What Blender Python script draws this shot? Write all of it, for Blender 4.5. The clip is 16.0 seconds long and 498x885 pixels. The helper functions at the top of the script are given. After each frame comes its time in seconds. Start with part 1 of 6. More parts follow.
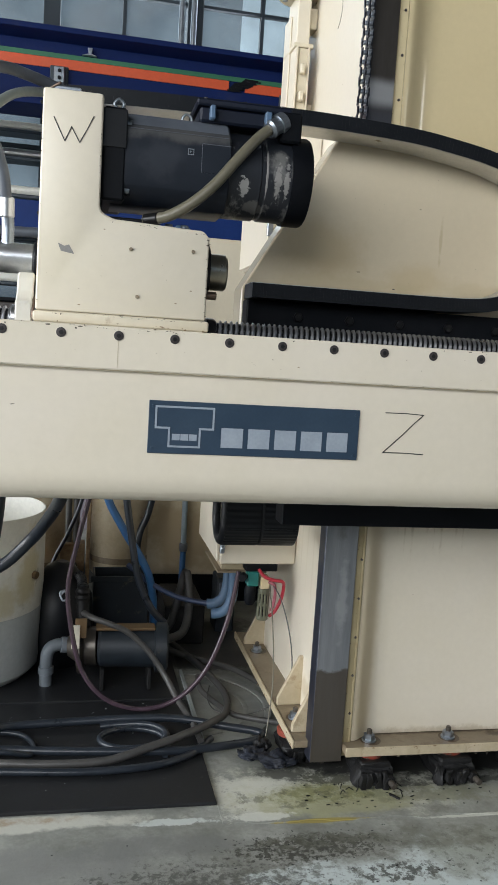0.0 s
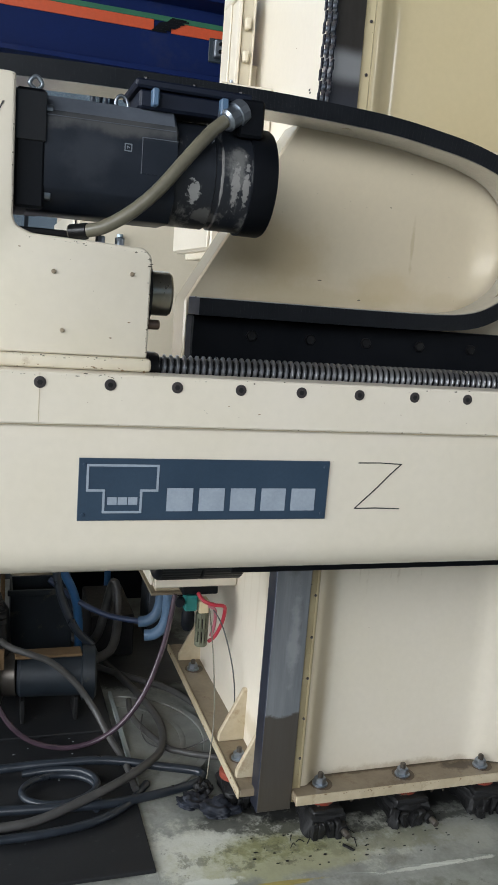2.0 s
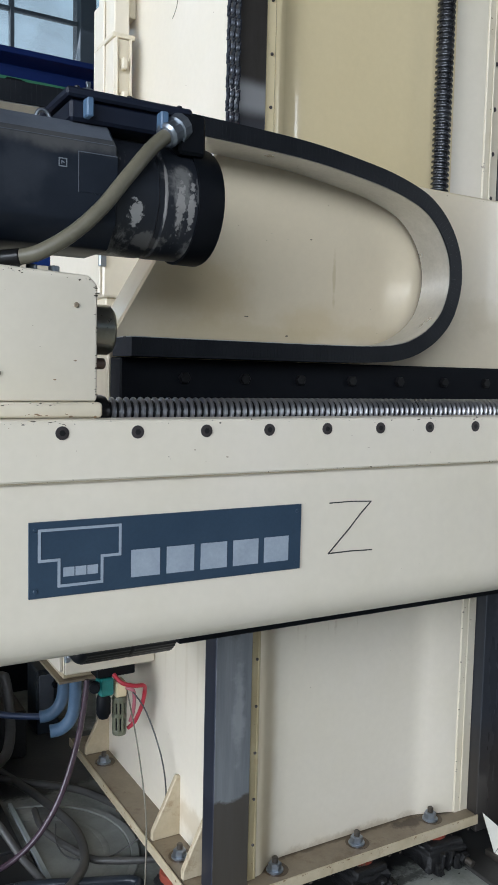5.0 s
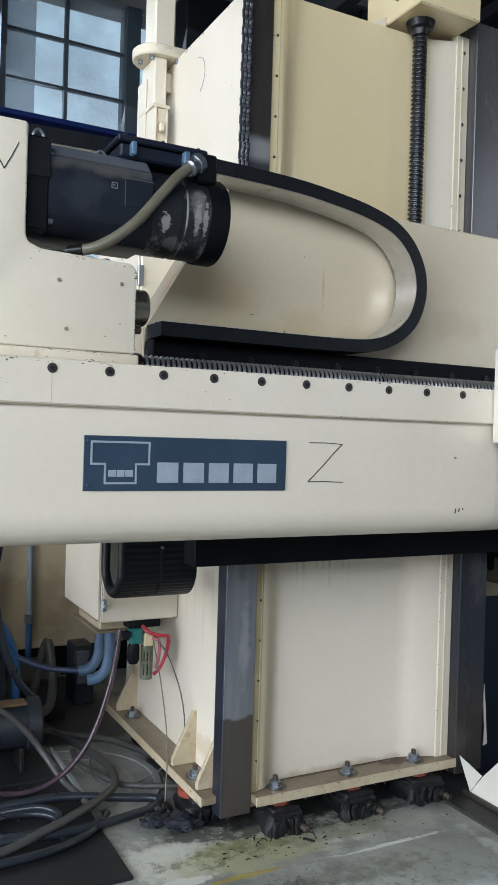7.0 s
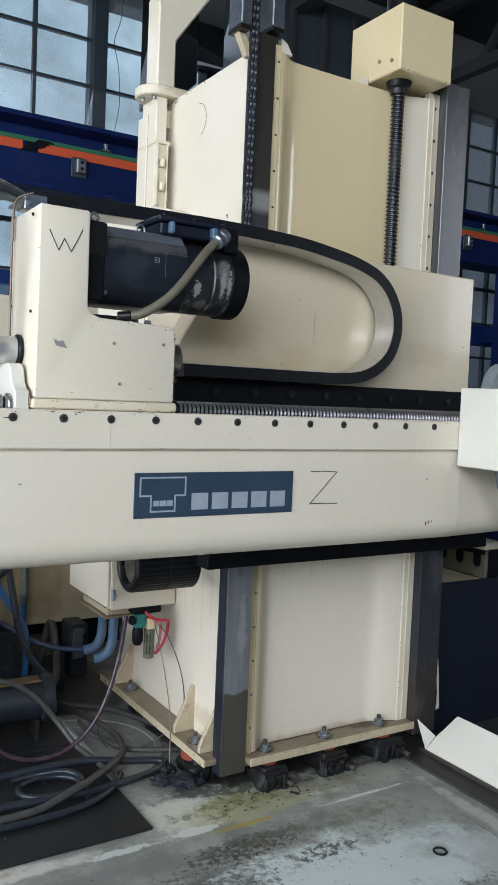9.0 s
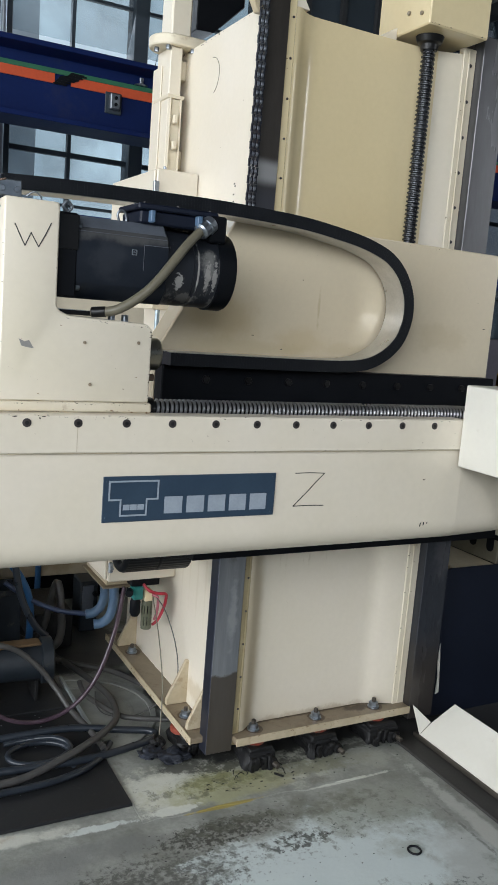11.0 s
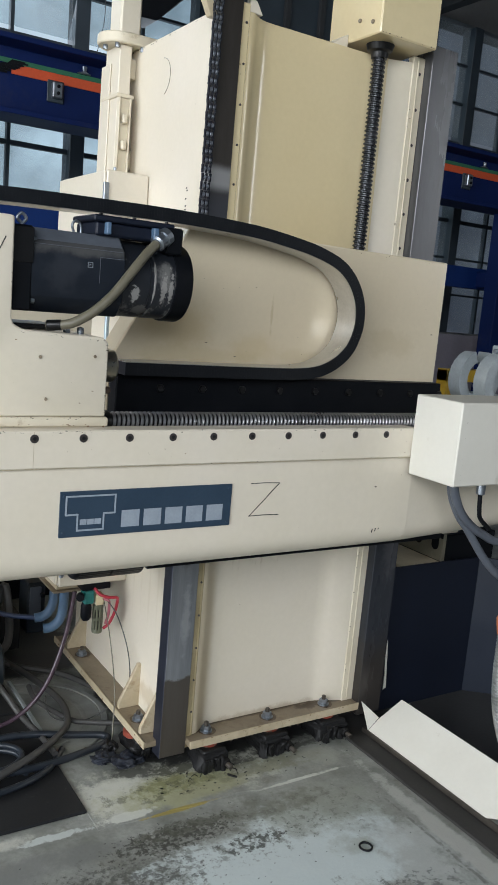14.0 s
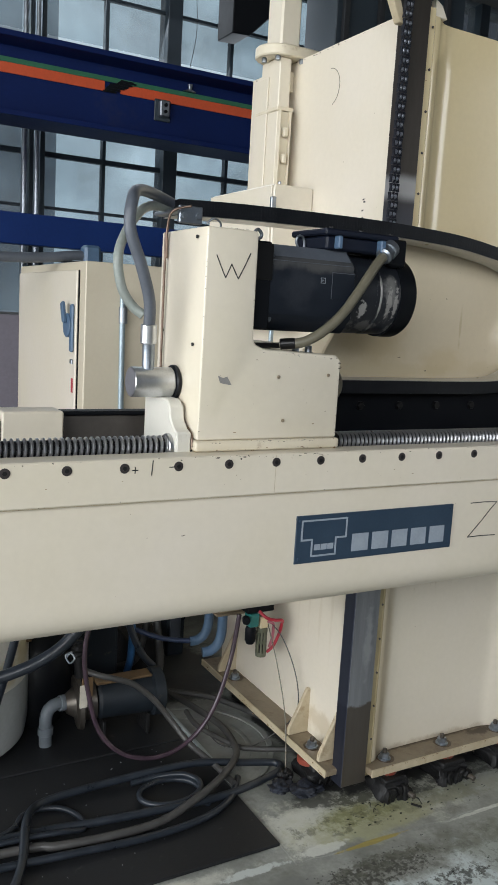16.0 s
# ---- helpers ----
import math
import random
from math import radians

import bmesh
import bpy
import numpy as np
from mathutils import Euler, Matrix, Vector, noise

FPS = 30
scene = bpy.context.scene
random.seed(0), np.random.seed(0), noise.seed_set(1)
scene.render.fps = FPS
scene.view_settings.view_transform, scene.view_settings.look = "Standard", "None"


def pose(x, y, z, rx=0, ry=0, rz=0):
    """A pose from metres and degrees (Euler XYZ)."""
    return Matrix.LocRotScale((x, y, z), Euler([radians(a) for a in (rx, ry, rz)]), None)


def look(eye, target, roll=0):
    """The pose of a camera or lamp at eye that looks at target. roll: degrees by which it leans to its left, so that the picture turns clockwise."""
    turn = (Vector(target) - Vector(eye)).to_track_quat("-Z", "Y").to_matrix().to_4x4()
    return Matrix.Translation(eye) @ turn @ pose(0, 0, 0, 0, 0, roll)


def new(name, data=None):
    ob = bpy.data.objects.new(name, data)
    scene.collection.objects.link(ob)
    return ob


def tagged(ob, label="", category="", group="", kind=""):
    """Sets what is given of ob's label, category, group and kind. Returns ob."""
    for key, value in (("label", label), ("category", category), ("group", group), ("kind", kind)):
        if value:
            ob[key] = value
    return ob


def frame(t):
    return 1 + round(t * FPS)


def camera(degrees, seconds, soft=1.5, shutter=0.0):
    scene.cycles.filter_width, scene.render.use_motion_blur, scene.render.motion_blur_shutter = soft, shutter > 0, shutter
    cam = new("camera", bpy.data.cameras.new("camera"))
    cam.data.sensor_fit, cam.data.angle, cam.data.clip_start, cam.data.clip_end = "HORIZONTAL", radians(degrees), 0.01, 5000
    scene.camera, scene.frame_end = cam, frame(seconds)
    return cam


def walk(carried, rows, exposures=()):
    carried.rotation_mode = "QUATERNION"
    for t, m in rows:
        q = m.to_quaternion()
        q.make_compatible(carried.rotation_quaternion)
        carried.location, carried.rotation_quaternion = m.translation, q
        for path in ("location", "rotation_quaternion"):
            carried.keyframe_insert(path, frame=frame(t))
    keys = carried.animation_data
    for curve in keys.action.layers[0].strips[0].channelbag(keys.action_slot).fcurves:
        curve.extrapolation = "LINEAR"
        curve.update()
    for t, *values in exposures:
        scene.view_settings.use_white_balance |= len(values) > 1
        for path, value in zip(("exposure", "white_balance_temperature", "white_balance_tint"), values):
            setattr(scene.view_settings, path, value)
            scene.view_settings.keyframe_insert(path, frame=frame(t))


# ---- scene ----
cam = camera(33.94, 16.0, 1.6)
walk(cam, [
    (0, pose(-0.169, -1.502, 1.112, 83.66, -3.61, -11.61)),
    (0.5, pose(-0.178, -1.499, 1.144, 82.45, -3.84, -13.19)),
    (1, pose(-0.203, -1.452, 1.190, 81.36, -5.63, -14.63)),
    (1.5, pose(-0.169, -1.313, 1.250, 79.99, -5.05, -14.90)),
    (2, pose(-0.173, -1.212, 1.272, 79.80, -4.45, -17.30)),
    (2.5, pose(-0.246, -1.115, 1.304, 80.67, -3.94, -22.67)),
    (3, pose(-0.311, -1.056, 1.319, 81.16, -2.69, -27.00)),
    (3.5, pose(-0.329, -1.008, 1.278, 81.88, -2.62, -28.70)),
    (4, pose(-0.316, -0.989, 1.232, 83.10, -2.30, -29.57)),
    (4.5, pose(-0.301, -0.975, 1.231, 83.95, -1.55, -30.00)),
    (7, pose(-0.440, -1.398, 1.016, 89.68, -1.72, -27.28)),
    (7.5, pose(-0.544, -1.469, 1.022, 89.51, -1.13, -28.03)),
    (8, pose(-0.712, -1.549, 1.068, 89.02, -1.74, -30.61)),
    (8.5, pose(-0.750, -1.590, 1.128, 88.11, -2.36, -31.41)),
    (9, pose(-0.746, -1.588, 1.184, 86.82, -2.45, -31.60)),
    (9.5, pose(-0.739, -1.584, 1.244, 85.28, -2.24, -31.61)),
    (12, pose(-0.474, -1.590, 1.402, 79.81, -4.99, -24.77)),
    (12.5, pose(-0.502, -1.564, 1.412, 80.20, -4.51, -24.45)),
    (13, pose(-0.545, -1.556, 1.420, 81.13, -4.22, -25.39)),
    (13.5, pose(-0.584, -1.562, 1.423, 80.76, -4.88, -28.93)),
    (14, pose(-0.593, -1.565, 1.425, 80.35, -4.98, -31.53)),
    (14.5, pose(-0.611, -1.570, 1.427, 80.13, -5.02, -31.88)),
    (15, pose(-0.686, -1.527, 1.408, 80.61, -3.78, -28.61)),
    (15.5, pose(-0.768, -1.430, 1.398, 80.68, -3.70, -27.29)),
    (16, pose(-0.898, -1.309, 1.402, 81.03, -3.30, -28.77)),
], [(0, 0.03, 6400, 10), (1, 0.07, 6350, 10), (2, 0.10, 6250, 10), (3, -0.08, 5950, 10), (4.5, -0.01, 5900, 10), (7, 0.06, 5950, 10), (9, -0.03, 6000, 10), (9.5, -0.04, 6050, 10), (12, -0.03, 6300, 10), (14, -0.06, 6250, 10), (15, -0.09, 6300, 10), (16, -0.26, 6400, 10)])

# ---- light ----
world = bpy.data.worlds.new("world")
scene.world = world
world.use_nodes = True
wn = world.node_tree.nodes
sky = wn.new("ShaderNodeTexSky")
sky.sky_type = "NISHITA"
sky.sun_disc = False
sky.sun_elevation = radians(35)
sky.sun_rotation = radians(250)
wn["Background"].inputs["Strength"].default_value = 0.08
world.node_tree.links.new(sky.outputs["Color"], wn["Background"].inputs["Color"])


def area(name, eye, target, sx, sy, watts, colour):
    d = bpy.data.lights.new(name, "AREA")
    d.shape, d.size, d.size_y, d.energy, d.color = "RECTANGLE", sx, sy, watts, colour
    o = new(name, d)
    o.matrix_world = look(eye, target)
    return o


# daylight in the hall door (to the side) and in the windows behind the camera
area("door_daylight", (-5.9, -0.4, 1.65), (0.0, 0.3, 0.8), 6.2, 2.7, 405, (0.97, 1.0, 1.02))
area("window_daylight", (-4.2, -5.2, 3.5), (0.6, 0.3, 0.9), 6.6, 2.4, 440, (0.98, 1.0, 1.01))
# the lamp on the right is an added fill for the column's fillet
area("right_fill", (6.5, -4.2, 3.0), (0.7, 0.4, 1.7), 1.1, 2.4, 42, (0.98, 1.0, 1.01))
area("rear_daylight", (1.0, 4.3, 3.3), (0.4, 0.6, 1.0), 4.0, 1.6, 55, (0.86, 0.93, 1.0))


# ---- materials ----
def node(nt, kind, **inputs):
    n = nt.nodes.new(kind)
    for key, value in inputs.items():
        n.inputs[key].default_value = value
    return n


def mat(name, base, alt=None, rough=0.5, metal=0.0, scale=6.0, fine=120.0, bump=0.08, dirt=None, dirt_amount=0.0,
        dirt_scale=3.0, coat=0.0, spread=0.25, stretch=(1, 1, 1), fine_amount=0.25, spec=0.5, specks=0.0):
    """Two noises mix base and alt; dirt is a third, patchy colour; the fine noise gives relief and uneven gloss."""
    m = bpy.data.materials.new(name)
    m.use_nodes = True
    nt = m.node_tree
    b = nt.nodes["Principled BSDF"]
    co = nt.nodes.new("ShaderNodeTexCoord")
    mp = nt.nodes.new("ShaderNodeMapping")
    mp.inputs["Scale"].default_value = stretch
    nt.links.new(co.outputs["Object"], mp.inputs["Vector"])
    n1 = node(nt, "ShaderNodeTexNoise", Scale=scale, Detail=5.0, Roughness=0.6)
    n2 = node(nt, "ShaderNodeTexNoise", Scale=fine, Detail=3.0, Roughness=0.6)
    for n in (n1, n2):
        nt.links.new(mp.outputs["Vector"], n.inputs["Vector"])
    alt = alt or tuple(c * 0.82 for c in base)
    r1 = nt.nodes.new("ShaderNodeValToRGB")
    r1.color_ramp.elements[0].position = 0.5 - spread
    r1.color_ramp.elements[1].position = 0.5 + spread
    r1.color_ramp.elements[0].color = (*alt, 1)
    r1.color_ramp.elements[1].color = (*base, 1)
    nt.links.new(n1.outputs["Fac"], r1.inputs["Fac"])
    mx = nt.nodes.new("ShaderNodeMixRGB")
    mx.blend_type = "MULTIPLY"
    mx.inputs["Fac"].default_value = fine_amount
    nt.links.new(r1.outputs["Color"], mx.inputs["Color1"])
    nt.links.new(n2.outputs["Fac"], mx.inputs["Color2"])
    out = mx.outputs["Color"]
    if dirt:
        n3 = node(nt, "ShaderNodeTexNoise", Scale=dirt_scale, Detail=8.0, Roughness=0.7)
        nt.links.new(mp.outputs["Vector"], n3.inputs["Vector"])
        r3 = nt.nodes.new("ShaderNodeValToRGB")
        r3.color_ramp.elements[0].position = 0.62 - dirt_amount * 0.3
        r3.color_ramp.elements[1].position = 0.80 - dirt_amount * 0.3
        nt.links.new(n3.outputs["Fac"], r3.inputs["Fac"])
        m2 = nt.nodes.new("ShaderNodeMixRGB")
        m2.inputs["Color2"].default_value = (*dirt, 1)
        nt.links.new(r3.outputs["Color"], m2.inputs["Fac"])
        nt.links.new(out, m2.inputs["Color1"])
        out = m2.outputs["Color"]
    if specks:
        vo = node(nt, "ShaderNodeTexVoronoi", Scale=11.0)
        nz = node(nt, "ShaderNodeTexNoise", Scale=70.0, Detail=3.0)
        vm = nt.nodes.new("ShaderNodeVectorMath")
        vm.operation = "MULTIPLY_ADD"
        nt.links.new(nz.outputs["Color"], vm.inputs[0])
        vm.inputs[1].default_value = (0.02, 0.02, 0.02)
        nt.links.new(mp.outputs["Vector"], vm.inputs[2])
        nt.links.new(vm.outputs["Vector"], vo.inputs["Vector"])
        sp = nt.nodes.new("ShaderNodeSeparateColor")
        nt.links.new(vo.outputs["Color"], sp.inputs["Color"])
        m1 = node(nt, "ShaderNodeMapRange")
        m1.inputs["From Min"].default_value, m1.inputs["From Max"].default_value = 1.0 - specks, 1.0
        m1.inputs["To Max"].default_value = 0.055
        nt.links.new(sp.outputs["Red"], m1.inputs["Value"])
        lt = nt.nodes.new("ShaderNodeMath")
        lt.operation = "LESS_THAN"
        nt.links.new(vo.outputs["Distance"], lt.inputs[0])
        nt.links.new(m1.outputs["Result"], lt.inputs[1])
        m3 = nt.nodes.new("ShaderNodeMixRGB")
        m3.inputs["Color2"].default_value = (0.10, 0.075, 0.05, 1)
        nt.links.new(lt.outputs["Value"], m3.inputs["Fac"])
        nt.links.new(out, m3.inputs["Color1"])
        out = m3.outputs["Color"]
    b.inputs["Specular IOR Level"].default_value = spec
    nt.links.new(out, b.inputs["Base Color"])
    rr = node(nt, "ShaderNodeMapRange")
    rr.inputs["To Min"].default_value = max(0.03, rough - 0.1)
    rr.inputs["To Max"].default_value = min(1.0, rough + 0.12)
    nt.links.new(n1.outputs["Fac"], rr.inputs["Value"])
    nt.links.new(rr.outputs["Result"], b.inputs["Roughness"])
    b.inputs["Metallic"].default_value = metal
    b.inputs["Coat Weight"].default_value = coat
    if bump:
        bp = node(nt, "ShaderNodeBump", Strength=bump, Distance=0.002)
        nt.links.new(n2.outputs["Fac"], bp.inputs["Height"])
        nt.links.new(bp.outputs["Normal"], b.inputs["Normal"])
    return m


CREAM = mat("cream_paint", (0.75, 0.685, 0.585), (0.70, 0.635, 0.49), 0.33, scale=2.2, fine=60, bump=0.05, fine_amount=0.08, specks=0.35)
CREAM_WORN = mat("worn_cream_paint", (0.74, 0.68, 0.545), (0.65, 0.57, 0.42), 0.42, scale=5, fine=60, bump=0.08,
                 dirt=(0.30, 0.20, 0.10), dirt_amount=0.1, dirt_scale=11, fine_amount=0.1, specks=0.5)
CREAM_DIRTY = mat("oily_cream_paint", (0.33, 0.27, 0.185), (0.19, 0.145, 0.095), 0.4, scale=9, fine=90, bump=0.15,
                  dirt=(0.12, 0.07, 0.03), dirt_amount=0.25, dirt_scale=12)
WHITE_SHEET = mat("white_sheet", (0.69, 0.67, 0.60), (0.65, 0.625, 0.55), 0.5, scale=5, fine=70, dirt=(0.45, 0.41, 0.34), dirt_amount=-0.05, dirt_scale=14, fine_amount=0.06)
STEEL_OILY = mat("oily_steel", (0.17, 0.15, 0.13), (0.10, 0.088, 0.075), 0.33, 0.7, 7, 120, 0.05, stretch=(1, 1, 0.2))
BRIGHT = mat("bright_steel", (0.62, 0.62, 0.63), (0.5, 0.5, 0.5), 0.25, 1.0, 8, 200, 0.03)
SCREW = mat("ball_screw_steel", (0.58, 0.58, 0.60), (0.38, 0.38, 0.40), 0.3, 0.92, 8, 200, 0.03)
LIFT_STEEL = mat("greasy_screw_steel", (0.06, 0.063, 0.07), (0.03, 0.031, 0.035), 0.25, 0.6, 20, 200, 0.05)
PIPE_ZINC = mat("pale_galvanised_pipe", (0.42, 0.52, 0.58), (0.32, 0.40, 0.45), 0.35, 0.4, 20, 200, 0.05)
NOSE = mat("warm_steel", (0.50, 0.47, 0.38), (0.36, 0.33, 0.26), 0.3, 0.9, 12, 200, 0.04)
GREY_PIPE = mat("grey_plastic_pipe", (0.20, 0.225, 0.255), (0.13, 0.15, 0.17), 0.45, scale=14, fine=150)
ZINC = mat("zinc", (0.42, 0.46, 0.51), (0.27, 0.30, 0.34), 0.35, 0.9, 20, 200, 0.05)
ALU = mat("aluminium", (0.75, 0.76, 0.77), (0.62, 0.63, 0.65), 0.32, 0.95, 12, 200, 0.04)
BLACK = mat("black_paint", (0.0065, 0.0075, 0.010), (0.003, 0.004, 0.006), 0.5, scale=9, fine=140, bump=0.08, spec=0.14)
BLACK_OIL = mat("black_oxide", (0.014, 0.014, 0.015), (0.008, 0.008, 0.008), 0.3, 0.2, 9, 140, 0.06, spec=0.35)
MOTOR = mat("motor_enamel", (0.016, 0.021, 0.031), (0.008, 0.011, 0.017), 0.40, scale=7, fine=100, bump=0.1, spec=0.3,
            dirt=(0.22, 0.21, 0.19), dirt_amount=-0.06, dirt_scale=11)
MOTOR_SCUFF = mat("scuffed_motor_enamel", (0.018, 0.021, 0.028), (0.010, 0.012, 0.016), 0.38, scale=7, fine=100, bump=0.1,
                  dirt=(0.42, 0.41, 0.385), dirt_amount=0.27, dirt_scale=9, stretch=(1.6, 1, 0.55))
SADDLE = mat("saddle_cream_paint", (0.715, 0.625, 0.46), (0.665, 0.565, 0.40), 0.2, scale=1.8, fine=60, bump=0.02, fine_amount=0.08, specks=0.3, coat=0.3)
YELLOW_CREAM = mat("yellow_cream_paint", (0.745, 0.63, 0.395), (0.70, 0.58, 0.345), 0.13, coat=0.4, scale=1.8, fine=60, bump=0.04, fine_amount=0.08, specks=0.3)
PALE_CAST = mat("pale_cast_metal", (0.50, 0.55, 0.57), (0.38, 0.42, 0.44), 0.4, 0.3, 10, 120, 0.1)
RUBBER = mat("black_rubber", (0.010, 0.0115, 0.0145), (0.006, 0.007, 0.009), 0.38, scale=20, fine=200, bump=0.1, spec=0.3)
HOSE_RUBBER = mat("hose_rubber", (0.026, 0.033, 0.044), (0.013, 0.017, 0.023), 0.30, scale=20, fine=200, bump=0.08, spec=0.5)
TRACK_IN = mat("track_inside", (0.72, 0.70, 0.66), (0.54, 0.53, 0.50), 0.30, 0.75, 12, 120, 0.06)
GREY_HOSE = mat("grey_hose", (0.085, 0.082, 0.078), (0.045, 0.044, 0.043), 0.42, scale=14, fine=150, bump=0.15)
TAN_HOSE = mat("tan_conduit", (0.185, 0.17, 0.12), (0.115, 0.105, 0.075), 0.36, scale=16, fine=150, bump=0.1)
PALE_HOSE = mat("pale_hose", (0.30, 0.33, 0.30), (0.21, 0.235, 0.215), 0.4, scale=16, fine=150, bump=0.05)
SLATE_HOSE = mat("slate_conduit", (0.115, 0.13, 0.155), (0.08, 0.09, 0.11), 0.42, scale=16, fine=150, bump=0.1)
BLUE_PIPE = mat("grey_blue_pipe", (0.10, 0.175, 0.28), (0.065, 0.115, 0.19), 0.45, scale=14, fine=150)
BLUE_HOSE = mat("blue_hose", (0.05, 0.16, 0.36), (0.03, 0.10, 0.24), 0.4, scale=14, fine=150)
NAVY_HOSE = mat("navy_hose", (0.022, 0.04, 0.10), (0.014, 0.026, 0.065), 0.4, scale=14, fine=150)
PLATE = mat("navy_plate", (0.036, 0.064, 0.102), (0.026, 0.048, 0.08), 0.35, scale=9, fine=200, bump=0.02)
PLATE_INK = mat("silver_ink", (0.36, 0.41, 0.47), (0.30, 0.35, 0.41), 0.4, scale=30, fine=200, bump=0.0)
INK = mat("marker_ink", (0.02, 0.02, 0.02), (0.05, 0.045, 0.04), 0.6, scale=60, fine=300, bump=0.0)
NAVY = mat("navy_panel", (0.008, 0.012, 0.026), (0.005, 0.008, 0.018), 0.5, scale=3, fine=80, spec=0.3)
WAY_DARK = mat("dark_slideway", (0.145, 0.145, 0.15), (0.085, 0.085, 0.09), 0.27, 0.4, 6, 120, 0.05, stretch=(1, 1, 0.2), dirt=(0.05, 0.045, 0.042), dirt_amount=0.15, dirt_scale=5)
BLUE_STEEL = mat("blue_girder_paint", (0.004, 0.015, 0.088), (0.003, 0.011, 0.064), 0.6, scale=2.5, fine=60, bump=0.05, spec=0.15,
                 dirt=(0.02, 0.025, 0.06), dirt_amount=0.1, dirt_scale=2)
BLUE_BEAM = mat("bright_blue_beam_paint", (0.006, 0.03, 0.15), (0.004, 0.02, 0.11), 0.5, scale=2.5, fine=60, bump=0.05, spec=0.2)
ORANGE = mat("orange_stripe", (0.62, 0.08, 0.02), (0.5, 0.08, 0.025), 0.5, scale=6, fine=80)
GREEN = mat("green_stripe", (0.03, 0.16, 0.08), (0.02, 0.11, 0.06), 0.5, scale=6, fine=80)
FRAME = mat("dark_window_frame", (0.03, 0.045, 0.06), (0.02, 0.03, 0.04), 0.5, scale=4, fine=80)
ROOF = mat("dark_roof_sheet", (0.024, 0.027, 0.031), (0.014, 0.016, 0.019), 0.7, scale=1.5, fine=30)
WALL = mat("hall_wall", (0.16, 0.165, 0.17), (0.11, 0.115, 0.12), 0.7, scale=1.2, fine=30)
MAT = mat("black_floor_mat", (0.021, 0.022, 0.024), (0.012, 0.013, 0.015), 0.46, scale=6, fine=140, bump=0.12,
          dirt=(0.07, 0.068, 0.064), dirt_amount=-0.02, dirt_scale=30, spec=0.35)
PLASTIC_WHITE = mat("milky_plastic", (0.82, 0.81, 0.74), (0.74, 0.73, 0.65), 0.4, scale=4, fine=60, dirt=(0.25, 0.24, 0.2), dirt_amount=0.0, dirt_scale=7)
PLASTIC_GREY = mat("fluid_grey_plastic", (0.52, 0.55, 0.55), (0.44, 0.47, 0.47), 0.4, scale=4, fine=60)
PUMP = mat("pump_paint", (0.018, 0.026, 0.036), (0.009, 0.013, 0.017), 0.5, scale=12, fine=90, dirt=(0.16, 0.13, 0.08), dirt_amount=0.05, dirt_scale=16)
RUST = mat("rusty_brown", (0.24, 0.15, 0.07), (0.12, 0.07, 0.03), 0.6, scale=14, fine=90)
RED = mat("red_hose", (0.50, 0.03, 0.05), (0.38, 0.02, 0.04), 0.35, scale=20, fine=100)
RED_OXIDE = mat("red_oxide", (0.30, 0.055, 0.032), (0.2, 0.04, 0.02), 0.55, scale=20, fine=100)
TEAL = mat("teal_plastic", (0.02, 0.22, 0.20), (0.015, 0.15, 0.14), 0.4, scale=20, fine=100)
GREASE = mat("greasy_casting", (0.020, 0.020, 0.021), (0.007, 0.007, 0.007), 0.5, 0.1, 30, 90, 0.8, spec=0.35)
MAUVE = mat("mauve_panel", (0.24, 0.22, 0.26), (0.19, 0.175, 0.21), 0.6, scale=3, fine=60)
YELLOW = mat("safety_yellow", (0.65, 0.42, 0.03), (0.5, 0.3, 0.02), 0.5, scale=8, fine=60)
BRASS = mat("brass", (0.6, 0.42, 0.18), (0.42, 0.28, 0.12), 0.35, 0.9, 20, 100, 0.05)
PAPER = mat("paper_tag", (0.72, 0.68, 0.58), (0.6, 0.55, 0.44), 0.8, scale=30, fine=100)
COPPER = mat("copper_tube", (0.25, 0.175, 0.135), (0.15, 0.11, 0.085), 0.4, 0.8, 20, 100, 0.05)
PINK_HOSE = mat("mauve_hose", (0.085, 0.055, 0.072), (0.05, 0.032, 0.044), 0.16, scale=22, fine=100, bump=0.03)
BARE = mat("bare_dark_metal", (0.17, 0.14, 0.105), (0.07, 0.055, 0.04), 0.55, 0.2, 60, 200, 0.2)
BARE_GREY = mat("bare_grey_filler", (0.34, 0.33, 0.31), (0.24, 0.23, 0.22), 0.6, scale=40, fine=160, bump=0.2)
CHIP_RUST = mat("chipped_rust", (0.34, 0.235, 0.13), (0.17, 0.10, 0.05), 0.7, scale=60, fine=200, bump=0.3)
COVER_DARK = mat("dark_trench_steel", (0.060, 0.058, 0.055), (0.035, 0.033, 0.031), 0.5, 0.2, 8, 90, 0.2, dirt=(0.13, 0.12, 0.11), dirt_amount=0.05, dirt_scale=14)
WAY_COVER = mat("grey_brown_way_cover", (0.125, 0.112, 0.10), (0.07, 0.062, 0.056), 0.38, 0.3, 6, 90, 0.1)
# paler copy of the navy for the angled panel, the light on it painted in
NAVY_LIT = mat("navy_lit_panel", (0.020, 0.027, 0.045), (0.014, 0.020, 0.034), 0.42, scale=3, fine=80, spec=0.45)
STAIN_BROWN = mat("oil_soaked_paint", (0.13, 0.085, 0.045), (0.06, 0.042, 0.026), 0.3, scale=40, fine=120, bump=0.1)
LID = mat("worn_floor_lid", (0.40, 0.41, 0.38), (0.20, 0.205, 0.185), 0.5, scale=8, fine=60, bump=0.3, dirt=(0.10, 0.10, 0.09), dirt_amount=0.1, dirt_scale=10)
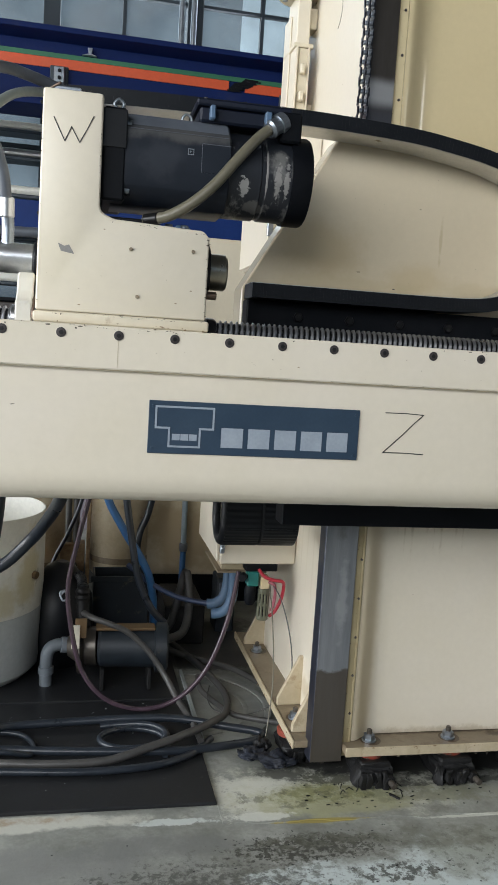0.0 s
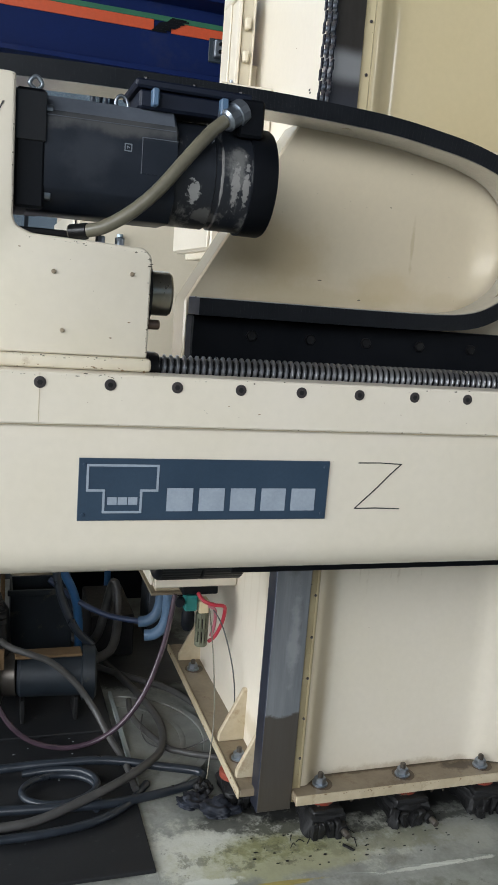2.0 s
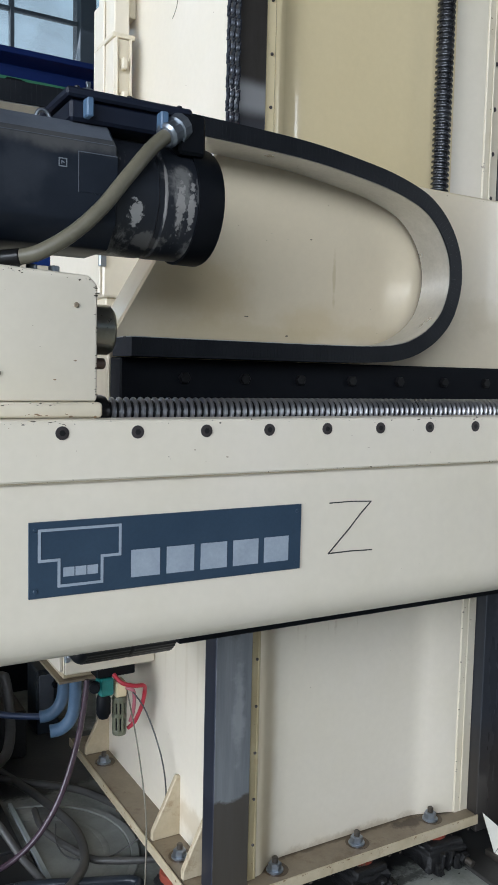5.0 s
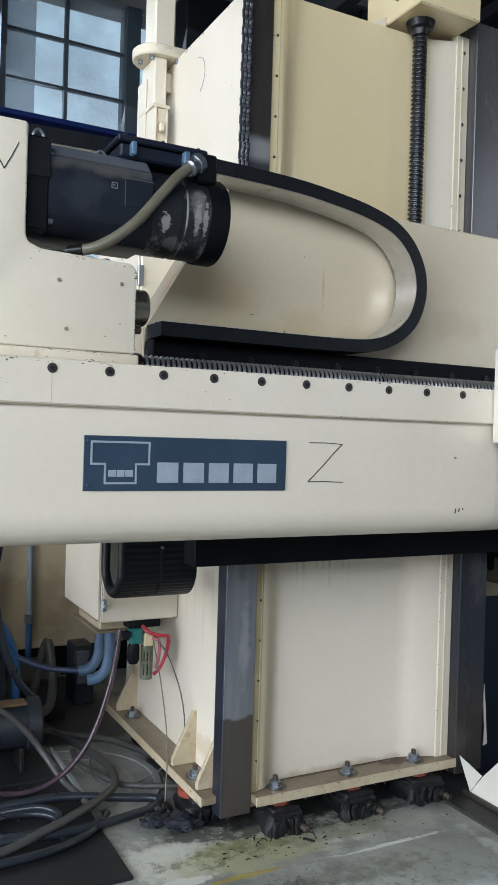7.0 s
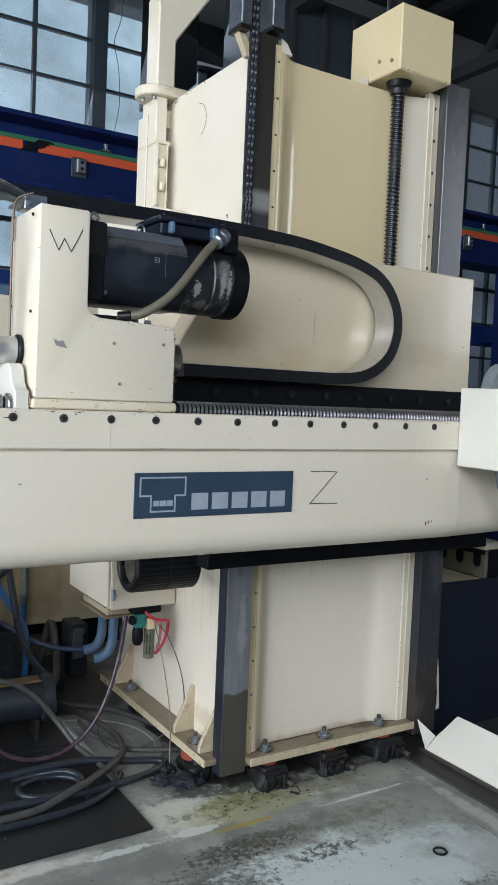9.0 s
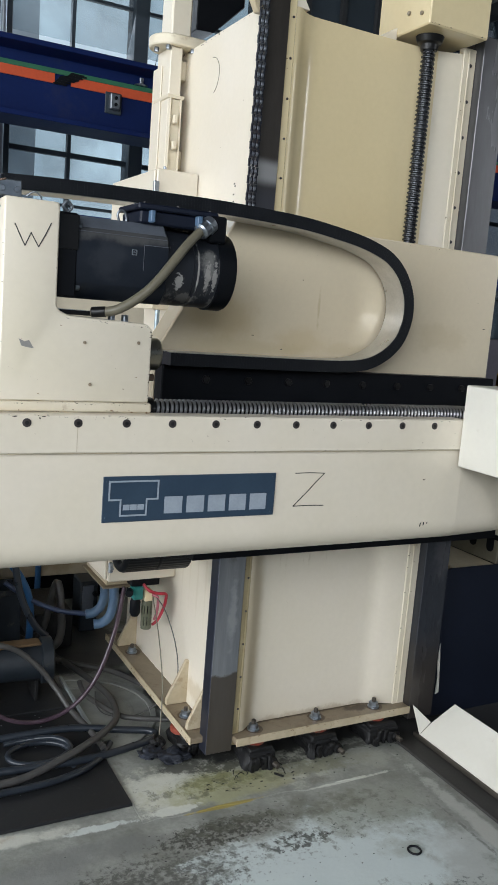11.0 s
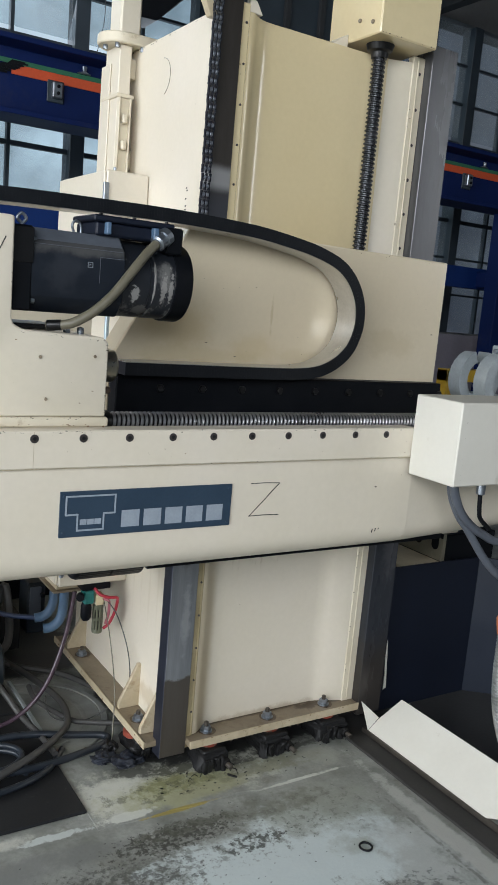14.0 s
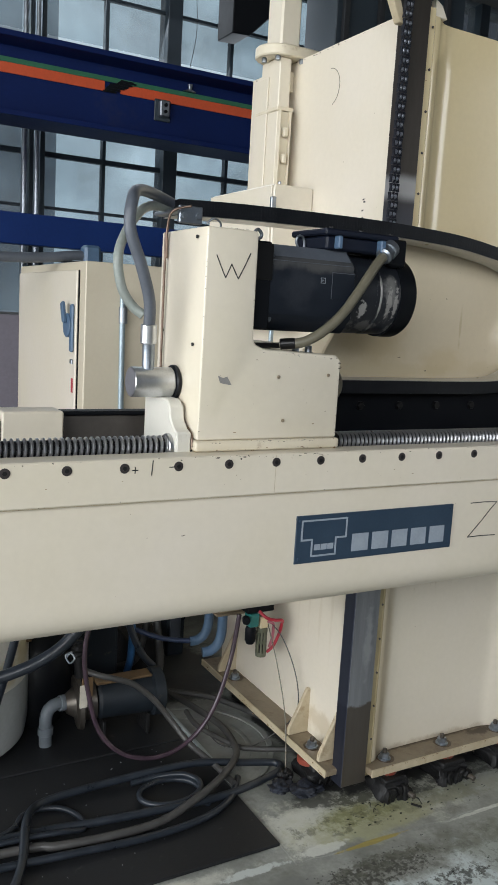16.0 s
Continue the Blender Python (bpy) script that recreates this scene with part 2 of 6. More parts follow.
SOCKET_HEAD = mat("browned_screw_head", (0.085, 0.073, 0.072), (0.05, 0.043, 0.042), 0.4, 0.4, 30, 200, 0.08)
OLIVE = mat("olive_bowl_guard", (0.16, 0.165, 0.11), (0.11, 0.115, 0.075), 0.4, scale=20, fine=150)
ROSE = mat("rose_hose", (0.50, 0.16, 0.19), (0.38, 0.11, 0.14), 0.35, scale=20, fine=100)
ORANGE_CAP = mat("orange_cap", (0.65, 0.22, 0.10), (0.5, 0.16, 0.07), 0.5, scale=20, fine=100)


def pane_glass():
    """Hazy window glass: mostly clear, with a grey film and gloss."""
    m = bpy.data.materials.new("hazy_glass")
    m.use_nodes = True
    nt = m.node_tree
    nt.nodes.clear()
    o = nt.nodes.new("ShaderNodeOutputMaterial")
    t = nt.nodes.new("ShaderNodeBsdfTransparent")
    t.inputs["Color"].default_value = (0.9, 0.95, 0.97, 1)
    g = nt.nodes.new("ShaderNodeBsdfPrincipled")
    g.inputs["Base Color"].default_value = (0.4, 0.43, 0.45, 1)
    g.inputs["Roughness"].default_value = 0.25
    x = nt.nodes.new("ShaderNodeMixShader")
    co = nt.nodes.new("ShaderNodeTexCoord")
    n = node(nt, "ShaderNodeTexNoise", Scale=2.3, Detail=4.0)
    r = node(nt, "ShaderNodeMapRange")
    r.inputs["From Min"].default_value, r.inputs["From Max"].default_value = 0.3, 0.7
    r.inputs["To Min"].default_value, r.inputs["To Max"].default_value = 0.08, 0.34
    nt.links.new(co.outputs["Object"], n.inputs["Vector"])
    nt.links.new(n.outputs["Fac"], r.inputs["Value"])
    nt.links.new(r.outputs["Result"], x.inputs["Fac"])
    nt.links.new(t.outputs["BSDF"], x.inputs[1])
    nt.links.new(g.outputs["BSDF"], x.inputs[2])
    nt.links.new(x.outputs["Shader"], o.inputs["Surface"])
    return m


GLASS_PANE = pane_glass()


def glow(name, colour, strength, alt=None):
    m = bpy.data.materials.new(name)
    m.use_nodes = True
    nt = m.node_tree
    nt.nodes.clear()
    o = nt.nodes.new("ShaderNodeOutputMaterial")
    e = nt.nodes.new("ShaderNodeEmission")
    co = nt.nodes.new("ShaderNodeTexCoord")
    n = node(nt, "ShaderNodeTexNoise", Scale=0.9, Detail=3.0)
    r = nt.nodes.new("ShaderNodeValToRGB")
    r.color_ramp.elements[0].color = (*(alt or tuple(c * 0.5 for c in colour)), 1)
    r.color_ramp.elements[1].color = (*colour, 1)
    r.color_ramp.elements[0].position, r.color_ramp.elements[1].position = 0.3, 0.65
    nt.links.new(co.outputs["Object"], n.inputs["Vector"])
    nt.links.new(n.outputs["Fac"], r.inputs["Fac"])
    nt.links.new(r.outputs["Color"], e.inputs["Color"])
    e.inputs["Strength"].default_value = strength
    nt.links.new(e.outputs["Emission"], o.inputs["Surface"])
    return m


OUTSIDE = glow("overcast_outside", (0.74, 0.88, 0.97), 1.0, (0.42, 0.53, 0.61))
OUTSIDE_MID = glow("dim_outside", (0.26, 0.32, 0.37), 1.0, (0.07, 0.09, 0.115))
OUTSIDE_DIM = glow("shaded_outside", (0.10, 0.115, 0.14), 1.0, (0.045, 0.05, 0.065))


def add_patches(m, stains):
    """Patches of their own shape, stains or painted shade and shine, laid out in metres: centre, radii, colour, amount,
    noise scale, raggedness.
    """
    nt = m.node_tree
    b = nt.nodes["Principled BSDF"]
    old = b.inputs["Base Color"].links[0].from_socket
    co = nt.nodes.new("ShaderNodeTexCoord")

    def calc(op, a, c):
        n = nt.nodes.new("ShaderNodeMath")
        n.operation = op
        for k, s in enumerate((a, c)):
            if isinstance(s, (int, float)):
                n.inputs[k].default_value = s
            else:
                nt.links.new(s, n.inputs[k])
        return n.outputs[0]

    for centre, radii, colour, amount, sc, ragged in stains:
        mp = nt.nodes.new("ShaderNodeMapping")
        mp.vector_type = "TEXTURE"
        mp.inputs["Location"].default_value = centre
        mp.inputs["Scale"].default_value = radii
        nt.links.new(co.outputs["Object"], mp.inputs["Vector"])
        ln = nt.nodes.new("ShaderNodeVectorMath")
        ln.operation = "LENGTH"
        nt.links.new(mp.outputs["Vector"], ln.inputs[0])
        n = node(nt, "ShaderNodeTexNoise", Scale=sc, Detail=7.0, Roughness=0.65)
        nt.links.new(co.outputs["Object"], n.inputs["Vector"])
        f = calc("ADD", calc("SUBTRACT", 1.0, ln.outputs["Value"]), calc("MULTIPLY", calc("SUBTRACT", n.outputs["Fac"], 0.5 if ragged < 2 else 0.55), ragged * 2))
        r = node(nt, "ShaderNodeMapRange")
        r.interpolation_type = "SMOOTHSTEP"
        r.inputs["From Min"].default_value, r.inputs["From Max"].default_value = (0.0, 0.03) if ragged < 0.2 else (0.0, 0.22) if sc >= 50 else (0.0, 0.7) if ragged < 2 else (0.1, 1.0)
        r.inputs["To Max"].default_value = amount
        nt.links.new(f, r.inputs["Value"])
        x = nt.nodes.new("ShaderNodeMixRGB")
        x.inputs["Color2"].default_value = (*colour, 1)
        nt.links.new(r.outputs["Result"], x.inputs["Fac"])
        nt.links.new(old, x.inputs["Color1"])
        old = x.outputs["Color"]
    nt.links.new(old, b.inputs["Base Color"])
    return m


def ragged_layer(m, layers):
    """Ragged patches with crisp, broken edges: centre, radii, colour, amount, grain, bite, edge."""
    nt = m.node_tree
    b = nt.nodes["Principled BSDF"]
    old = b.inputs["Base Color"].links[0].from_socket
    co = nt.nodes.new("ShaderNodeTexCoord")
    for k, (centre, radii, colour, amount, grain, bite, edge) in enumerate(layers):
        mp = nt.nodes.new("ShaderNodeMapping")
        mp.vector_type = "TEXTURE"
        mp.inputs["Location"].default_value = (*centre, 0)
        mp.inputs["Scale"].default_value = (*radii, 1)
        nt.links.new(co.outputs["Object"], mp.inputs["Vector"])
        ln = nt.nodes.new("ShaderNodeVectorMath")
        ln.operation = "LENGTH"
        nt.links.new(mp.outputs["Vector"], ln.inputs[0])
        shift = nt.nodes.new("ShaderNodeMapping")
        shift.inputs["Location"].default_value = (k * 3.7, k * 1.9, 0)
        nt.links.new(co.outputs["Object"], shift.inputs["Vector"])
        n = node(nt, "ShaderNodeTexNoise", Scale=grain, Detail=11.0, Roughness=0.74)
        nt.links.new(shift.outputs["Vector"], n.inputs["Vector"])
        fade = node(nt, "ShaderNodeMapRange")
        fade.interpolation_type = "SMOOTHSTEP"
        fade.inputs["From Min"].default_value, fade.inputs["From Max"].default_value = 1.15, 0.25
        fade.inputs["To Min"].default_value, fade.inputs["To Max"].default_value = -0.30, bite
        nt.links.new(ln.outputs["Value"], fade.inputs["Value"])
        add = nt.nodes.new("ShaderNodeMath")
        nt.links.new(n.outputs["Fac"], add.inputs[0])
        nt.links.new(fade.outputs["Result"], add.inputs[1])
        r = node(nt, "ShaderNodeMapRange")
        r.interpolation_type = "SMOOTHSTEP"
        r.inputs["From Min"].default_value, r.inputs["From Max"].default_value = 0.5 - edge, 0.5 + edge
        r.inputs["To Max"].default_value = amount
        nt.links.new(add.outputs["Value"], r.inputs["Value"])
        x = nt.nodes.new("ShaderNodeMixRGB")
        x.inputs["Color2"].default_value = (*colour, 1)
        nt.links.new(r.outputs["Result"], x.inputs["Fac"])
        nt.links.new(old, x.inputs["Color1"])
        old = x.outputs["Color"]
    nt.links.new(old, b.inputs["Base Color"])
    return m


CONCRETE = mat("stained_concrete", (0.44, 0.45, 0.41), (0.235, 0.245, 0.215), 0.5, scale=7.0, fine=90, bump=0.35,
               dirt=(0.17, 0.17, 0.14), dirt_amount=0.25, dirt_scale=11, spread=0.16, fine_amount=0.4)
ragged_layer(CONCRETE, (
    # the pad round the column: pale, mossy, oily by the levelling pads
    ((0.55, 0.42), (0.60, 0.20), (0.57, 0.57, 0.48), 0.7, 12.0, 0.10, 0.10),
    ((0.30, 0.39), (0.22, 0.15), (0.66, 0.665, 0.58), 0.8, 14.0, 0.15, 0.09),
    ((0.48, 0.355), (0.34, 0.12), (0.43, 0.43, 0.25), 0.8, 10.0, 0.14, 0.14),
    ((0.50, 0.385), (0.28, 0.09), (0.21, 0.21, 0.075), 0.7, 24.0, 0.03, 0.10),
    ((0.58, 0.32), (0.22, 0.05), (0.33, 0.32, 0.20), 0.6, 14.0, 0.10, 0.14),
    ((0.80, 0.36), (0.36, 0.08), (0.20, 0.20, 0.12), 0.65, 18.0, 0.06, 0.09),
    ((0.98, 0.34), (0.16, 0.10), (0.33, 0.335, 0.29), 0.7, 12.0, 0.06, 0.10),
    ((0.52, 0.46), (0.16, 0.07), (0.055, 0.055, 0.035), 0.85, 26.0, 0.05, 0.06),
    # the floor before it: grey film, pale worn paint, bare dark specks
    ((-0.45, 0.14), (0.75, 0.17), (0.23, 0.235, 0.225), 0.75, 6.0, 0.15, 0.14),
    ((0.05, 0.20), (0.32, 0.075), (0.19, 0.195, 0.185), 0.75, 10.0, 0.12, 0.12),
    ((0.62, -0.06), (0.52, 0.32), (0.66, 0.735, 0.73), 0.85, 5.0, 0.20, 0.10),
    ((0.38, 0.06), (0.26, 0.10), (0.60, 0.66, 0.65), 0.8, 8.0, 0.05, 0.05),
    ((0.05, -0.26), (0.60, 0.20), (0.58, 0.62, 0.59), 0.8, 5.0, 0.10, 0.07),
    ((0.96, -0.20), (0.22, 0.34), (0.52, 0.55, 0.53), 0.7, 7.0, 0.06, 0.10),
    ((0.84, 0.10), (0.30, 0.18), (0.30, 0.315, 0.27), 0.8, 9.0, 0.10, 0.14),
    ((0.72, 0.18), (0.36, 0.08), (0.16, 0.165, 0.13), 0.7, 18.0, 0.02, 0.09),
    ((0.80, -0.06), (0.12, 0.07), (0.36, 0.38, 0.33), 0.6, 10.0, 0.1, 0.12),
    ((0.38, 0.165), (0.36, 0.095), (0.045, 0.045, 0.036), 0.92, 62.0, 0.015, 0.05),
    ((0.42, 0.19), (0.28, 0.06), (0.09, 0.09, 0.068), 0.75, 34.0, 0.03, 0.06),
    ((0.56, 0.06), (0.24, 0.06), (0.055, 0.058, 0.052), 0.9, 40.0, 0.0, 0.04),
    ((0.10, 0.03), (0.55, 0.20), (0.07, 0.07, 0.062), 0.8, 52.0, 0.015, 0.06),
    ((0.75, -0.28), (0.55, 0.16), (0.10, 0.105, 0.10), 0.7, 38.0, -0.03, 0.04),
    ((0.55, 0.10), (1.0, 0.24), (0.12, 0.122, 0.10), 0.6, 34.0, -0.05, 0.05),
    ((0.30, -0.22), (0.9, 0.24), (0.15, 0.155, 0.14), 0.6, 15.0, -0.05, 0.05),
    ((0.45, 0.38), (0.5, 0.12), (0.10, 0.10, 0.06), 0.6, 24.0, -0.04, 0.05),
    # the joint and the edges
    ((0.09, 0.297), (0.16, 0.024), (0.62, 0.66, 0.63), 0.85, 18.0, 0.10, 0.06),
    ((-0.40, 0.320), (0.62, 0.050), (0.60, 0.60, 0.53), 0.85, 9.0, 0.22, 0.12),
    ((-0.30, 0.335), (0.30, 0.030), (0.30, 0.20, 0.10), 0.7, 12.0, 0.06, 0.12),
    ((0.30, 0.298), (0.13, 0.030), (0.68, 0.69, 0.62), 0.85, 14.0, 0.14, 0.06),
    ((0.45, 0.268), (0.17, 0.012), (0.36, 0.29, 0.075), 0.9, 12.0, 0.22, 0.09),
    ((0.87, 0.254), (0.26, 0.011), (0.64, 0.65, 0.58), 0.7, 22.0, 0.12, 0.08),
    ((1.085, -0.6), (0.055, 1.2), (0.47, 0.475, 0.44), 0.85, 12.0, 0.25, 0.10),
    ((1.035, -0.3), (0.012, 0.75), (0.13, 0.13, 0.115), 0.7, 30.0, 0.02, 0.06),
    # black ground: oil by the pads, shade under and behind the machine painted in
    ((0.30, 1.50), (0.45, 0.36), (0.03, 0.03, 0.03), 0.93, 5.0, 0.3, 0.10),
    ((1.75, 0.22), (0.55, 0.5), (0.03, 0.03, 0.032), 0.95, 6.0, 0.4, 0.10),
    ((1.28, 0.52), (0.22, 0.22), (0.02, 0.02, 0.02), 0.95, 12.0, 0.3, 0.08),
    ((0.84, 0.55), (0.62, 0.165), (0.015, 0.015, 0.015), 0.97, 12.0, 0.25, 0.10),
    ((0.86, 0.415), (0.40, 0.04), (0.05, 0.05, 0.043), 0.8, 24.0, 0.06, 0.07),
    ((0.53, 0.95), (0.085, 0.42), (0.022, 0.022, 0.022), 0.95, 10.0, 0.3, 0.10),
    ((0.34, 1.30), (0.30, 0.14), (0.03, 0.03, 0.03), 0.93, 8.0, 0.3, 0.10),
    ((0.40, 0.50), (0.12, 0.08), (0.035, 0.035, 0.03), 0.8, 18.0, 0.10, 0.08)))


# ---- mesh helpers ----
def merge(bm, tmp):
    me = bpy.data.meshes.new("tmp")
    tmp.to_mesh(me)
    tmp.free()
    bm.from_mesh(me)
    bpy.data.meshes.remove(me)
    return bm


def box(x0, x1, y0, y1, z0, z1, bevel=0.002, bm=None, seg=1):
    t = bmesh.new()
    bmesh.ops.create_cube(t, size=1.0)
    for v in t.verts:
        v.co = Vector((x0 + (v.co.x + 0.5) * (x1 - x0), y0 + (v.co.y + 0.5) * (y1 - y0), z0 + (v.co.z + 0.5) * (z1 - z0)))
    if bevel:
        bmesh.ops.bevel(t, geom=t.edges[:], offset=bevel, segments=seg, profile=0.5, affect="EDGES")
    return merge(bm, t) if bm else t


def prism(poly, axis, a0, a1, bevel=0.002, bm=None, seg=1):
    """A polygon (in the two other axes, in order) drawn out along an axis from a0 to a1."""
    def at(p, a):
        return {"x": (a, p[0], p[1]), "y": (p[0], a, p[1]), "z": (p[0], p[1], a)}[axis]
    t = bmesh.new()
    lo = [t.verts.new(at(p, a0)) for p in poly]
    hi = [t.verts.new(at(p, a1)) for p in poly]
    n = len(poly)
    t.faces.new(lo)
    t.faces.new(hi[::-1])
    for i in range(n):
        t.faces.new((lo[i], hi[i], hi[(i + 1) % n], lo[(i + 1) % n]))
    bmesh.ops.recalc_face_normals(t, faces=t.faces[:])
    if bevel:
        bmesh.ops.bevel(t, geom=[e for e in t.edges], offset=bevel, segments=seg, profile=0.5, affect="EDGES")
    return merge(bm, t) if bm else t


def frame_of(d):
    d = Vector(d).normalized()
    up = Vector((0, 0, 1)) if abs(d.z) < 0.9 else Vector((1, 0, 0))
    u = d.cross(up).normalized()
    return d, u, d.cross(u)


def lathe(p0, p1, profile, seg=24, bm=None):
    """A turned body round the line p0-p1; profile: (share of the way, radius)."""
    p0, p1 = Vector(p0), Vector(p1)
    d, u, w = frame_of(p1 - p0)
    t = bm or bmesh.new()
    rings = []
    for s, r in profile:
        c = p0.lerp(p1, s)
        rings.append([t.verts.new(c + (u * math.cos(a) + w * math.sin(a)) * r) for a in [2 * math.pi * i / seg for i in range(seg)]])
    made = []
    for a, b in zip(rings, rings[1:]):
        for i in range(seg):
            made.append(t.faces.new((a[i], a[(i + 1) % seg], b[(i + 1) % seg], b[i])))
    made.append(t.faces.new(rings[0][::-1]))
    made.append(t.faces.new(rings[-1]))
    bmesh.ops.recalc_face_normals(t, faces=made)
    return t


def cyl(p0, p1, r, seg=24, chamfer=0.002, bm=None):
    n = (Vector(p1) - Vector(p0)).length
    seg = max(seg, 14) if seg != 6 else 6
    c = min(chamfer / n, 0.45)
    return lathe(p0, p1, [(0, r - chamfer), (c, r), (1 - c, r), (1, r - chamfer)], seg, bm)


def spline(pts, steps=8):
    pts = [Vector(p) for p in pts]
    out = []
    for i in range(len(pts) - 1):
        a, b, c, d = pts[max(i - 1, 0)], pts[i], pts[i + 1], pts[min(i + 2, len(pts) - 1)]
        for k in range(steps):
            s = k / steps
            out.append(0.5 * (2 * b + (c - a) * s + (2 * a - 5 * b + 4 * c - d) * s * s + (3 * b - a - 3 * c + d) * s ** 3))
    return out + [pts[-1]]


def tube(pts, r, seg=10, steps=8, bm=None, ribs=0.0, pitch=0.008):
    """A hose along a smooth line through pts; ribs: depth of its corrugation."""
    line = spline(pts, steps)
    seg = max(seg, 14)
    if ribs:
        fine, left = [line[0]], 0.0
        for a, b in zip(line, line[1:]):
            n = max(1, round((b - a).length / (pitch / 4)))
            fine += [a.lerp(b, (k + 1) / n) for k in range(n)]
        line = fine
    t = bm or bmesh.new()
    d, u, w = frame_of(line[1] - line[0])
    rings = []
    for i, p in enumerate(line):
        q = (line[min(i + 1, len(line) - 1)] - line[max(i - 1, 0)]).normalized()
        u = (u - q * u.dot(q)).normalized()
        w = q.cross(u)
        rr = r - (ribs if ribs and i % 4 in (0, 1) else 0)
        rings.append([t.verts.new(p + (u * math.cos(2 * math.pi * k / seg) + w * math.sin(2 * math.pi * k / seg)) * rr) for k in range(seg)])
    made = []
    for a, b in zip(rings, rings[1:]):
        for k in range(seg):
            made.append(t.faces.new((a[k], a[(k + 1) % seg], b[(k + 1) % seg], b[k])))
    made.append(t.faces.new(rings[0][::-1]))
    made.append(t.faces.new(rings[-1]))
    bmesh.ops.recalc_face_normals(t, faces=made)
    return t


def screw_thread(p0, p1, r, depth, pitch, seg=16, per=6):
    p0, p1 = Vector(p0), Vector(p1)
    d, u, w = frame_of(p1 - p0)
    length = (p1 - p0).length
    n = int(length / pitch * per)
    verts, faces = [], []
    for i in range(n + 1):
        for k in range(seg):
            a = 2 * math.pi * k / seg
            ph = (i / per + k / seg) % 1.0
            rr = r - depth * min(1.0, max(0.0, (abs(ph - 0.5) * 2 - 0.3) / 0.32))
            verts.append(p0 + d * (length * i / n) + (u * math.cos(a) + w * math.sin(a)) * rr)
    for i in range(n):
        for k in range(seg):
            faces.append((i * seg + k, i * seg + (k + 1) % seg, (i + 1) * seg + (k + 1) % seg, (i + 1) * seg + k))
    me = bpy.data.meshes.new("thread")
    me.from_pydata(verts, [], faces)
    t = bmesh.new()
    t.from_mesh(me)
    bpy.data.meshes.remove(me)
    t.faces.new([v for v in t.verts[:seg]][::-1]) if t.verts.ensure_lookup_table() is None else None
    bmesh.ops.recalc_face_normals(t, faces=t.faces[:])
    return t


def mesh_of(name, bm, material, smooth=28):
    me = bpy.data.meshes.new(name)
    bm.to_mesh(me)
    bm.free()
    me.materials.append(material)
    if smooth:
        me.shade_smooth()
        me.set_sharp_from_angle(angle=radians(smooth))
    return me


def part(name, bm, material, parent, label="", smooth=28):
    """One mesh under a thing or part, drawn in the coordinates of the world."""
    ob = new(name, mesh_of(name, bm, material, smooth))
    ob.parent = parent
    ob.matrix_parent_inverse = parent.matrix_basis.inverted() if parent.type == "EMPTY" else Matrix.Identity(4)
    return tagged(ob, label)


def thing(name, at, label, category, group=""):
    e = new(name)
    e.empty_display_size = 0.05
    e.matrix_basis = Matrix.Translation(at)
    return tagged(e, label, category, group)


def solid(name, bm, material, label, category, group="", smooth=28):
    return tagged(new(name, mesh_of(name, bm, material, smooth)), label, category, group)


def setting(name, bm, material, label, smooth=28):
    return tagged(new(name, mesh_of(name, bm, material, smooth)), label, kind="structure")


def hexbolt(x, y, z, r, h, axis="z", bm=None):
    d = {"z": (0, 0, h), "y": (0, -h, 0), "x": (-h, 0, 0)}[axis]
    p = Vector((x, y, z))
    return lathe(p, p + Vector(d), [(0, r), (0.85, r), (1, r * 0.85)], 6, bm)


def chip(x, y, z, w, h, rng, bm, axis="y"):
    """A ragged flake of bare metal or rust, lying on a face that looks along an axis."""
    n = rng.randint(5, 8)
    pts = []
    for k in range(n):
        a = 2 * math.pi * k / n
        q = rng.uniform(0.45, 1.0) * 0.5
        pts.append((math.cos(a) * w * q, math.sin(a) * h * q))
    if axis == "y":
        prism([(x + i, z + j) for i, j in pts], "y", y - 0.0004, y + 0.0006, 0, bm)
    elif axis == "x":
        prism([(y + i, z + j) for i, j in pts], "x", x - 0.0004, x + 0.0006, 0, bm)
    else:
        prism([(x + i, y + j) for i, j in pts], "z", z - 0.0006, z + 0.0004, 0, bm)
    return bm


def chips(parent, material, seed, count, where, size, axis="y", name="paint_chips"):
    """Flakes along a line where((share) -> (x, y, z)); one joined part."""
    rng = random.Random(seed)
    bm = bmesh.new()
    for k in range(count * 2 // 3):
        x, y, z = where(rng.random(), rng)
        s = size * rng.choice((0.3, 0.4, 0.5, 0.8, 1.5))
        chip(x, y, z, s * rng.uniform(0.8, 2.6), s * rng.uniform(0.5, 1.1), rng, bm, axis)
    return tagged(part(name, bm, material, parent, "dark chips in the paint", 0), kind="stuff")


# patches with places of their own on the machine: stains, and some painted shade and shine
BEAM_PAINT = mat("beam_cream_paint", (0.75, 0.685, 0.585), (0.705, 0.64, 0.50), 0.33, scale=2.2, fine=60, bump=0.05, fine_amount=0.08, specks=0.35)
add_patches(BEAM_PAINT, (((0.05, 0.03, 0.832), (0.35, 0.08, 0.006), (0.40, 0.34, 0.24), 0.2, 18.0, 1.5),
                        ((-0.5, 0.03, 0.83), (0.30, 0.08, 0.006), (0.40, 0.34, 0.24), 0.2, 18.0, 1.5)))
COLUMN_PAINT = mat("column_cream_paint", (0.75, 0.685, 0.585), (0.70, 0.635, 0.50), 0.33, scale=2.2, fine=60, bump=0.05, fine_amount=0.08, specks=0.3)
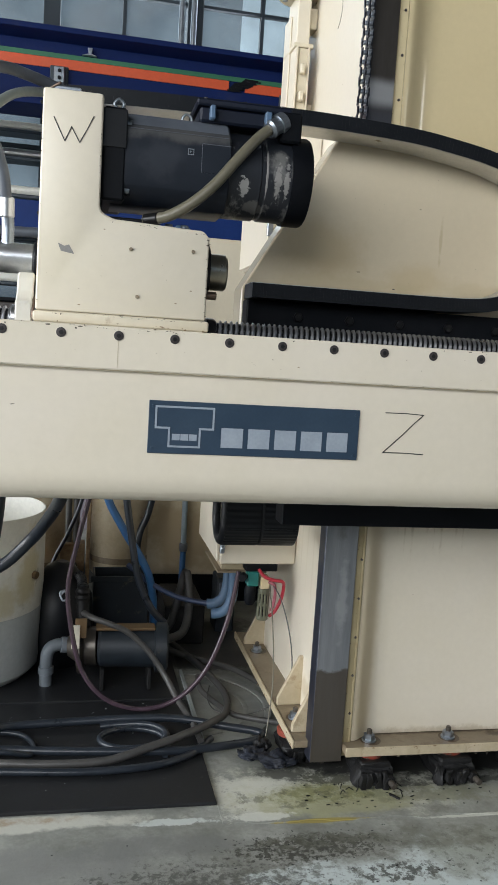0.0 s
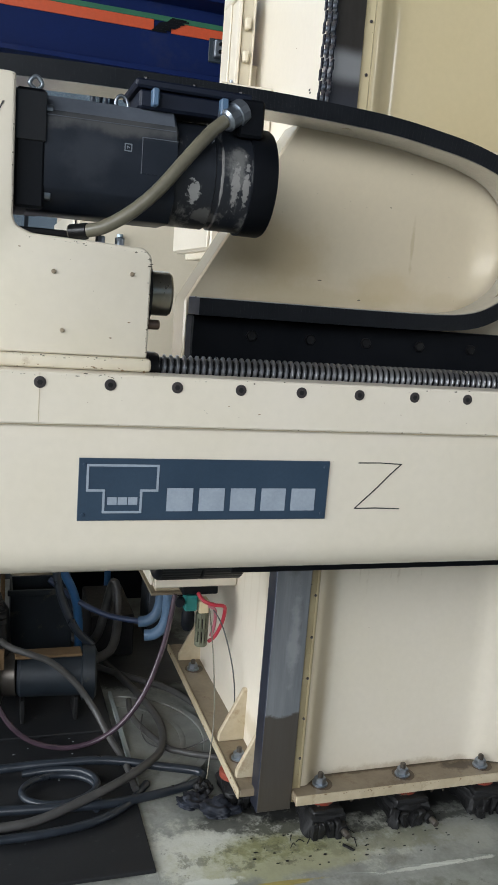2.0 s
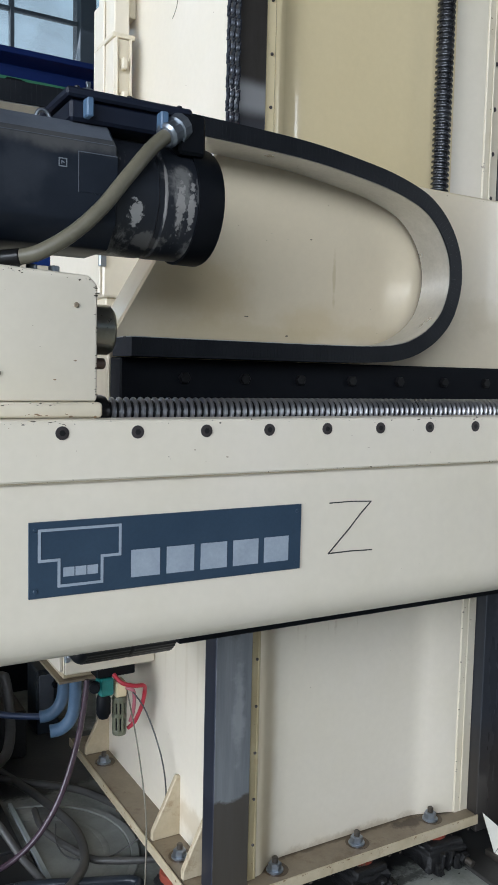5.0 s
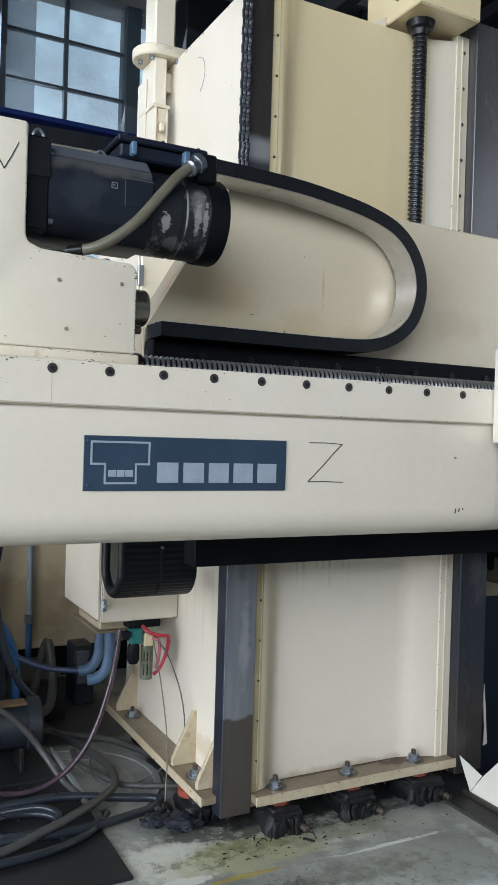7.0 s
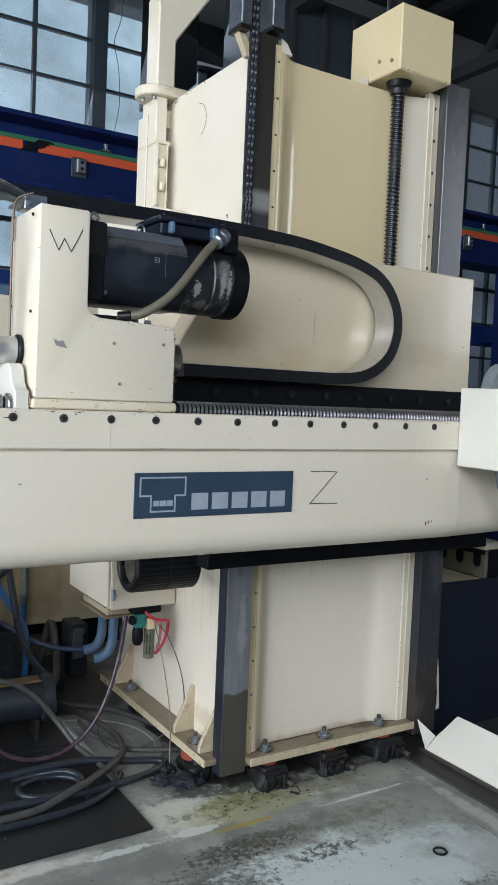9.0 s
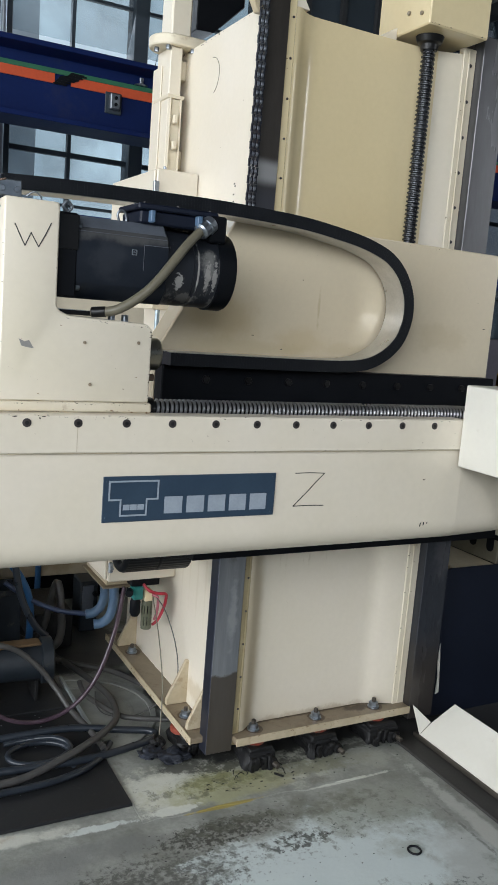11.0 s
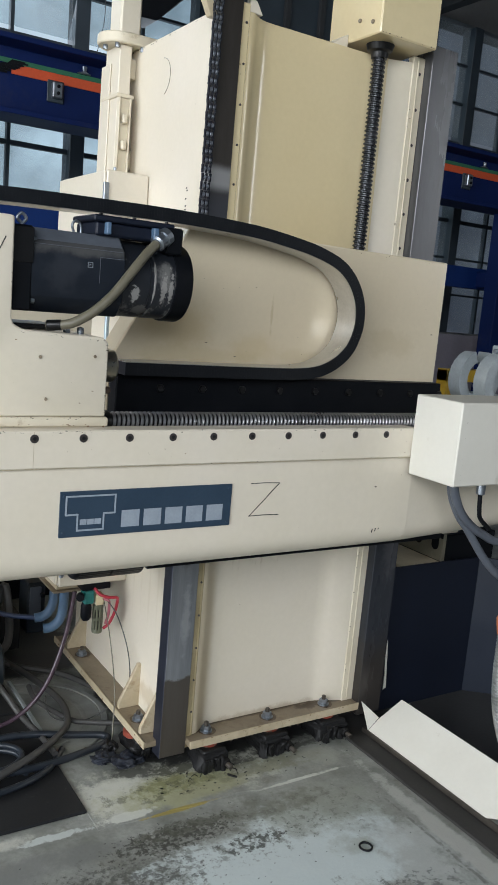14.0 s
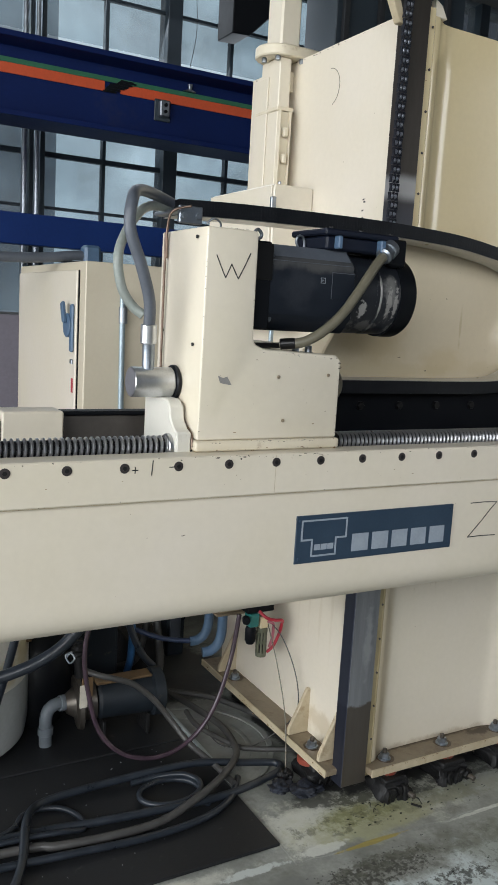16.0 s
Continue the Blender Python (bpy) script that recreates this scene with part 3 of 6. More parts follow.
add_patches(COLUMN_PAINT, tuple(((0.655 + 0.021 * k, 0.515, 0.76 - 0.01 * (k % 3)), (0.004 + 0.003 * (k % 2), 0.05, 0.09 + 0.03 * (k % 4)), (0.36, 0.28, 0.17), 0.55, 30.0, 0.9) for k in range(11))
           + tuple(((0.50, 0.55 + 0.06 * k, 0.62 - 0.05 * (k % 3)), (0.05, 0.009, 0.22), (0.50, 0.42, 0.28), 0.22, 14.0, 0.8) for k in range(5))
           + (((0.50, 0.62, 0.16), (0.05, 0.16, 0.05), (0.45, 0.36, 0.22), 0.5, 16.0, 1.0),
              # next two, beside the left strip: grime with the recess's shade painted in
              ((0.605, 0.49, 0.25), (0.03, 0.05, 0.35), (0.52, 0.44, 0.29), 0.6, 9.0, 0.8),
              ((0.604, 0.48, 0.40), (0.052, 0.08, 0.9), (0.46, 0.38, 0.24), 0.75, 4.0, 0.45),
              ((0.85, 0.515, 0.10), (0.40, 0.05, 0.02), (0.36, 0.28, 0.17), 0.5, 24.0, 1.2)))
STRIP_PAINT = mat("grimy_strip_paint", (0.41, 0.345, 0.205), (0.27, 0.215, 0.115), 0.4, scale=9, fine=60, bump=0.08,
                  dirt=(0.28, 0.19, 0.10), dirt_amount=0.12, dirt_scale=13, fine_amount=0.1)
GUSSET = mat("grimy_cream_paint", (0.62, 0.54, 0.39), (0.46, 0.37, 0.23), 0.42, scale=9, fine=70, bump=0.1,
             dirt=(0.22, 0.13, 0.06), dirt_amount=0.13, dirt_scale=14)
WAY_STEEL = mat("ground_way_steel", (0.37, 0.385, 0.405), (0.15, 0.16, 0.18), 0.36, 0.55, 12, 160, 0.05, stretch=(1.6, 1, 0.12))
add_patches(WAY_STEEL, (((0.506, 0.45, 0.0), (9.0, 9.0, 0.305), (0.080, 0.063, 0.046), 0.86, 30.0, 0.06),
                       # navy on the left side face: its dark reflection put into the colour
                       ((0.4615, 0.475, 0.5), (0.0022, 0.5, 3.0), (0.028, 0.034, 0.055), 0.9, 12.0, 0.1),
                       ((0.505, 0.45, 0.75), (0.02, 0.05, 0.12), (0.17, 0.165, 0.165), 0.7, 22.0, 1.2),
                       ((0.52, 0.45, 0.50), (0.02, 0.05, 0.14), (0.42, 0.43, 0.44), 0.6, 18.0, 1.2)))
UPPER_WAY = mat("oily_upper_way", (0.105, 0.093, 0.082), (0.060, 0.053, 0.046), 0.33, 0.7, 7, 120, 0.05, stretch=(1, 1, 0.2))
# bluish fade and pale band: a highlight on the metal, painted on
add_patches(UPPER_WAY, (((0.52, 0.45, 1.64), (0.5, 0.3, 0.125), (0.10, 0.11, 0.14), 0.6, 5.0, 0.21),
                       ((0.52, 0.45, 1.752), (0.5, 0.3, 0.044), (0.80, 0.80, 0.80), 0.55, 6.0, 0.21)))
add_patches(CREAM_DIRTY, (((1.035, 0.475, 0.0985), (0.075, 0.03, 0.02), (0.045, 0.028, 0.016), 0.85, 34.0, 1.2),
                         ((1.12, 0.485, 0.0985), (0.05, 0.03, 0.02), (0.04, 0.03, 0.02), 0.8, 30.0, 1.0),
                         ((0.60, 0.49, 0.0985), (0.06, 0.03, 0.02), (0.06, 0.045, 0.03), 0.8, 30.0, 1.0),
                         ((0.85, 0.50, 0.0985), (0.40, 0.012, 0.02), (0.07, 0.05, 0.03), 0.7, 40.0, 1.2)))
add_patches(WAY_DARK, (((1.26, 0.43, 0.45), (0.3, 0.3, 0.70), (0.026, 0.031, 0.042), 0.85, 5.0, 0.4),
                      ((1.29, 0.45, 0.10), (0.3, 0.3, 0.30), (0.055, 0.048, 0.042), 0.9, 9.0, 0.35),
                      ((1.285, 0.45, 0.62), (0.06, 0.05, 0.10), (0.10, 0.10, 0.11), 0.7, 20.0, 1.3)))
add_patches(MOTOR_SCUFF, (((0.190, 0.07, 1.465), (0.024, 0.06, 0.042), (0.17, 0.168, 0.16), 0.75, 40.0, 1.4),
                         ((0.207, 0.07, 1.440), (0.005, 0.06, 0.040), (0.30, 0.29, 0.275), 0.7, 110.0, 1.8),
                         ((0.190, 0.07, 1.440), (0.006, 0.06, 0.034), (0.28, 0.27, 0.255), 0.7, 110.0, 1.8),
                         ((0.124, 0.075, 1.424), (0.011, 0.06, 0.018), (0.36, 0.355, 0.34), 0.85, 90.0, 1.6),
                         ((0.168, 0.07, 1.450), (0.0022, 0.06, 0.050), (0.26, 0.25, 0.24), 0.7, 60.0, 0.7),
                         ((0.15, 0.08, 1.390), (0.03, 0.06, 0.012), (0.16, 0.155, 0.145), 0.6, 50.0, 1.0)))
add_patches(MOTOR, (((0.0, 0.07, 1.505), (0.13, 0.06, 0.022), (0.12, 0.118, 0.112), 0.5, 16.0, 0.9),
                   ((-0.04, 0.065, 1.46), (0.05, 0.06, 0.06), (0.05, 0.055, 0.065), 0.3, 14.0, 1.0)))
# body paint darker than the door: the front's shade put into it
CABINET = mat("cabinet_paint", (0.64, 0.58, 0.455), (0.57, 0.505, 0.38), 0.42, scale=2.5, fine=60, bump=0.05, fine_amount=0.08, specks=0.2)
# stains and one streak, with the plate's tan reflections painted in low down
add_patches(SADDLE, (((0.36, 0.351, 1.36), (0.16, 0.05, 0.10), (0.50, 0.37, 0.18), 0.45, 6.0, 0.8),
                    ((0.62, 0.351, 1.30), (0.12, 0.05, 0.05), (0.54, 0.42, 0.23), 0.4, 9.0, 0.9),
                    ((0.66, 0.351, 1.40), (0.006, 0.05, 0.06), (0.42, 0.33, 0.18), 0.45, 24.0, 0.8),
                    ((0.45, 0.351, 1.28), (0.22, 0.05, 0.03), (0.52, 0.42, 0.24), 0.4, 10.0, 1.0),
                    ((0.80, 0.351, 1.29), (0.15, 0.05, 0.025), (0.52, 0.42, 0.24), 0.35, 10.0, 1.0),
                    ((1.10, 0.351, 1.34), (0.12, 0.05, 0.05), (0.50, 0.41, 0.25), 0.3, 12.0, 1.2)))
add_patches(PLASTIC_WHITE, (((-0.30, 1.10, 0.37), (0.06, 0.09, 0.16), (0.50, 0.42, 0.20), 0.65, 10.0, 1.2),
                           ((-0.36, 1.02, 0.30), (0.05, 0.06, 0.07), (0.55, 0.48, 0.27), 0.6, 14.0, 1.3),
                           ((-0.275, 1.14, 0.35), (0.02, 0.03, 0.03), (0.10, 0.08, 0.05), 0.8, 40.0, 1.2)))
# browned lower front: the shade it stands in, put into the colour
add_patches(CABINET, (((0.42, 1.95, 0.42), (0.5, 0.12, 0.46), (0.43, 0.34, 0.20), 0.7, 5.0, 0.7),
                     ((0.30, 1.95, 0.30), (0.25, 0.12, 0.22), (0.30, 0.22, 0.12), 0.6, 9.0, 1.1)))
STUD = mat("dark_zinc", (0.30, 0.34, 0.38), (0.17, 0.19, 0.21), 0.33, 0.85, 30, 200, 0.08)
ROLLER = mat("chain_roller_steel", (0.42, 0.45, 0.52), (0.22, 0.24, 0.29), 0.3, 0.8, 40, 200, 0.05)
CHAIN = mat("chain_steel", (0.05, 0.054, 0.07), (0.022, 0.024, 0.032), 0.35, 0.6, 40, 200, 0.1)


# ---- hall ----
setting("floor", box(-8, 12, -7, 5, -0.2, 0.0, 0), CONCRETE, "grey stained concrete workshop floor with oil marks and painted shade under the machine", 0)
setting("ceiling", box(-8, 12, -7, 5, 4.7, 4.85, 0), ROOF, "dark workshop roof sheeting", 0)


def wall_with_openings(name, axis, at, depth, a0, a1, z0, z1, holes, material, label):
    """A wall along an axis with rectangular openings (a, b, low, high), sorted along it."""
    bm = bmesh.new()

    def put(p, q, lo, hi):
        if q - p < 1e-4 or hi - lo < 1e-4:
            return
        if axis == "x":
            box(p, q, at, at + depth, lo, hi, 0, bm)
        else:
            box(at, at + depth, p, q, lo, hi, 0, bm)
    last = a0
    for p, q, lo, hi in holes:
        put(last, p, z0, z1)
        put(p, q, z0, lo)
        put(p, q, hi, z1)
        last = q
    put(last, a1, z0, z1)
    return setting(name, bm, material, label, 0)


wall_with_openings("wall_north", "x", 4.22, 0.25, -8, 12, 0, 4.7, [(-5.08, 11.66, 1.32, 4.06)], WALL, "grey hall wall round long steel windows")
wall_with_openings("wall_west", "y", -8.0, 0.25, -7, 4.22, 0, 4.7, [(-2.6, 2.4, 0, 4.4)], WALL, "grey hall wall with a wide open door")
wall_with_openings("wall_south", "x", -7.0, 0.25, -8, 12, 0, 4.7, [(-5, 3, 2.2, 4.4)], WALL, "grey hall wall with high windows")
setting("wall_east", box(11.75, 12, -7, 4.22, 0, 4.7, 0), WALL, "grey hall wall", 0)
# glowing backdrops; the two dimmer ones are added to darken the panes before them
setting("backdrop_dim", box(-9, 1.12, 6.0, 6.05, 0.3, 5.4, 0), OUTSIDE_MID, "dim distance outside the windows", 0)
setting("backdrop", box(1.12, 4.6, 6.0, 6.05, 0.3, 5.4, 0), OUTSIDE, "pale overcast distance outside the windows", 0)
setting("backdrop_shaded", box(4.6, 16, 6.0, 6.05, 0.3, 5.4, 0), OUTSIDE_DIM, "darker glowing backdrop outside the right-hand windows", 0)

# roof trusses
for tx in (-2.4, 0.9, 2.6, 4.4, 6.6):
    bm = box(tx - 0.05, tx + 0.05, -6.7, 4.15, 3.95, 4.05, 0.005)
    box(tx - 0.05, tx + 0.05, -6.7, 4.15, 4.58, 4.68, 0.005, bm)
    for k in range(10):
        y0 = -6.6 + k * 1.0
        prism([(y0, 4.02), (y0 + 0.07, 4.02), (y0 + 0.52, 4.6), (y0 + 0.45, 4.6)], "x", tx - 0.025, tx + 0.025, 0, bm)
        prism([(y0 + 0.45, 4.6), (y0 + 0.52, 4.6), (y0 + 0.97, 4.02), (y0 + 0.9, 4.02)], "x", tx - 0.025, tx + 0.025, 0, bm)
    setting("roof_truss", bm, ROOF, "dark lattice roof truss", 0)

# windows: bays of two panes across, heavy posts between
ZS = [1.32, 1.68, 2.02, 2.36, 2.70, 3.05, 3.40, 3.73, 4.06]
BAY = 0.93
for i in range(18):
    x0 = 1.43 + BAY * (i - 7)
    win = tagged(new("window_%d" % (i + 1)), "tall steel window with frosted panes", "window", kind="structure")
    part("post", box(x0 - 0.052, x0 + 0.052, 4.20, 4.36, 1.32, 4.06, 0.004), FRAME, win, "heavy dark steel post")
    part("mullion", box(x0 + 0.453, x0 + 0.477, 4.25, 4.30, 1.32, 4.06, 0), FRAME, win)
    for z in ZS[1:-1]:
        w = 0.016 if z in (3.05, 2.36) else 0.009
        part("glazing_bar", box(x0 + 0.0525, x0 + BAY - 0.0525, 4.255, 4.295, z - w, z + w, 0), FRAME, win)
    for a, c in ((0.0525, 0.453), (0.477, BAY - 0.0525)):
        for z, zz in zip(ZS, ZS[1:]):
            part("pane", box(x0 + a, x0 + c, 4.27, 4.275, z + (0.05 if z == 3.05 else 0.011), zz - 0.011, 0), GLASS_PANE, win, "", 0)

tagged(new("hanging_wire", mesh_of("hanging_wire", tube([(1.58, 4.218, 4.10), (1.57, 4.15, 4.04), (1.54, 4.12, 3.85), (1.50, 4.12, 3.70), (1.54, 4.12, 3.50), (1.55, 4.12, 3.25), (1.50, 4.12, 2.98)], 0.0022, 14), RUBBER)), "thin black wire hanging beside a window post", "wire")

# crane girder with stripes
GY = 3.10
bm = prism([(GY - 0.13, 2.30), (GY + 0.15, 2.30), (GY + 0.15, 2.325), (GY + 0.02, 2.335), (GY + 0.02, 2.655), (GY + 0.15, 2.665), (GY + 0.15, 2.692), (GY - 0.13, 2.692), (GY - 0.13, 2.665), (GY, 2.655), (GY, 2.335), (GY - 0.13, 2.325)], "x", -5, 9, 0.002)
girder = thing("crane_girder", (0, GY, 2.30), "long blue steel crane girder with orange and green stripes", "girder")
part("girder_profile", bm, BLUE_STEEL, girder)
for xa, xb in ((-5, 0.57), (0.66, 9)):
    part("orange_band", box(xa, xb, GY - 0.007, GY - 0.001, 2.523, 2.573, 0), ORANGE, girder, "orange painted band", 0)
part("green_band", box(-5, 9, GY - 0.008, GY - 0.001, 2.574, 2.598, 0), GREEN, girder, "dark green painted band", 0)
hatch = part("black_mark", prism([(0.56, 2.52), (0.62, 2.523), (0.645, 2.545), (0.69, 2.55), (0.735, 2.592), (0.66, 2.594), (0.635, 2.572), (0.60, 2.566)], "y", GY - 0.010, GY - 0.001, 0), BLACK, girder, "black hatch mark", 0)
for k in range(6):
    xx, zz = 0.56 + 0.022 * k, 2.519 + 0.0118 * k
    part("hatch_stroke", box(xx, xx + 0.075, GY - 0.012, GY - 0.0102, zz, zz + 0.008, 0), BLACK, hatch, "", 0)
for cx in (-0.33, 0.905, 4.1):
    b = part("clamp", box(cx - 0.028, cx + 0.028, GY - 0.045, GY - 0.003, 2.44, 2.525, 0.006), ZINC, girder, "galvanised clamp")
    # thin dark plate drawn as the shadow round the clamp
    part("backing_plate", box(cx - 0.05, cx + 0.045, GY - 0.012, GY - 0.002, 2.42, 2.535, 0.004), FRAME, b, "dark plate standing for the clamp's shadow")
    part("bolt", cyl((cx, GY - 0.045, 2.50), (cx, GY - 0.058, 2.50), 0.009, 10), BLACK, b)
    part("bolt", cyl((cx, GY - 0.045, 2.465), (cx, GY - 0.058, 2.465), 0.009, 10), BLACK, b)
    part("spring_clip", prism([(cx + 0.11, 2.600), (cx + 0.19, 2.600), (cx + 0.16, 2.612), (cx + 0.165, 2.64), (cx + 0.14, 2.64), (cx + 0.145, 2.612)], "y", GY - 0.03, GY - 0.01, 0.002), ZINC, girder, "small galvanised clip")

# lower blue beam and posts
rail = thing("blue_wall_beam", (0, 3.2, 1.7), "blue painted steel beam along the window wall", "beam")
part("beam", box(-5, 9, 3.30, 3.40, 1.705, 1.872, 0.004), BLUE_BEAM, rail)
for px in (-2.1, 4.6, 8.0):
    part("post", box(px - 0.07, px + 0.07, 3.04, 3.18, 0.0, 2.2995, 0.004), BLUE_STEEL, girder)
    part("bracket", box(px - 0.05, px + 0.05, 3.18, 3.30, 1.72, 1.84, 0.004), BLUE_STEEL, rail)
pipes = thing("upright_conduits", (0.28, 4.35, 1.87), "pair of galvanised conduits up the window wall", "conduit")
for px in (0.40, 0.48):
    part("conduit", cyl((px, 4.13, 0.0), (px, 4.13, 4.7), 0.02, 12), ZINC, pipes)

# ---- machine column ----
column = thing("machine_column", (0.85, 0.85, 0.05), "tall cream machine column with ground steel ways, on levelling pads", "machine column")


def arc(cx, cy, r, a0, a1, n=6):
    return [(cx + r * math.cos(radians(a0 + (a1 - a0) * i / n)), cy + r * math.sin(radians(a0 + (a1 - a0) * i / n))) for i in range(n + 1)]


hollow = [(0.577, 0.4625), (0.585, 0.463), (0.592, 0.465), (0.600, 0.470), (0.609, 0.4775), (0.620, 0.4865), (0.634, 0.4945), (0.652, 0.499), (0.68, 0.5005), (0.95, 0.501), (1.035, 0.501), (1.056, 0.4995), (1.072, 0.4955), (1.086, 0.4905)]
section = [(0.5, 0.4625)] + hollow + [(1.158, 0.4635), (1.28, 0.478), (1.28, 1.3), (0.5, 1.3)]
liner = [(a, b - 0.0016) for a, b in hollow] + [(a, b - 0.0004) for a, b in hollow[::-1]]
part("lower_body", prism(section, "z", 0.10, 1.30, 0), COLUMN_PAINT, column, "", 30)
part("upper_body", prism(section, "z", 1.3002, 2.19, 0), COLUMN_PAINT, column, "", 30)
part("yellow_panel", prism(liner, "z", 1.3002, 2.191, 0), YELLOW_CREAM, column, "slightly yellower upper front panel", 50)
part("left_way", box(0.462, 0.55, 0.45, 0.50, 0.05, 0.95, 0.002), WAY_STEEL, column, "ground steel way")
part("upper_way", box(0.4842, 0.5498, 0.4502, 0.50, 0.9505, 2.225, 0.002), UPPER_WAY, column, "oil-darkened upper way with a painted highlight")
part("right_way", box(1.210, 1.312, 0.428, 0.53, 0.05, 2.245, 0.002), WAY_DARK, column, "ground steel way")
for xa, xb, nm in ((0.5505, 0.5765, "left_strip"), (1.162, 1.2095, "right_strip")):
    paint = STRIP_PAINT if xa < 1 else CREAM_WORN
    part(nm + "_ridge", box(xa + 0.0175, xa + 0.0235, 0.4565, 0.4595, 0.10, 1.2 if xa < 1 else 2.2, 0.001), paint, column)
    s = part(nm, box(xa, xb, 0.460, 0.485, 0.06, 1.2 if xa < 1 else 2.21, 0.002), paint, column)
    if xa < 1:
        part("upper_strip", box(xa, xb, 0.460, 0.485, 1.2002, 2.21, 0.002), YELLOW_CREAM, column, "yellower upper strip")
    for k in range(0 if xa < 1 else 3, 20):
        zz = 0.179 + 0.1043 * k
        part("screw", cyl(((xa + xb) / 2 + 0.0025, 0.460, zz), ((xa + xb) / 2 + 0.0025, 0.4560, zz), 0.0033 if xa < 1 else 0.0052, 14, 0.001), SOCKET_HEAD if xa < 1 or zz > 1.2 else CREAM_WORN, s)
part("gap_line", box(0.5497, 0.5513, 0.4585, 0.4599, 0.06, 1.2, 0), STAIN_BROWN, column, "oily dark gap beside the way", 0)
part("top_rib", prism([(0.577, 2.191), (0.577, 2.235), (0.600, 2.222), (0.62, 2.191)], "y", 0.465, 0.485, 0.002), CREAM, column)
# base flanges, ribs
part("front_flange", box(0.551, 1.209, 0.425, 0.517, 0.077, 0.0985, 0.003), CREAM_DIRTY, column, "oil-stained base flange")
part("side_flange", prism([(0.425, 0.475), (0.53, 0.475), (0.53, 1.31), (0.425, 1.31)], "z", 0.078, 0.0985, 0.003), CREAM_DIRTY, column, "oil-stained base flange")
part("flange_edge", box(0.420, 0.4245, 0.475, 1.31, 0.077, 0.1010, 0.001), GUSSET, column)
part("front_lip", box(0.551, 1.209, 0.4205, 0.4245, 0.076, 0.1010, 0.001), GUSSET, column)
for gy in (0.53, 0.70, 1.19):
    part("gusset", prism([(0.43, 0.099), (0.505, 0.099), (0.505, 0.245), (0.49, 0.245), (0.43, 0.12)], "y", gy - 0.007, gy + 0.007, 0.002), GUSSET, column)
for i, (bx, by) in enumerate(((0.629, 0.465), (0.857, 0.465), (1.087, 0.465), (0.462, 0.61), (0.462, 1.12))):
    n = part("stud", cyl((bx, by, 0.08), (bx, by, 0.131), 0.0072, 12), STEEL_OILY, column, "dark oily levelling stud")
    part("nut", hexbolt(bx, by, 0.1045, 0.0150, 0.014), ZINC, n, "zinc nut")
    part("washer", cyl((bx, by, 0.0985), (bx, by, 0.104), 0.0195, 20, 0.001), ZINC, n, "zinc washer")
    part("oil_ring", cyl((bx + 0.004, by + 0.002, 0.09855), (bx + 0.004, by + 0.002, 0.0992), 0.029, 18, 0.0002), STAIN_BROWN, n, "dark oil stain round the washer", 0)


def pad(name_at, s, seed):
    rng = random.Random(seed)
    t = thing("levelling_pad", name_at, "greasy black cast levelling pad under the column base", "levelling pad", "levelling pads")
    x, y, _ = name_at
    def lump(bm, amount):
        bmesh.ops.subdivide_edges(bm, edges=bm.edges[:], cuts=3, use_grid_fill=True)
        for v in bm.verts:
            q = v.co * 32 + Vector((seed * 5, 0, 0))
            v.co += Vector((noise.noise(q), noise.noise(q + Vector((7, 0, 0))), noise.noise(q + Vector((0, 9, 0))) * 0.6)) * amount
            v.co += Vector((noise.noise(q * 3.1), noise.noise(q * 3.1 + Vector((7, 0, 0))), 0)) * amount * 0.4
            v.co.z = max(v.co.z, 0.0045)
        return bm
    yc = y - 0.018
    bm = box(x - 0.052 * s, x + 0.050 * s, yc - 0.052, yc + 0.052, 0.005, 0.058, 0.009)
    part("casting", lump(bm, 0.014), GREASE, t, "", 40)
    part("upper_wedge", lump(box(x - 0.040 * s, x + 0.042 * s, yc - 0.045, yc + 0.045, 0.050, 0.068, 0.004), 0.005), GREASE, t, "", 40)
    for k in range(4):
        rx = x + (-0.038 + 0.020 * k + rng.uniform(-0.006, 0.006)) * s
        part("rib", lump(box(rx - 0.0085, rx + 0.0075, yc - 0.060 - rng.uniform(0.0, 0.006), yc - 0.045, 0.005, 0.050 + rng.uniform(-0.012, 0.008), 0.003), 0.010), GREASE, t, "", 40)
    qx = x + (0.036 + rng.uniform(-0.006, 0.006)) * s
    b_ = part("jack_bolt", cyl((qx, yc - 0.052, 0.026), (qx + 0.006, yc - 0.086, 0.022), 0.0085, 14, 0.001), STEEL_OILY, t, "oily adjusting screw")
    part("lock_nut", lathe((qx, yc - 0.053, 0.026), (qx + 0.002, yc - 0.067, 0.0245), [(0, 0.0165), (1, 0.0155)], 6), GREASE, b_)
    part("spacer", cyl((x - (0.025 if x < 0.5 else 0.0), y - 0.01, 0.058), (x - (0.025 if x < 0.5 else 0.0), y - 0.01, 0.0768), 0.034, 20), RED_OXIDE if y < 1.0 else GREASE, t, "red oxide spacer" if y < 1.0 else "")
    return t


for i, (bx, by) in enumerate(((0.629, 0.465), (0.857, 0.465), (1.087, 0.465), (0.47, 0.61), (0.53, 1.12), (1.2, 0.7))):
    pad((bx, by, 0), 1.0 + 0.12 * (i % 3), i)

# ---- pillar and arch beside the column ----
arch = thing("arch_frame", (0.44, 1.03, 1.8), "cream welded arch frame bolted beside the column", "machine frame")
part("post", box(0.43, 0.471, 1.0, 1.115, 1.79, 2.189, 0.003), CREAM, arch)
part("side_plate", box(0.424, 0.4295, 1.06, 1.135, 1.79, 2.14, 0.002), CREAM, arch)
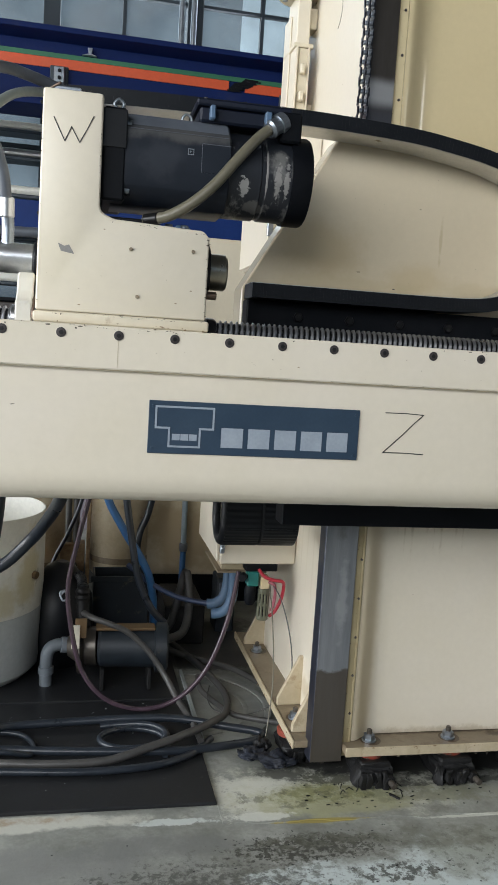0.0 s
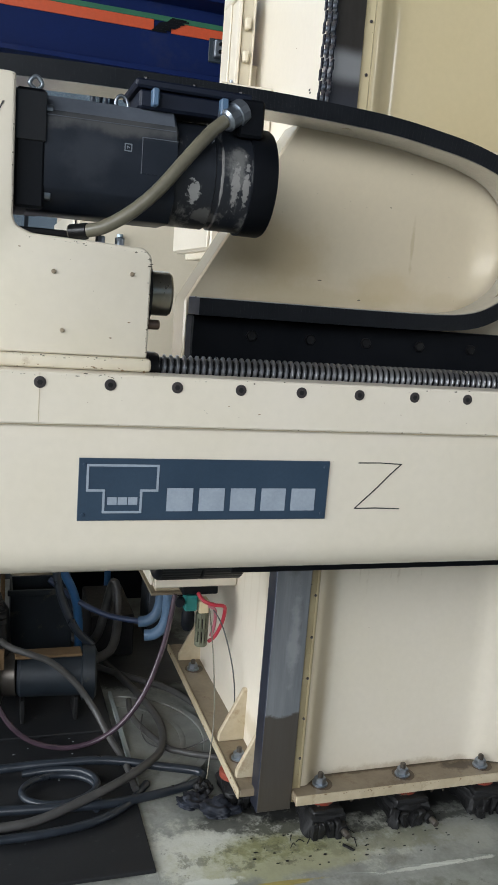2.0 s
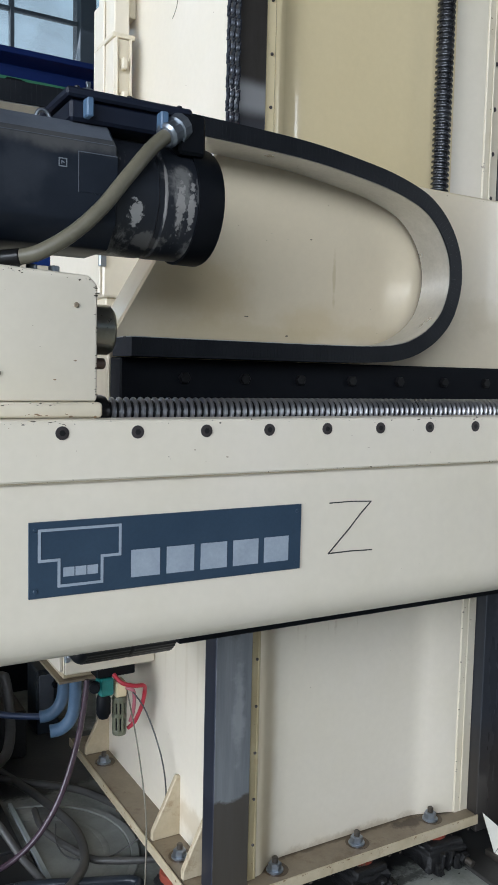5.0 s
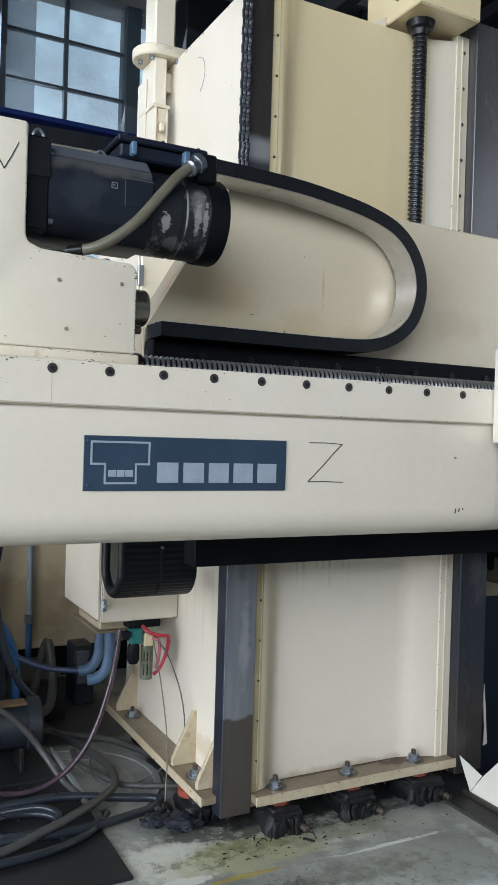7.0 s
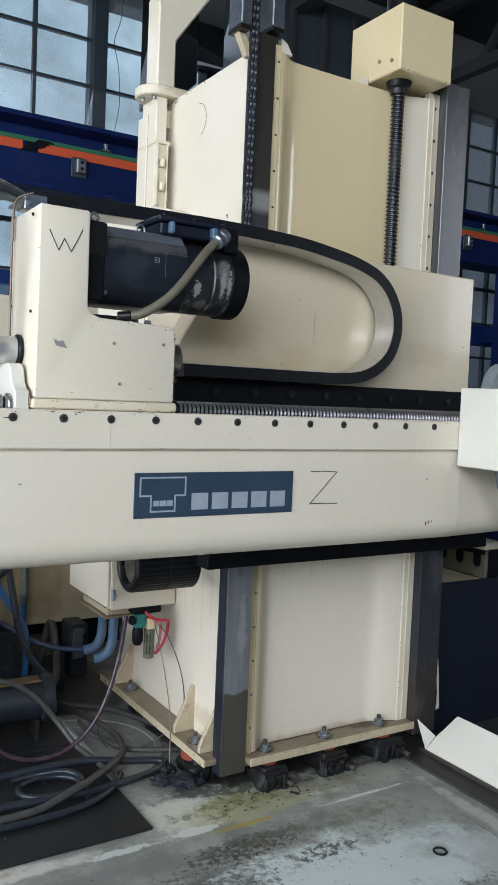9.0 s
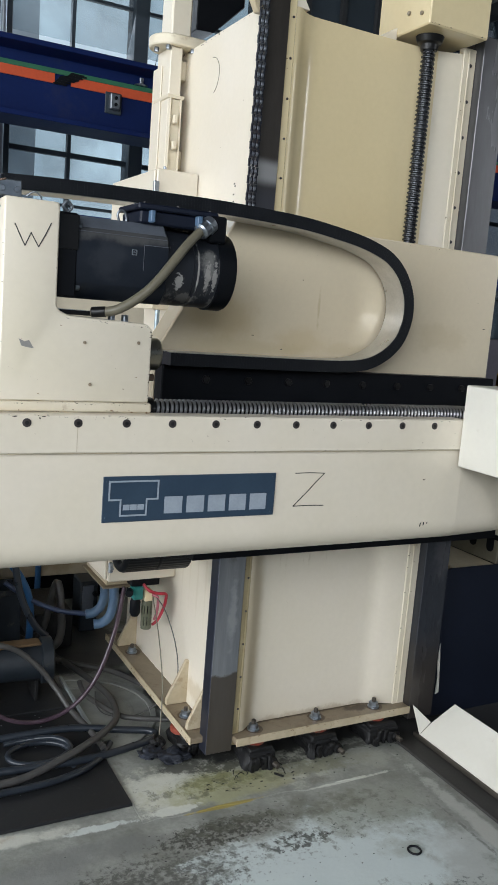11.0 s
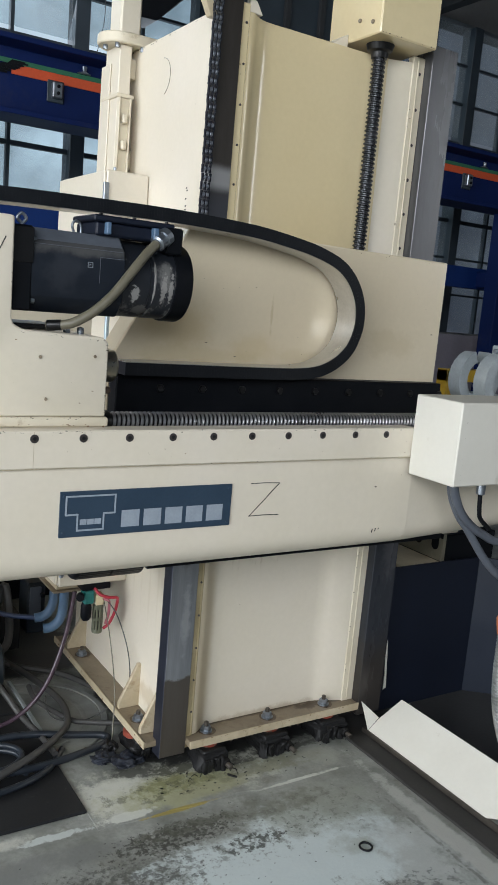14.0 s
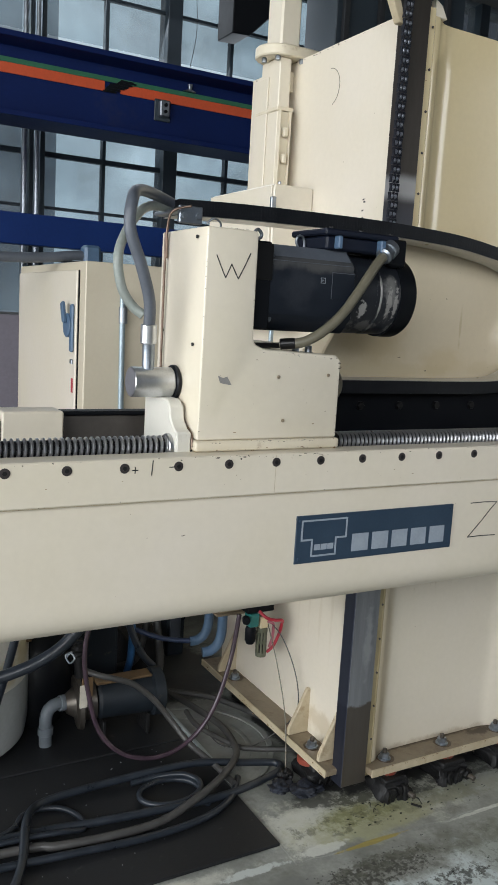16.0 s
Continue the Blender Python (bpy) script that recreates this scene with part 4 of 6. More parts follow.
part("flange", prism(arc(0.452, 1.05, 0.075, 90, 270, 10) + [(0.555, 0.975), (0.58, 1.0), (0.58, 1.125)], "z", 2.1895, 2.222, 0.004), CREAM_WORN, arch)
part("hoop", prism([(0.427, 2.2225), (0.497, 2.2225), (0.497, 2.385), (0.94, 3.01), (1.4, 3.01), (1.4, 3.14), (0.86, 3.14), (0.427, 2.53)], "y", 1.0, 1.09, 0.006), CREAM, arch)
part("band", box(0.423, 0.482, 0.990, 1.13, 2.030, 2.042, 0.002), CREAM_WORN, arch)
part("cover_plate", box(0.440, 0.468, 0.993, 0.9995, 1.80, 2.028, 0.001), CREAM_WORN, arch)
for xa in (0.4305, 0.4665):
    part("channel_rib", box(xa, xa + 0.0045, 0.981, 0.9995, 1.79, 2.0295, 0.001), CREAM_WORN, arch)
for zz in (1.885, 1.965):
    part("latch", box(0.443, 0.457, 0.972, 0.9925, zz - 0.014, zz + 0.014, 0.003), CREAM_WORN, arch)
for dx, dy in ((0.40, 1.05), (0.42, 1.0), (0.50, 0.99)):
    part("bolt", hexbolt(dx, dy, 2.176, 0.008, 0.0134), ZINC, arch)
part("stay", box(0.4715, 0.4995, 1.03, 1.09, 1.82, 1.88, 0.002), CREAM_WORN, arch)
part("stay", box(0.4715, 0.4995, 1.03, 1.09, 2.10, 2.16, 0.002), CREAM_WORN, arch)

for k, (yy, zz) in enumerate(((0.611, 1.735), (0.606, 1.728), (0.612, 1.705), (0.610, 1.685), (0.611, 1.675))):
    part("painted_mark", box(0.4992, 0.4999, yy - 0.004, yy + 0.004, zz - 0.002, zz + 0.002, 0), INK, column, "", 0)
sc_ = [(0.4996, 0.825 + 0.055 * math.cos(radians(a)), 2.072 + 0.055 * math.sin(radians(a))) for a in range(95, 260, 15)]
part("scratch", tube(sc_, 0.0009, 14), TAN_HOSE, column, "curved scratch")

# upper switch box
ub = thing("upper_junction_box", (0.43, 1.08, 1.35), "cream steel junction box on the column side", "junction box")
part("body", box(0.36, 0.4985, 0.87, 1.29, 1.38, 1.789, 0.004), CREAM, ub)
part("lid", box(0.352, 0.36, 0.875, 1.285, 1.385, 1.784, 0.002), CREAM, ub)
for zz in (1.48, 1.72):
    part("hinge", box(0.349, 0.366, 0.862, 0.874, zz - 0.03, zz + 0.03, 0.002), ZINC, ub)
part("screw", cyl((0.395, 0.90, 1.788), (0.395, 0.90, 1.802), 0.005, 8), ZINC, ub)

part("base_lip", box(0.372, 0.495, 0.885, 1.20, 1.360, 1.3798, 0.003), CREAM_WORN, ub)
part("link_conduit", cyl((0.40, 0.905, 0.9505), (0.40, 0.905, 1.3598), 0.0075, 16), PIPE_ZINC, ub, "thin galvanised conduit between the boxes")

# lower switch box with conduits
lb = thing("lower_junction_box", (0.38, 1.03, 0.475), "cream steel junction box low on the column side", "junction box")
part("body", box(0.265, 0.4985, 0.85, 1.225, 0.475, 0.95, 0.004), CREAM, lb)
part("door", box(0.255, 0.264, 0.862, 1.222, 0.482, 0.94, 0.002), CREAM, lb)
part("latch", box(0.262, 0.276, 0.838, 0.8495, 0.510, 0.545, 0.003), ZINC, lb, "small zinc latch")
part("latch_knob", cyl((0.269, 0.838, 0.528), (0.269, 0.826, 0.528), 0.006, 14), ZINC, lb)
part("door_gap", box(0.2642, 0.2648, 0.8485, 0.8499, 0.482, 0.94, 0), STAIN_BROWN, lb, "dark line along the door edge", 0)
part("gland_box", box(0.285, 0.42, 0.93, 1.16, 0.436, 0.4675, 0.003), GUSSET, lb, "grimy cream gland box")
part("gland_flange", box(0.268, 0.428, 0.915, 1.17, 0.4678, 0.4746, 0.001), CREAM_DIRTY, lb, "oily flange plate")
part("gland_flange", box(0.272, 0.428, 0.918, 1.17, 0.4285, 0.4357, 0.001), CREAM_DIRTY, lb, "oily flange plate")
for py in (1.02, 1.12):
    part("gland_nut", cyl((0.346, py, 0.414), (0.346, py, 0.4284), 0.0235, 18, 0.002), PALE_CAST, lb, "pale conduit nut")
for k, py in enumerate((1.02, 1.12)):
    part("conduit_elbow", tube([(0.346, py, 0.43), (0.346, py, 0.365), (0.343, py, 0.318), (0.331, py + 0.002, 0.285), (0.308, py + 0.006, 0.266), (0.282, py + 0.012, 0.262)], 0.0168, 14), BLUE_PIPE, lb, "grey-blue plastic conduit elbow")

# hanging track loop under the beam
loop = thing("hanging_cable_loop", (0.32, 0.62, 0.62), "black ribbed cable track hanging in a loop", "cable track")


def band(line, y0, y1, axis="y"):
    """A strip of rectangular section: line gives (a, z, inner a, inner z) along its run."""
    t = bmesh.new()
    rows = []
    for a, z, ai, zi in line:
        p = [(a, y0, z), (a, y1, z), (ai, y1, zi), (ai, y0, zi)]
        if axis == "x":
            p = [(q[1], q[0], q[2]) for q in p]
        rows.append([t.verts.new(q) for q in p])
    for r, s in zip(rows, rows[1:]):
        for k in range(4):
            t.faces.new((r[k], r[(k + 1) % 4], s[(k + 1) % 4], s[k]))
    t.faces.new(rows[0])
    t.faces.new(rows[-1][::-1])
    bmesh.ops.recalc_face_normals(t, faces=t.faces[:])
    return t


def run_of(pts, inset0, inset1, notch=0.0, step=0.004, cycle=4):
    """Outer and inner lines of a run through pts (a, z), offset to its right-hand side; notch: ribs in the outer line."""
    line = [(p.x, p.z) for p in spline([(a, 0, z) for a, z in pts], 10)]
    fine = [line[0]]
    for (a, z), (b, w) in zip(line, line[1:]):
        n = max(1, round(math.hypot(b - a, w - z) / step))
        fine += [(a + (b - a) * (k + 1) / n, z + (w - z) * (k + 1) / n) for k in range(n)]
    out = []
    for i, (a, z) in enumerate(fine):
        b, w = fine[min(i + 1, len(fine) - 1)]
        c, v = fine[max(i - 1, 0)]
        d = math.hypot(b - c, w - v)
        nx, nz = (w - v) / d, -(b - c) / d
        o = inset0 + (notch if notch and i % cycle < cycle // 2 else 0)
        out.append((a + nx * o, z + nz * o, a + nx * inset1, z + nz * inset1))
    return out


upts = [(0.52, 0.95), (0.52, 0.80)] + [(0.60 + 0.08 * math.cos(radians(a)), 0.678 + 0.08 * math.sin(radians(a))) for a in range(180, 361, 20)] + [(0.68, 0.80), (0.68, 0.95)]
rim = [(0.534, 0.95), (0.534, 0.80)] + [(0.60 + 0.066 * math.cos(radians(a)), 0.678 + 0.066 * math.sin(radians(a))) for a in range(180, 361, 20)] + [(0.666, 0.80), (0.666, 0.95)]
for xa, xb in ((0.215, 0.308), (0.316, 0.41)):
    tr = part("track", band(run_of(upts[::-1], 0.0, 0.024, 0.0012), xa, xb, "x"), RUBBER, loop)
    part("liner", band(run_of(upts[::-1], 0.0242, 0.026), xa + 0.004, xb - 0.004, "x"), TRACK_IN, loop, "grey smooth inside")
    part("rolled_edge", tube([(xa + 0.001, a, z) for a, z in rim], 0.0135, 14, 4), RUBBER, tr)
part("mounting_plate", box(0.24, 0.40, 0.3004, 0.70, 0.944, 0.9495, 0.001), ZINC, loop, "zinc mounting plate behind the beam")
for z in (0.775, 0.735):
    part("clip_screw", cyl((0.312, 0.519, z), (0.312, 0.510, z), 0.004, 14, 0.001), ZINC, loop, "zinc screw")

# ---- vertical screw, its gear box, chain ----
lift = thing("lift_screw", (1.03, 0.464, 1.45), "greasy vertical ball screw in front of the column", "ball screw")
part("thread", screw_thread((1.03, 0.464, 1.45), (1.03, 0.464, 2.20), 0.021, 0.005, 0.0125, 18, 10), LIFT_STEEL, lift, "dark oiled thread")
part("collar", lathe((1.03, 0.464, 2.172), (1.03, 0.464, 2.2095), [(0, 0.024), (0.4, 0.027), (0.55, 0.036), (1, 0.042)], 24), BLACK_OIL, lift)
gb = thing("screw_drive_box", (1.06, 0.48, 2.21), "cream sheet metal drive box on the column top", "drive box")
part("cover", box(0.953, 1.172, 0.374, 0.62, 2.21, 2.41, 0.004), YELLOW_CREAM, gb)
part("bracket", prism([(0.885, 2.191), (0.9525, 2.191), (0.9525, 2.235)], "y", 0.52, 0.60, 0.002), CREAM, gb)
for (sy, sz) in ((0.41, 2.245), (0.47, 2.26)):
    part("screw", cyl((0.953, sy, sz), (0.947, sy, sz), 0.006, 8, 0.001), CREAM_DIRTY, gb)
part("motor_stub", cyl((1.06, 0.5, 2.41), (1.06, 0.5, 2.62), 0.05, 24), BLACK, gb, "black motor above the box")

chain = thing("lift_chain", (0.47, 0.44, 1.3), "black duplex roller chain hanging down the column edge", "chain")
random.seed(5)
link, roller = bmesh.new(), bmesh.new()
for dx in (-0.0115, 0.0, 0.0115):
    prism([(-0.006, -0.0085), (-0.0045, -0.0105), (0.0045, -0.0105), (0.006, -0.0085), (0.0035, 0.0), (0.006, 0.0085), (0.0045, 0.0105), (-0.0045, 0.0105), (-0.006, 0.0085), (-0.0035, 0.0)], "x", dx - 0.0012, dx + 0.0012, 0, link)
for dx in (-0.0058, 0.0058):
    cyl((dx - 0.0034, -0.001, 0), (dx + 0.0034, -0.001, 0), 0.0054, 14, 0.0006, roller)
cyl((-0.0135, 0, 0), (0.0135, 0, 0), 0.0032, 14, 0, link)
link_me, roller_me = mesh_of("link", link, CHAIN, 30), mesh_of("roller", roller, ROLLER, 30)
for k in range(55):
    o = new("link", link_me)
    o.parent = chain
    o.matrix_parent_inverse = chain.matrix_basis.inverted()
    o.matrix_basis = pose(0.4695 + (0.0010 if k % 2 else -0.0010), 0.441, 1.28 + k * 0.0222)
    r_ = new("roller", roller_me)
    r_.parent = o
head = thing("chain_head", (0.49, 0.47, 2.226), "steel chain sheave block on the column top", "chain sheave")
part("sheave", lathe((0.448, 0.50, 2.45), (0.492, 0.50, 2.45), [(0, 0.05), (0.2, 0.062), (0.5, 0.05), (0.8, 0.062), (1, 0.05)], 28), BLACK_OIL, head)
for xa, xb, zb in ((0.417, 0.451, 2.222), (0.519, 0.560, 2.24)):
    part("cheek", box(xa, xb, 0.425, 0.50, zb, 2.52, 0.003), STUD, head, "dull steel cheek block")
    part("cheek_foot", box(xa - 0.001, xb + 0.001, 0.428, 0.50, zb - 0.012, zb - 0.0003, 0.002), BLACK_OIL, head)
part("axle", cyl((0.4515, 0.50, 2.45), (0.5185, 0.50, 2.45), 0.012, 14), STEEL_OILY, head)
part("bracket", prism([(0.424, 2.2095), (0.452, 2.2095), (0.478, 2.150), (0.456, 2.150)], "y", 0.455, 0.48, 0.002), GUSSET, head, "grimy cream slanted bracket")
part("corner_lug", box(0.5003, 0.5765, 0.502, 0.545, 2.1903, 2.212, 0.003), COLUMN_PAINT, column)

# ---- saddle ----
saddle = thing("machine_saddle", (0.8, 0.4, 1.1), "cream machine saddle plate carrying the cross beam", "machine saddle")
part("plate", prism([(0.185, 1.10), (0.185, 1.255), (0.393, 1.612), (1.303, 1.604), (1.303, 1.10)], "y", 0.351, 0.4445, 0.004), SADDLE, saddle)
bar = part("guide_bar", box(0.19, 1.287, 0.30, 0.3505, 1.09, 1.229, 0.003), BLACK, saddle, "black painted guide bar")
for k in range(9):
    part("bolt", lathe((0.308 + 0.1212 * k, 0.30, 1.196), (0.308 + 0.1212 * k, 0.291, 1.196), [(0, 0.011), (0.7, 0.011), (1, 0.009)], 6), BLACK_OIL, bar)

# ---- cross beam ----
beam = thing("machine_beam", (0.3, 0.15, 0.81), "long cream machine cross beam with rounded lower edge", "machine beam")
sec = [(0.012, 1.10), (0.30, 1.10), (0.30, 0.815), (0.075, 0.812)] + [(0.077 + 0.065 * math.cos(radians(a)), 0.877 + 0.065 * math.sin(radians(a))) for a in range(265, 179, -12)] 
part("body", prism(sec, "x", -1.7, 0.93, 0), BEAM_PAINT, beam, "", 35)
tail = bmesh.new()
t2 = [[tail.verts.new((x, y + off * (1.0 if y < 0.2 else 0.0), z)) for y, z in sec] for x, off in ((0.9302, 0.0), (1.9, 0.10))]
for k in range(len(sec)):
    tail.faces.new((t2[0][k], t2[1][k], t2[1][(k + 1) % len(sec)], t2[0][(k + 1) % len(sec)]))
tail.faces.new(t2[0][::-1])
tail.faces.new(t2[1])
bmesh.ops.recalc_face_normals(tail, faces=tail.faces[:])
part("tapered_end", tail, BEAM_PAINT, beam, "", 35)
s = part("rail_strip", box(-1.7, 0.921, 0.0, 0.055, 1.064, 1.142, 0.0025), CREAM, beam, "cream rail strip with socket screws")
for k in range(-16, 10):
    bx = 0.1016 * k
    if -1.69 < bx < 0.917:
        part("socket_screw", lathe((bx, 0.002, 1.126), (bx, -0.0014, 1.126), [(0, 0.0088), (0.95, 0.0088), (1, 0.0080)], 16), SOCKET_HEAD, s)
        part("socket", cyl((bx, -0.0012, 1.126), (bx, -0.0018, 1.126), 0.0042, 6, 0), GREASE, s)
part("joint_line", box(-0.1024, -0.1017, -0.0004, 0.001, 1.067, 1.140, 0), GUSSET, s, "faint brown joint line", 0)
# soft shadow below the proud strip, put in as a thin brown line
part("seam", box(-1.7, 0.92, 0.0045, 0.0119, 1.0622, 1.0638, 0), GUSSET, beam, "brown line painting the shadow under the strip", 0)
part("rear_guide", box(0.30, 1.36, 0.285, 0.349, 0.721, 0.8115, 0.002), BLACK, beam, "black guide under the beam")
part("trough", box(-1.7, 0.93, 0.0555, 0.30, 1.1005, 1.106, 0), BLACK_OIL, beam, "oily dark trough under the screw", 0)

# name plate: plain shapes only
plate = part("name_plate", box(-0.040, 0.370, 0.0085, 0.0118, 0.914, 1.0125, 0.0006), PLATE, beam, "navy plate with silver lettering blocks")


def ribbon(pts, w, y, bm=None, thick=0.0006):
    """A flat drawn line through (x, z) points on a face that looks to -y."""
    t = bm or bmesh.new()
    for i, ((a, b), (c, d)) in enumerate(zip(pts, pts[1:])):
        n = math.hypot(c - a, d - b)
        ux, uz = (c - a) / n, (d - b) / n
        ex, ez = ux * w * 0.4, uz * w * 0.4
        px, pz = -uz * w / 2, ux * w / 2
        q = [(a - ex + px, b - ez + pz), (a - ex - px, b - ez - pz), (c + ex - px, d + ez - pz), (c + ex + px, d + ez + pz)]
        prism(q, "y", y - thick - 0.00006 * i, y, 0, t)
    return t


def uv(u, v):
    return (-0.040 + 0.410 * u, 1.0125 - 0.0985 * v)


part("emblem_outline", ribbon([uv(0.033, 0.11), uv(0.297, 0.11), uv(0.297, 0.51), uv(0.236, 0.51), uv(0.236, 0.86), uv(0.095, 0.86), uv(0.095, 0.51), uv(0.033, 0.51), uv(0.033, 0.11)], 0.0036, 0.0085), PLATE_INK, plate, "silver outline emblem", 0)
for u in (0.121, 0.160, 0.199):
    part("small_bar", ribbon([uv(u, 0.68), uv(u + 0.012, 0.68)], 0.012, 0.0085), PLATE_INK, plate, "", 0)
for u in (0.325, 0.452, 0.579, 0.706, 0.833):
    (xa, zt), (xb, zb) = uv(u + 0.006, 0.45), uv(u + 0.118, 0.87)
    bm = box(xa + 0.002, xb - 0.002, 0.0079, 0.00849, zb + 0.002, zt - 0.002, 0)
    part("emblem_block", bm, PLATE_INK, plate, "plain silver block", 0)
for u, v in ((0.02, 0.1), (0.02, 0.9), (0.98, 0.1), (0.98, 0.9)):
    a, b = uv(u, v)
    part("rivet", cyl((a, 0.009, b), (a, 0.0068, b), 0.0028, 10, 0.0005), PLATE, plate)
part("drawn_letter", ribbon([(0.424, 1.010), (0.464, 1.0105), (0.504, 1.0085), (0.484, 0.990), (0.464, 0.969), (0.424, 0.931), (0.464, 0.9315), (0.508, 0.930)], 0.0018, 0.012), INK, beam, "hand-drawn letter Z in black marker", 0)
for pts in ([(-0.392, 1.122), (-0.382, 1.122)], [(-0.387, 1.127), (-0.387, 1.117)], [(-0.354, 1.138), (-0.356, 1.112)], [(-0.322, 1.125), (-0.313, 1.125)]):
    part("drawn_mark", ribbon(pts, 0.0018, 0.0), INK, beam, "black marker stroke", 0)
random.seed(9)
for k in range(7):
    a, b = 0.812 + 0.011 * k, 0.862 + 0.005 * k + random.uniform(-0.003, 0.003)
    part("scuff", ribbon([(a, b), (a + 0.002, b + random.uniform(0.005, 0.015))], 0.0028, 0.013), INK, beam, "", 0)

# beam end cover and its leads
cover = thing("end_cover", (1.3, -0.03, 1.02), "cream sheet metal end cover on the beam", "machine cover")
part("shell", box(0.901, 1.9, -0.165, -0.0022, 1.021, 1.233, 0.003), WHITE_SHEET, cover)
part("cable", tube([(0.985, -0.09, 1.022), (0.992, -0.09, 0.985), (1.021, -0.09, 0.934), (1.063, -0.09, 0.895), (1.117, -0.09, 0.864), (1.20, -0.09, 0.835), (1.45, -0.09, 0.82)], 0.012, 10), SLATE_HOSE, cover, "slate grey cable")
part("cable", tube([(0.993, -0.07, 1.022), (1.005, -0.07, 0.97), (1.035, -0.075, 0.915), (1.065, -0.08, 0.881), (1.14, -0.09, 0.79), (1.21, -0.09, 0.735), (1.33, -0.05, 0.69), (1.55, 0.0, 0.67)], 0.011, 10), SLATE_HOSE, cover, "slate grey cable")
part("gland", cyl((1.055, -0.12, 1.021), (1.055, -0.12, 0.985), 0.012, 12), ZINC, cover, "zinc cable gland")
part("lead", tube([(1.055, -0.12, 0.985), (1.06, -0.12, 0.94), (1.075, -0.115, 0.915), (1.13, -0.10, 0.88)], 0.006, 8), BLACK, cover)
ring = thing("split_clamp", (1.50, 0.3, 1.17), "bright cast split clamp ring behind the end cover", "clamp")
bm = bmesh.new()
for ya in (0.22, 0.33):
    n = 20
    pts = [(math.cos(radians(a)), math.sin(radians(a))) for a in [110 + i * (320 / n) for i in range(n + 1)]]
    poly = [(1.49 + 0.095 * c, 1.245 + 0.095 * s) for c, s in pts] + [(1.49 + 0.058 * c, 1.245 + 0.058 * s) for c, s in pts[::-1]]
    prism(poly, "y", ya, ya + 0.05, 0, bm)
part("ring", bm, PALE_CAST, ring)
part("foot", box(1.45, 1.57, 0.22, 0.38, 1.10, 1.20, 0.003), PALE_CAST, ring)
part("tab", box(1.46, 1.532, 0.215, 0.27, 1.305, 1.362, 0.004), PALE_CAST, ring)
part("bolt", cyl((1.445, 0.245, 1.345), (1.547, 0.245, 1.345), 0.008, 14), ZINC, ring, "zinc clamp bolt")

# ball screw along the beam
bs = thing("beam_ball_screw", (-0.3, 0.085, 1.146), "bright steel ball screw along the beam", "ball screw")
part("thread", screw_thread((-1.7, 0.085, 1.146), (1.02, 0.085, 1.146), 0.0230, 0.0048, 0.0109, 20, 12), SCREW, bs)
part("core", cyl((-1.7, 0.085, 1.146), (1.02, 0.085, 1.146), 0.0187, 20, 0.001), BLACK_OIL, bs, "dark core in the thread roots")
part("nut", lathe((0.0675, 0.085, 1.146), (0.085, 0.085, 1.146), [(0, 0.026), (0.7, 0.026), (1, 0.024)], 24), BLACK_OIL, bs, "black nut")
part("nut", lathe((-0.298, 0.085, 1.146), (-0.2885, 0.085, 1.146), [(0, 0.022), (0.3, 0.0255), (1, 0.026)], 24), BRIGHT, bs, "bright steel nut")
part("wiper_plate", prism([(0.052, 1.1066), (0.215, 1.1066), (0.215, 1.234), (0.110, 1.234), (0.092, 1.222), (0.086, 1.198), (0.070, 1.184), (0.052, 1.178)], "x", -0.288, -0.2575, 0.003), WHITE_SHEET, bs, "bright cream wiper plate")

# ---- drive head with motor ----
headbox = thing("drive_head", (-0.1, 0.15, 1.143), "cream L-shaped drive head on the beam", "drive head")
part("housing", prism([(-0.252, 1.164), (0.060, 1.164), (0.060, 1.318), (0.048, 1.330), (-0.118, 1.337), (-0.139, 1.346), (-0.144, 1.357), (-0.144, 1.549), (-0.148, 1.553), (-0.250, 1.553)], "y", 0.04, 0.25, 0.005, None, 3), CREAM, headbox, "", 20)
part("foot", box(-0.256, 0.067, 0.036, 0.26, 1.1425, 1.1635, 0.006, None, 3), CREAM_WORN, headbox, "", 20)
part("drawn_letter", ribbon([(-0.230, 1.503), (-0.219, 1.481), (-0.210, 1.464), (-0.199, 1.489), (-0.184, 1.464), (-0.172, 1.487), (-0.161, 1.511)], 0.0019, 0.04), INK, headbox, "hand-drawn letter W in black marker", 0)
part("worn_patch", prism([(-0.216, 1.286), (-0.204, 1.281), (-0.196, 1.284), (-0.186, 1.268), (-0.200, 1.270), (-0.210, 1.272)], "y", 0.0392, 0.0399, 0), BARE_GREY, headbox, "grey worn patch in the paint", 0)
for (sx, sy, sz) in ((-0.252, 0.075, 1.535), (-0.252, 0.075, 1.34), (-0.252, 0.22, 1.535), (-0.252, 0.22, 1.36), (-0.252, 0.22, 1.19)):
    part("cover_screw", cyl((sx, sy, sz), (sx - 0.004, sy, sz), 0.0034, 8, 0.001), BLACK_OIL, headbox)
for (sx, sz) in ((-0.085, 1.285), (0.03, 1.29), (-0.07, 1.20)):
    part("screw", cyl((sx, 0.04, sz), (sx, 0.0365, sz), 0.0034, 8, 0.0008), CREAM_DIRTY, headbox)
part("spindle_cap", cyl((-0.345, 0.15, 1.262), (-0.262, 0.15, 1.262), 0.029, 28), ALU, headbox, "bright aluminium cap")
part("seal", cyl((-0.2619, 0.15, 1.262), (-0.2521, 0.15, 1.262), 0.034, 28), RUBBER, headbox, "black seal ring")
part("elbow", tube([(-0.312, 0.145, 1.28), (-0.312, 0.145, 1.32), (-0.314, 0.142, 1.345)], 0.012, 12), ZINC, headbox, "zinc hose fitting")
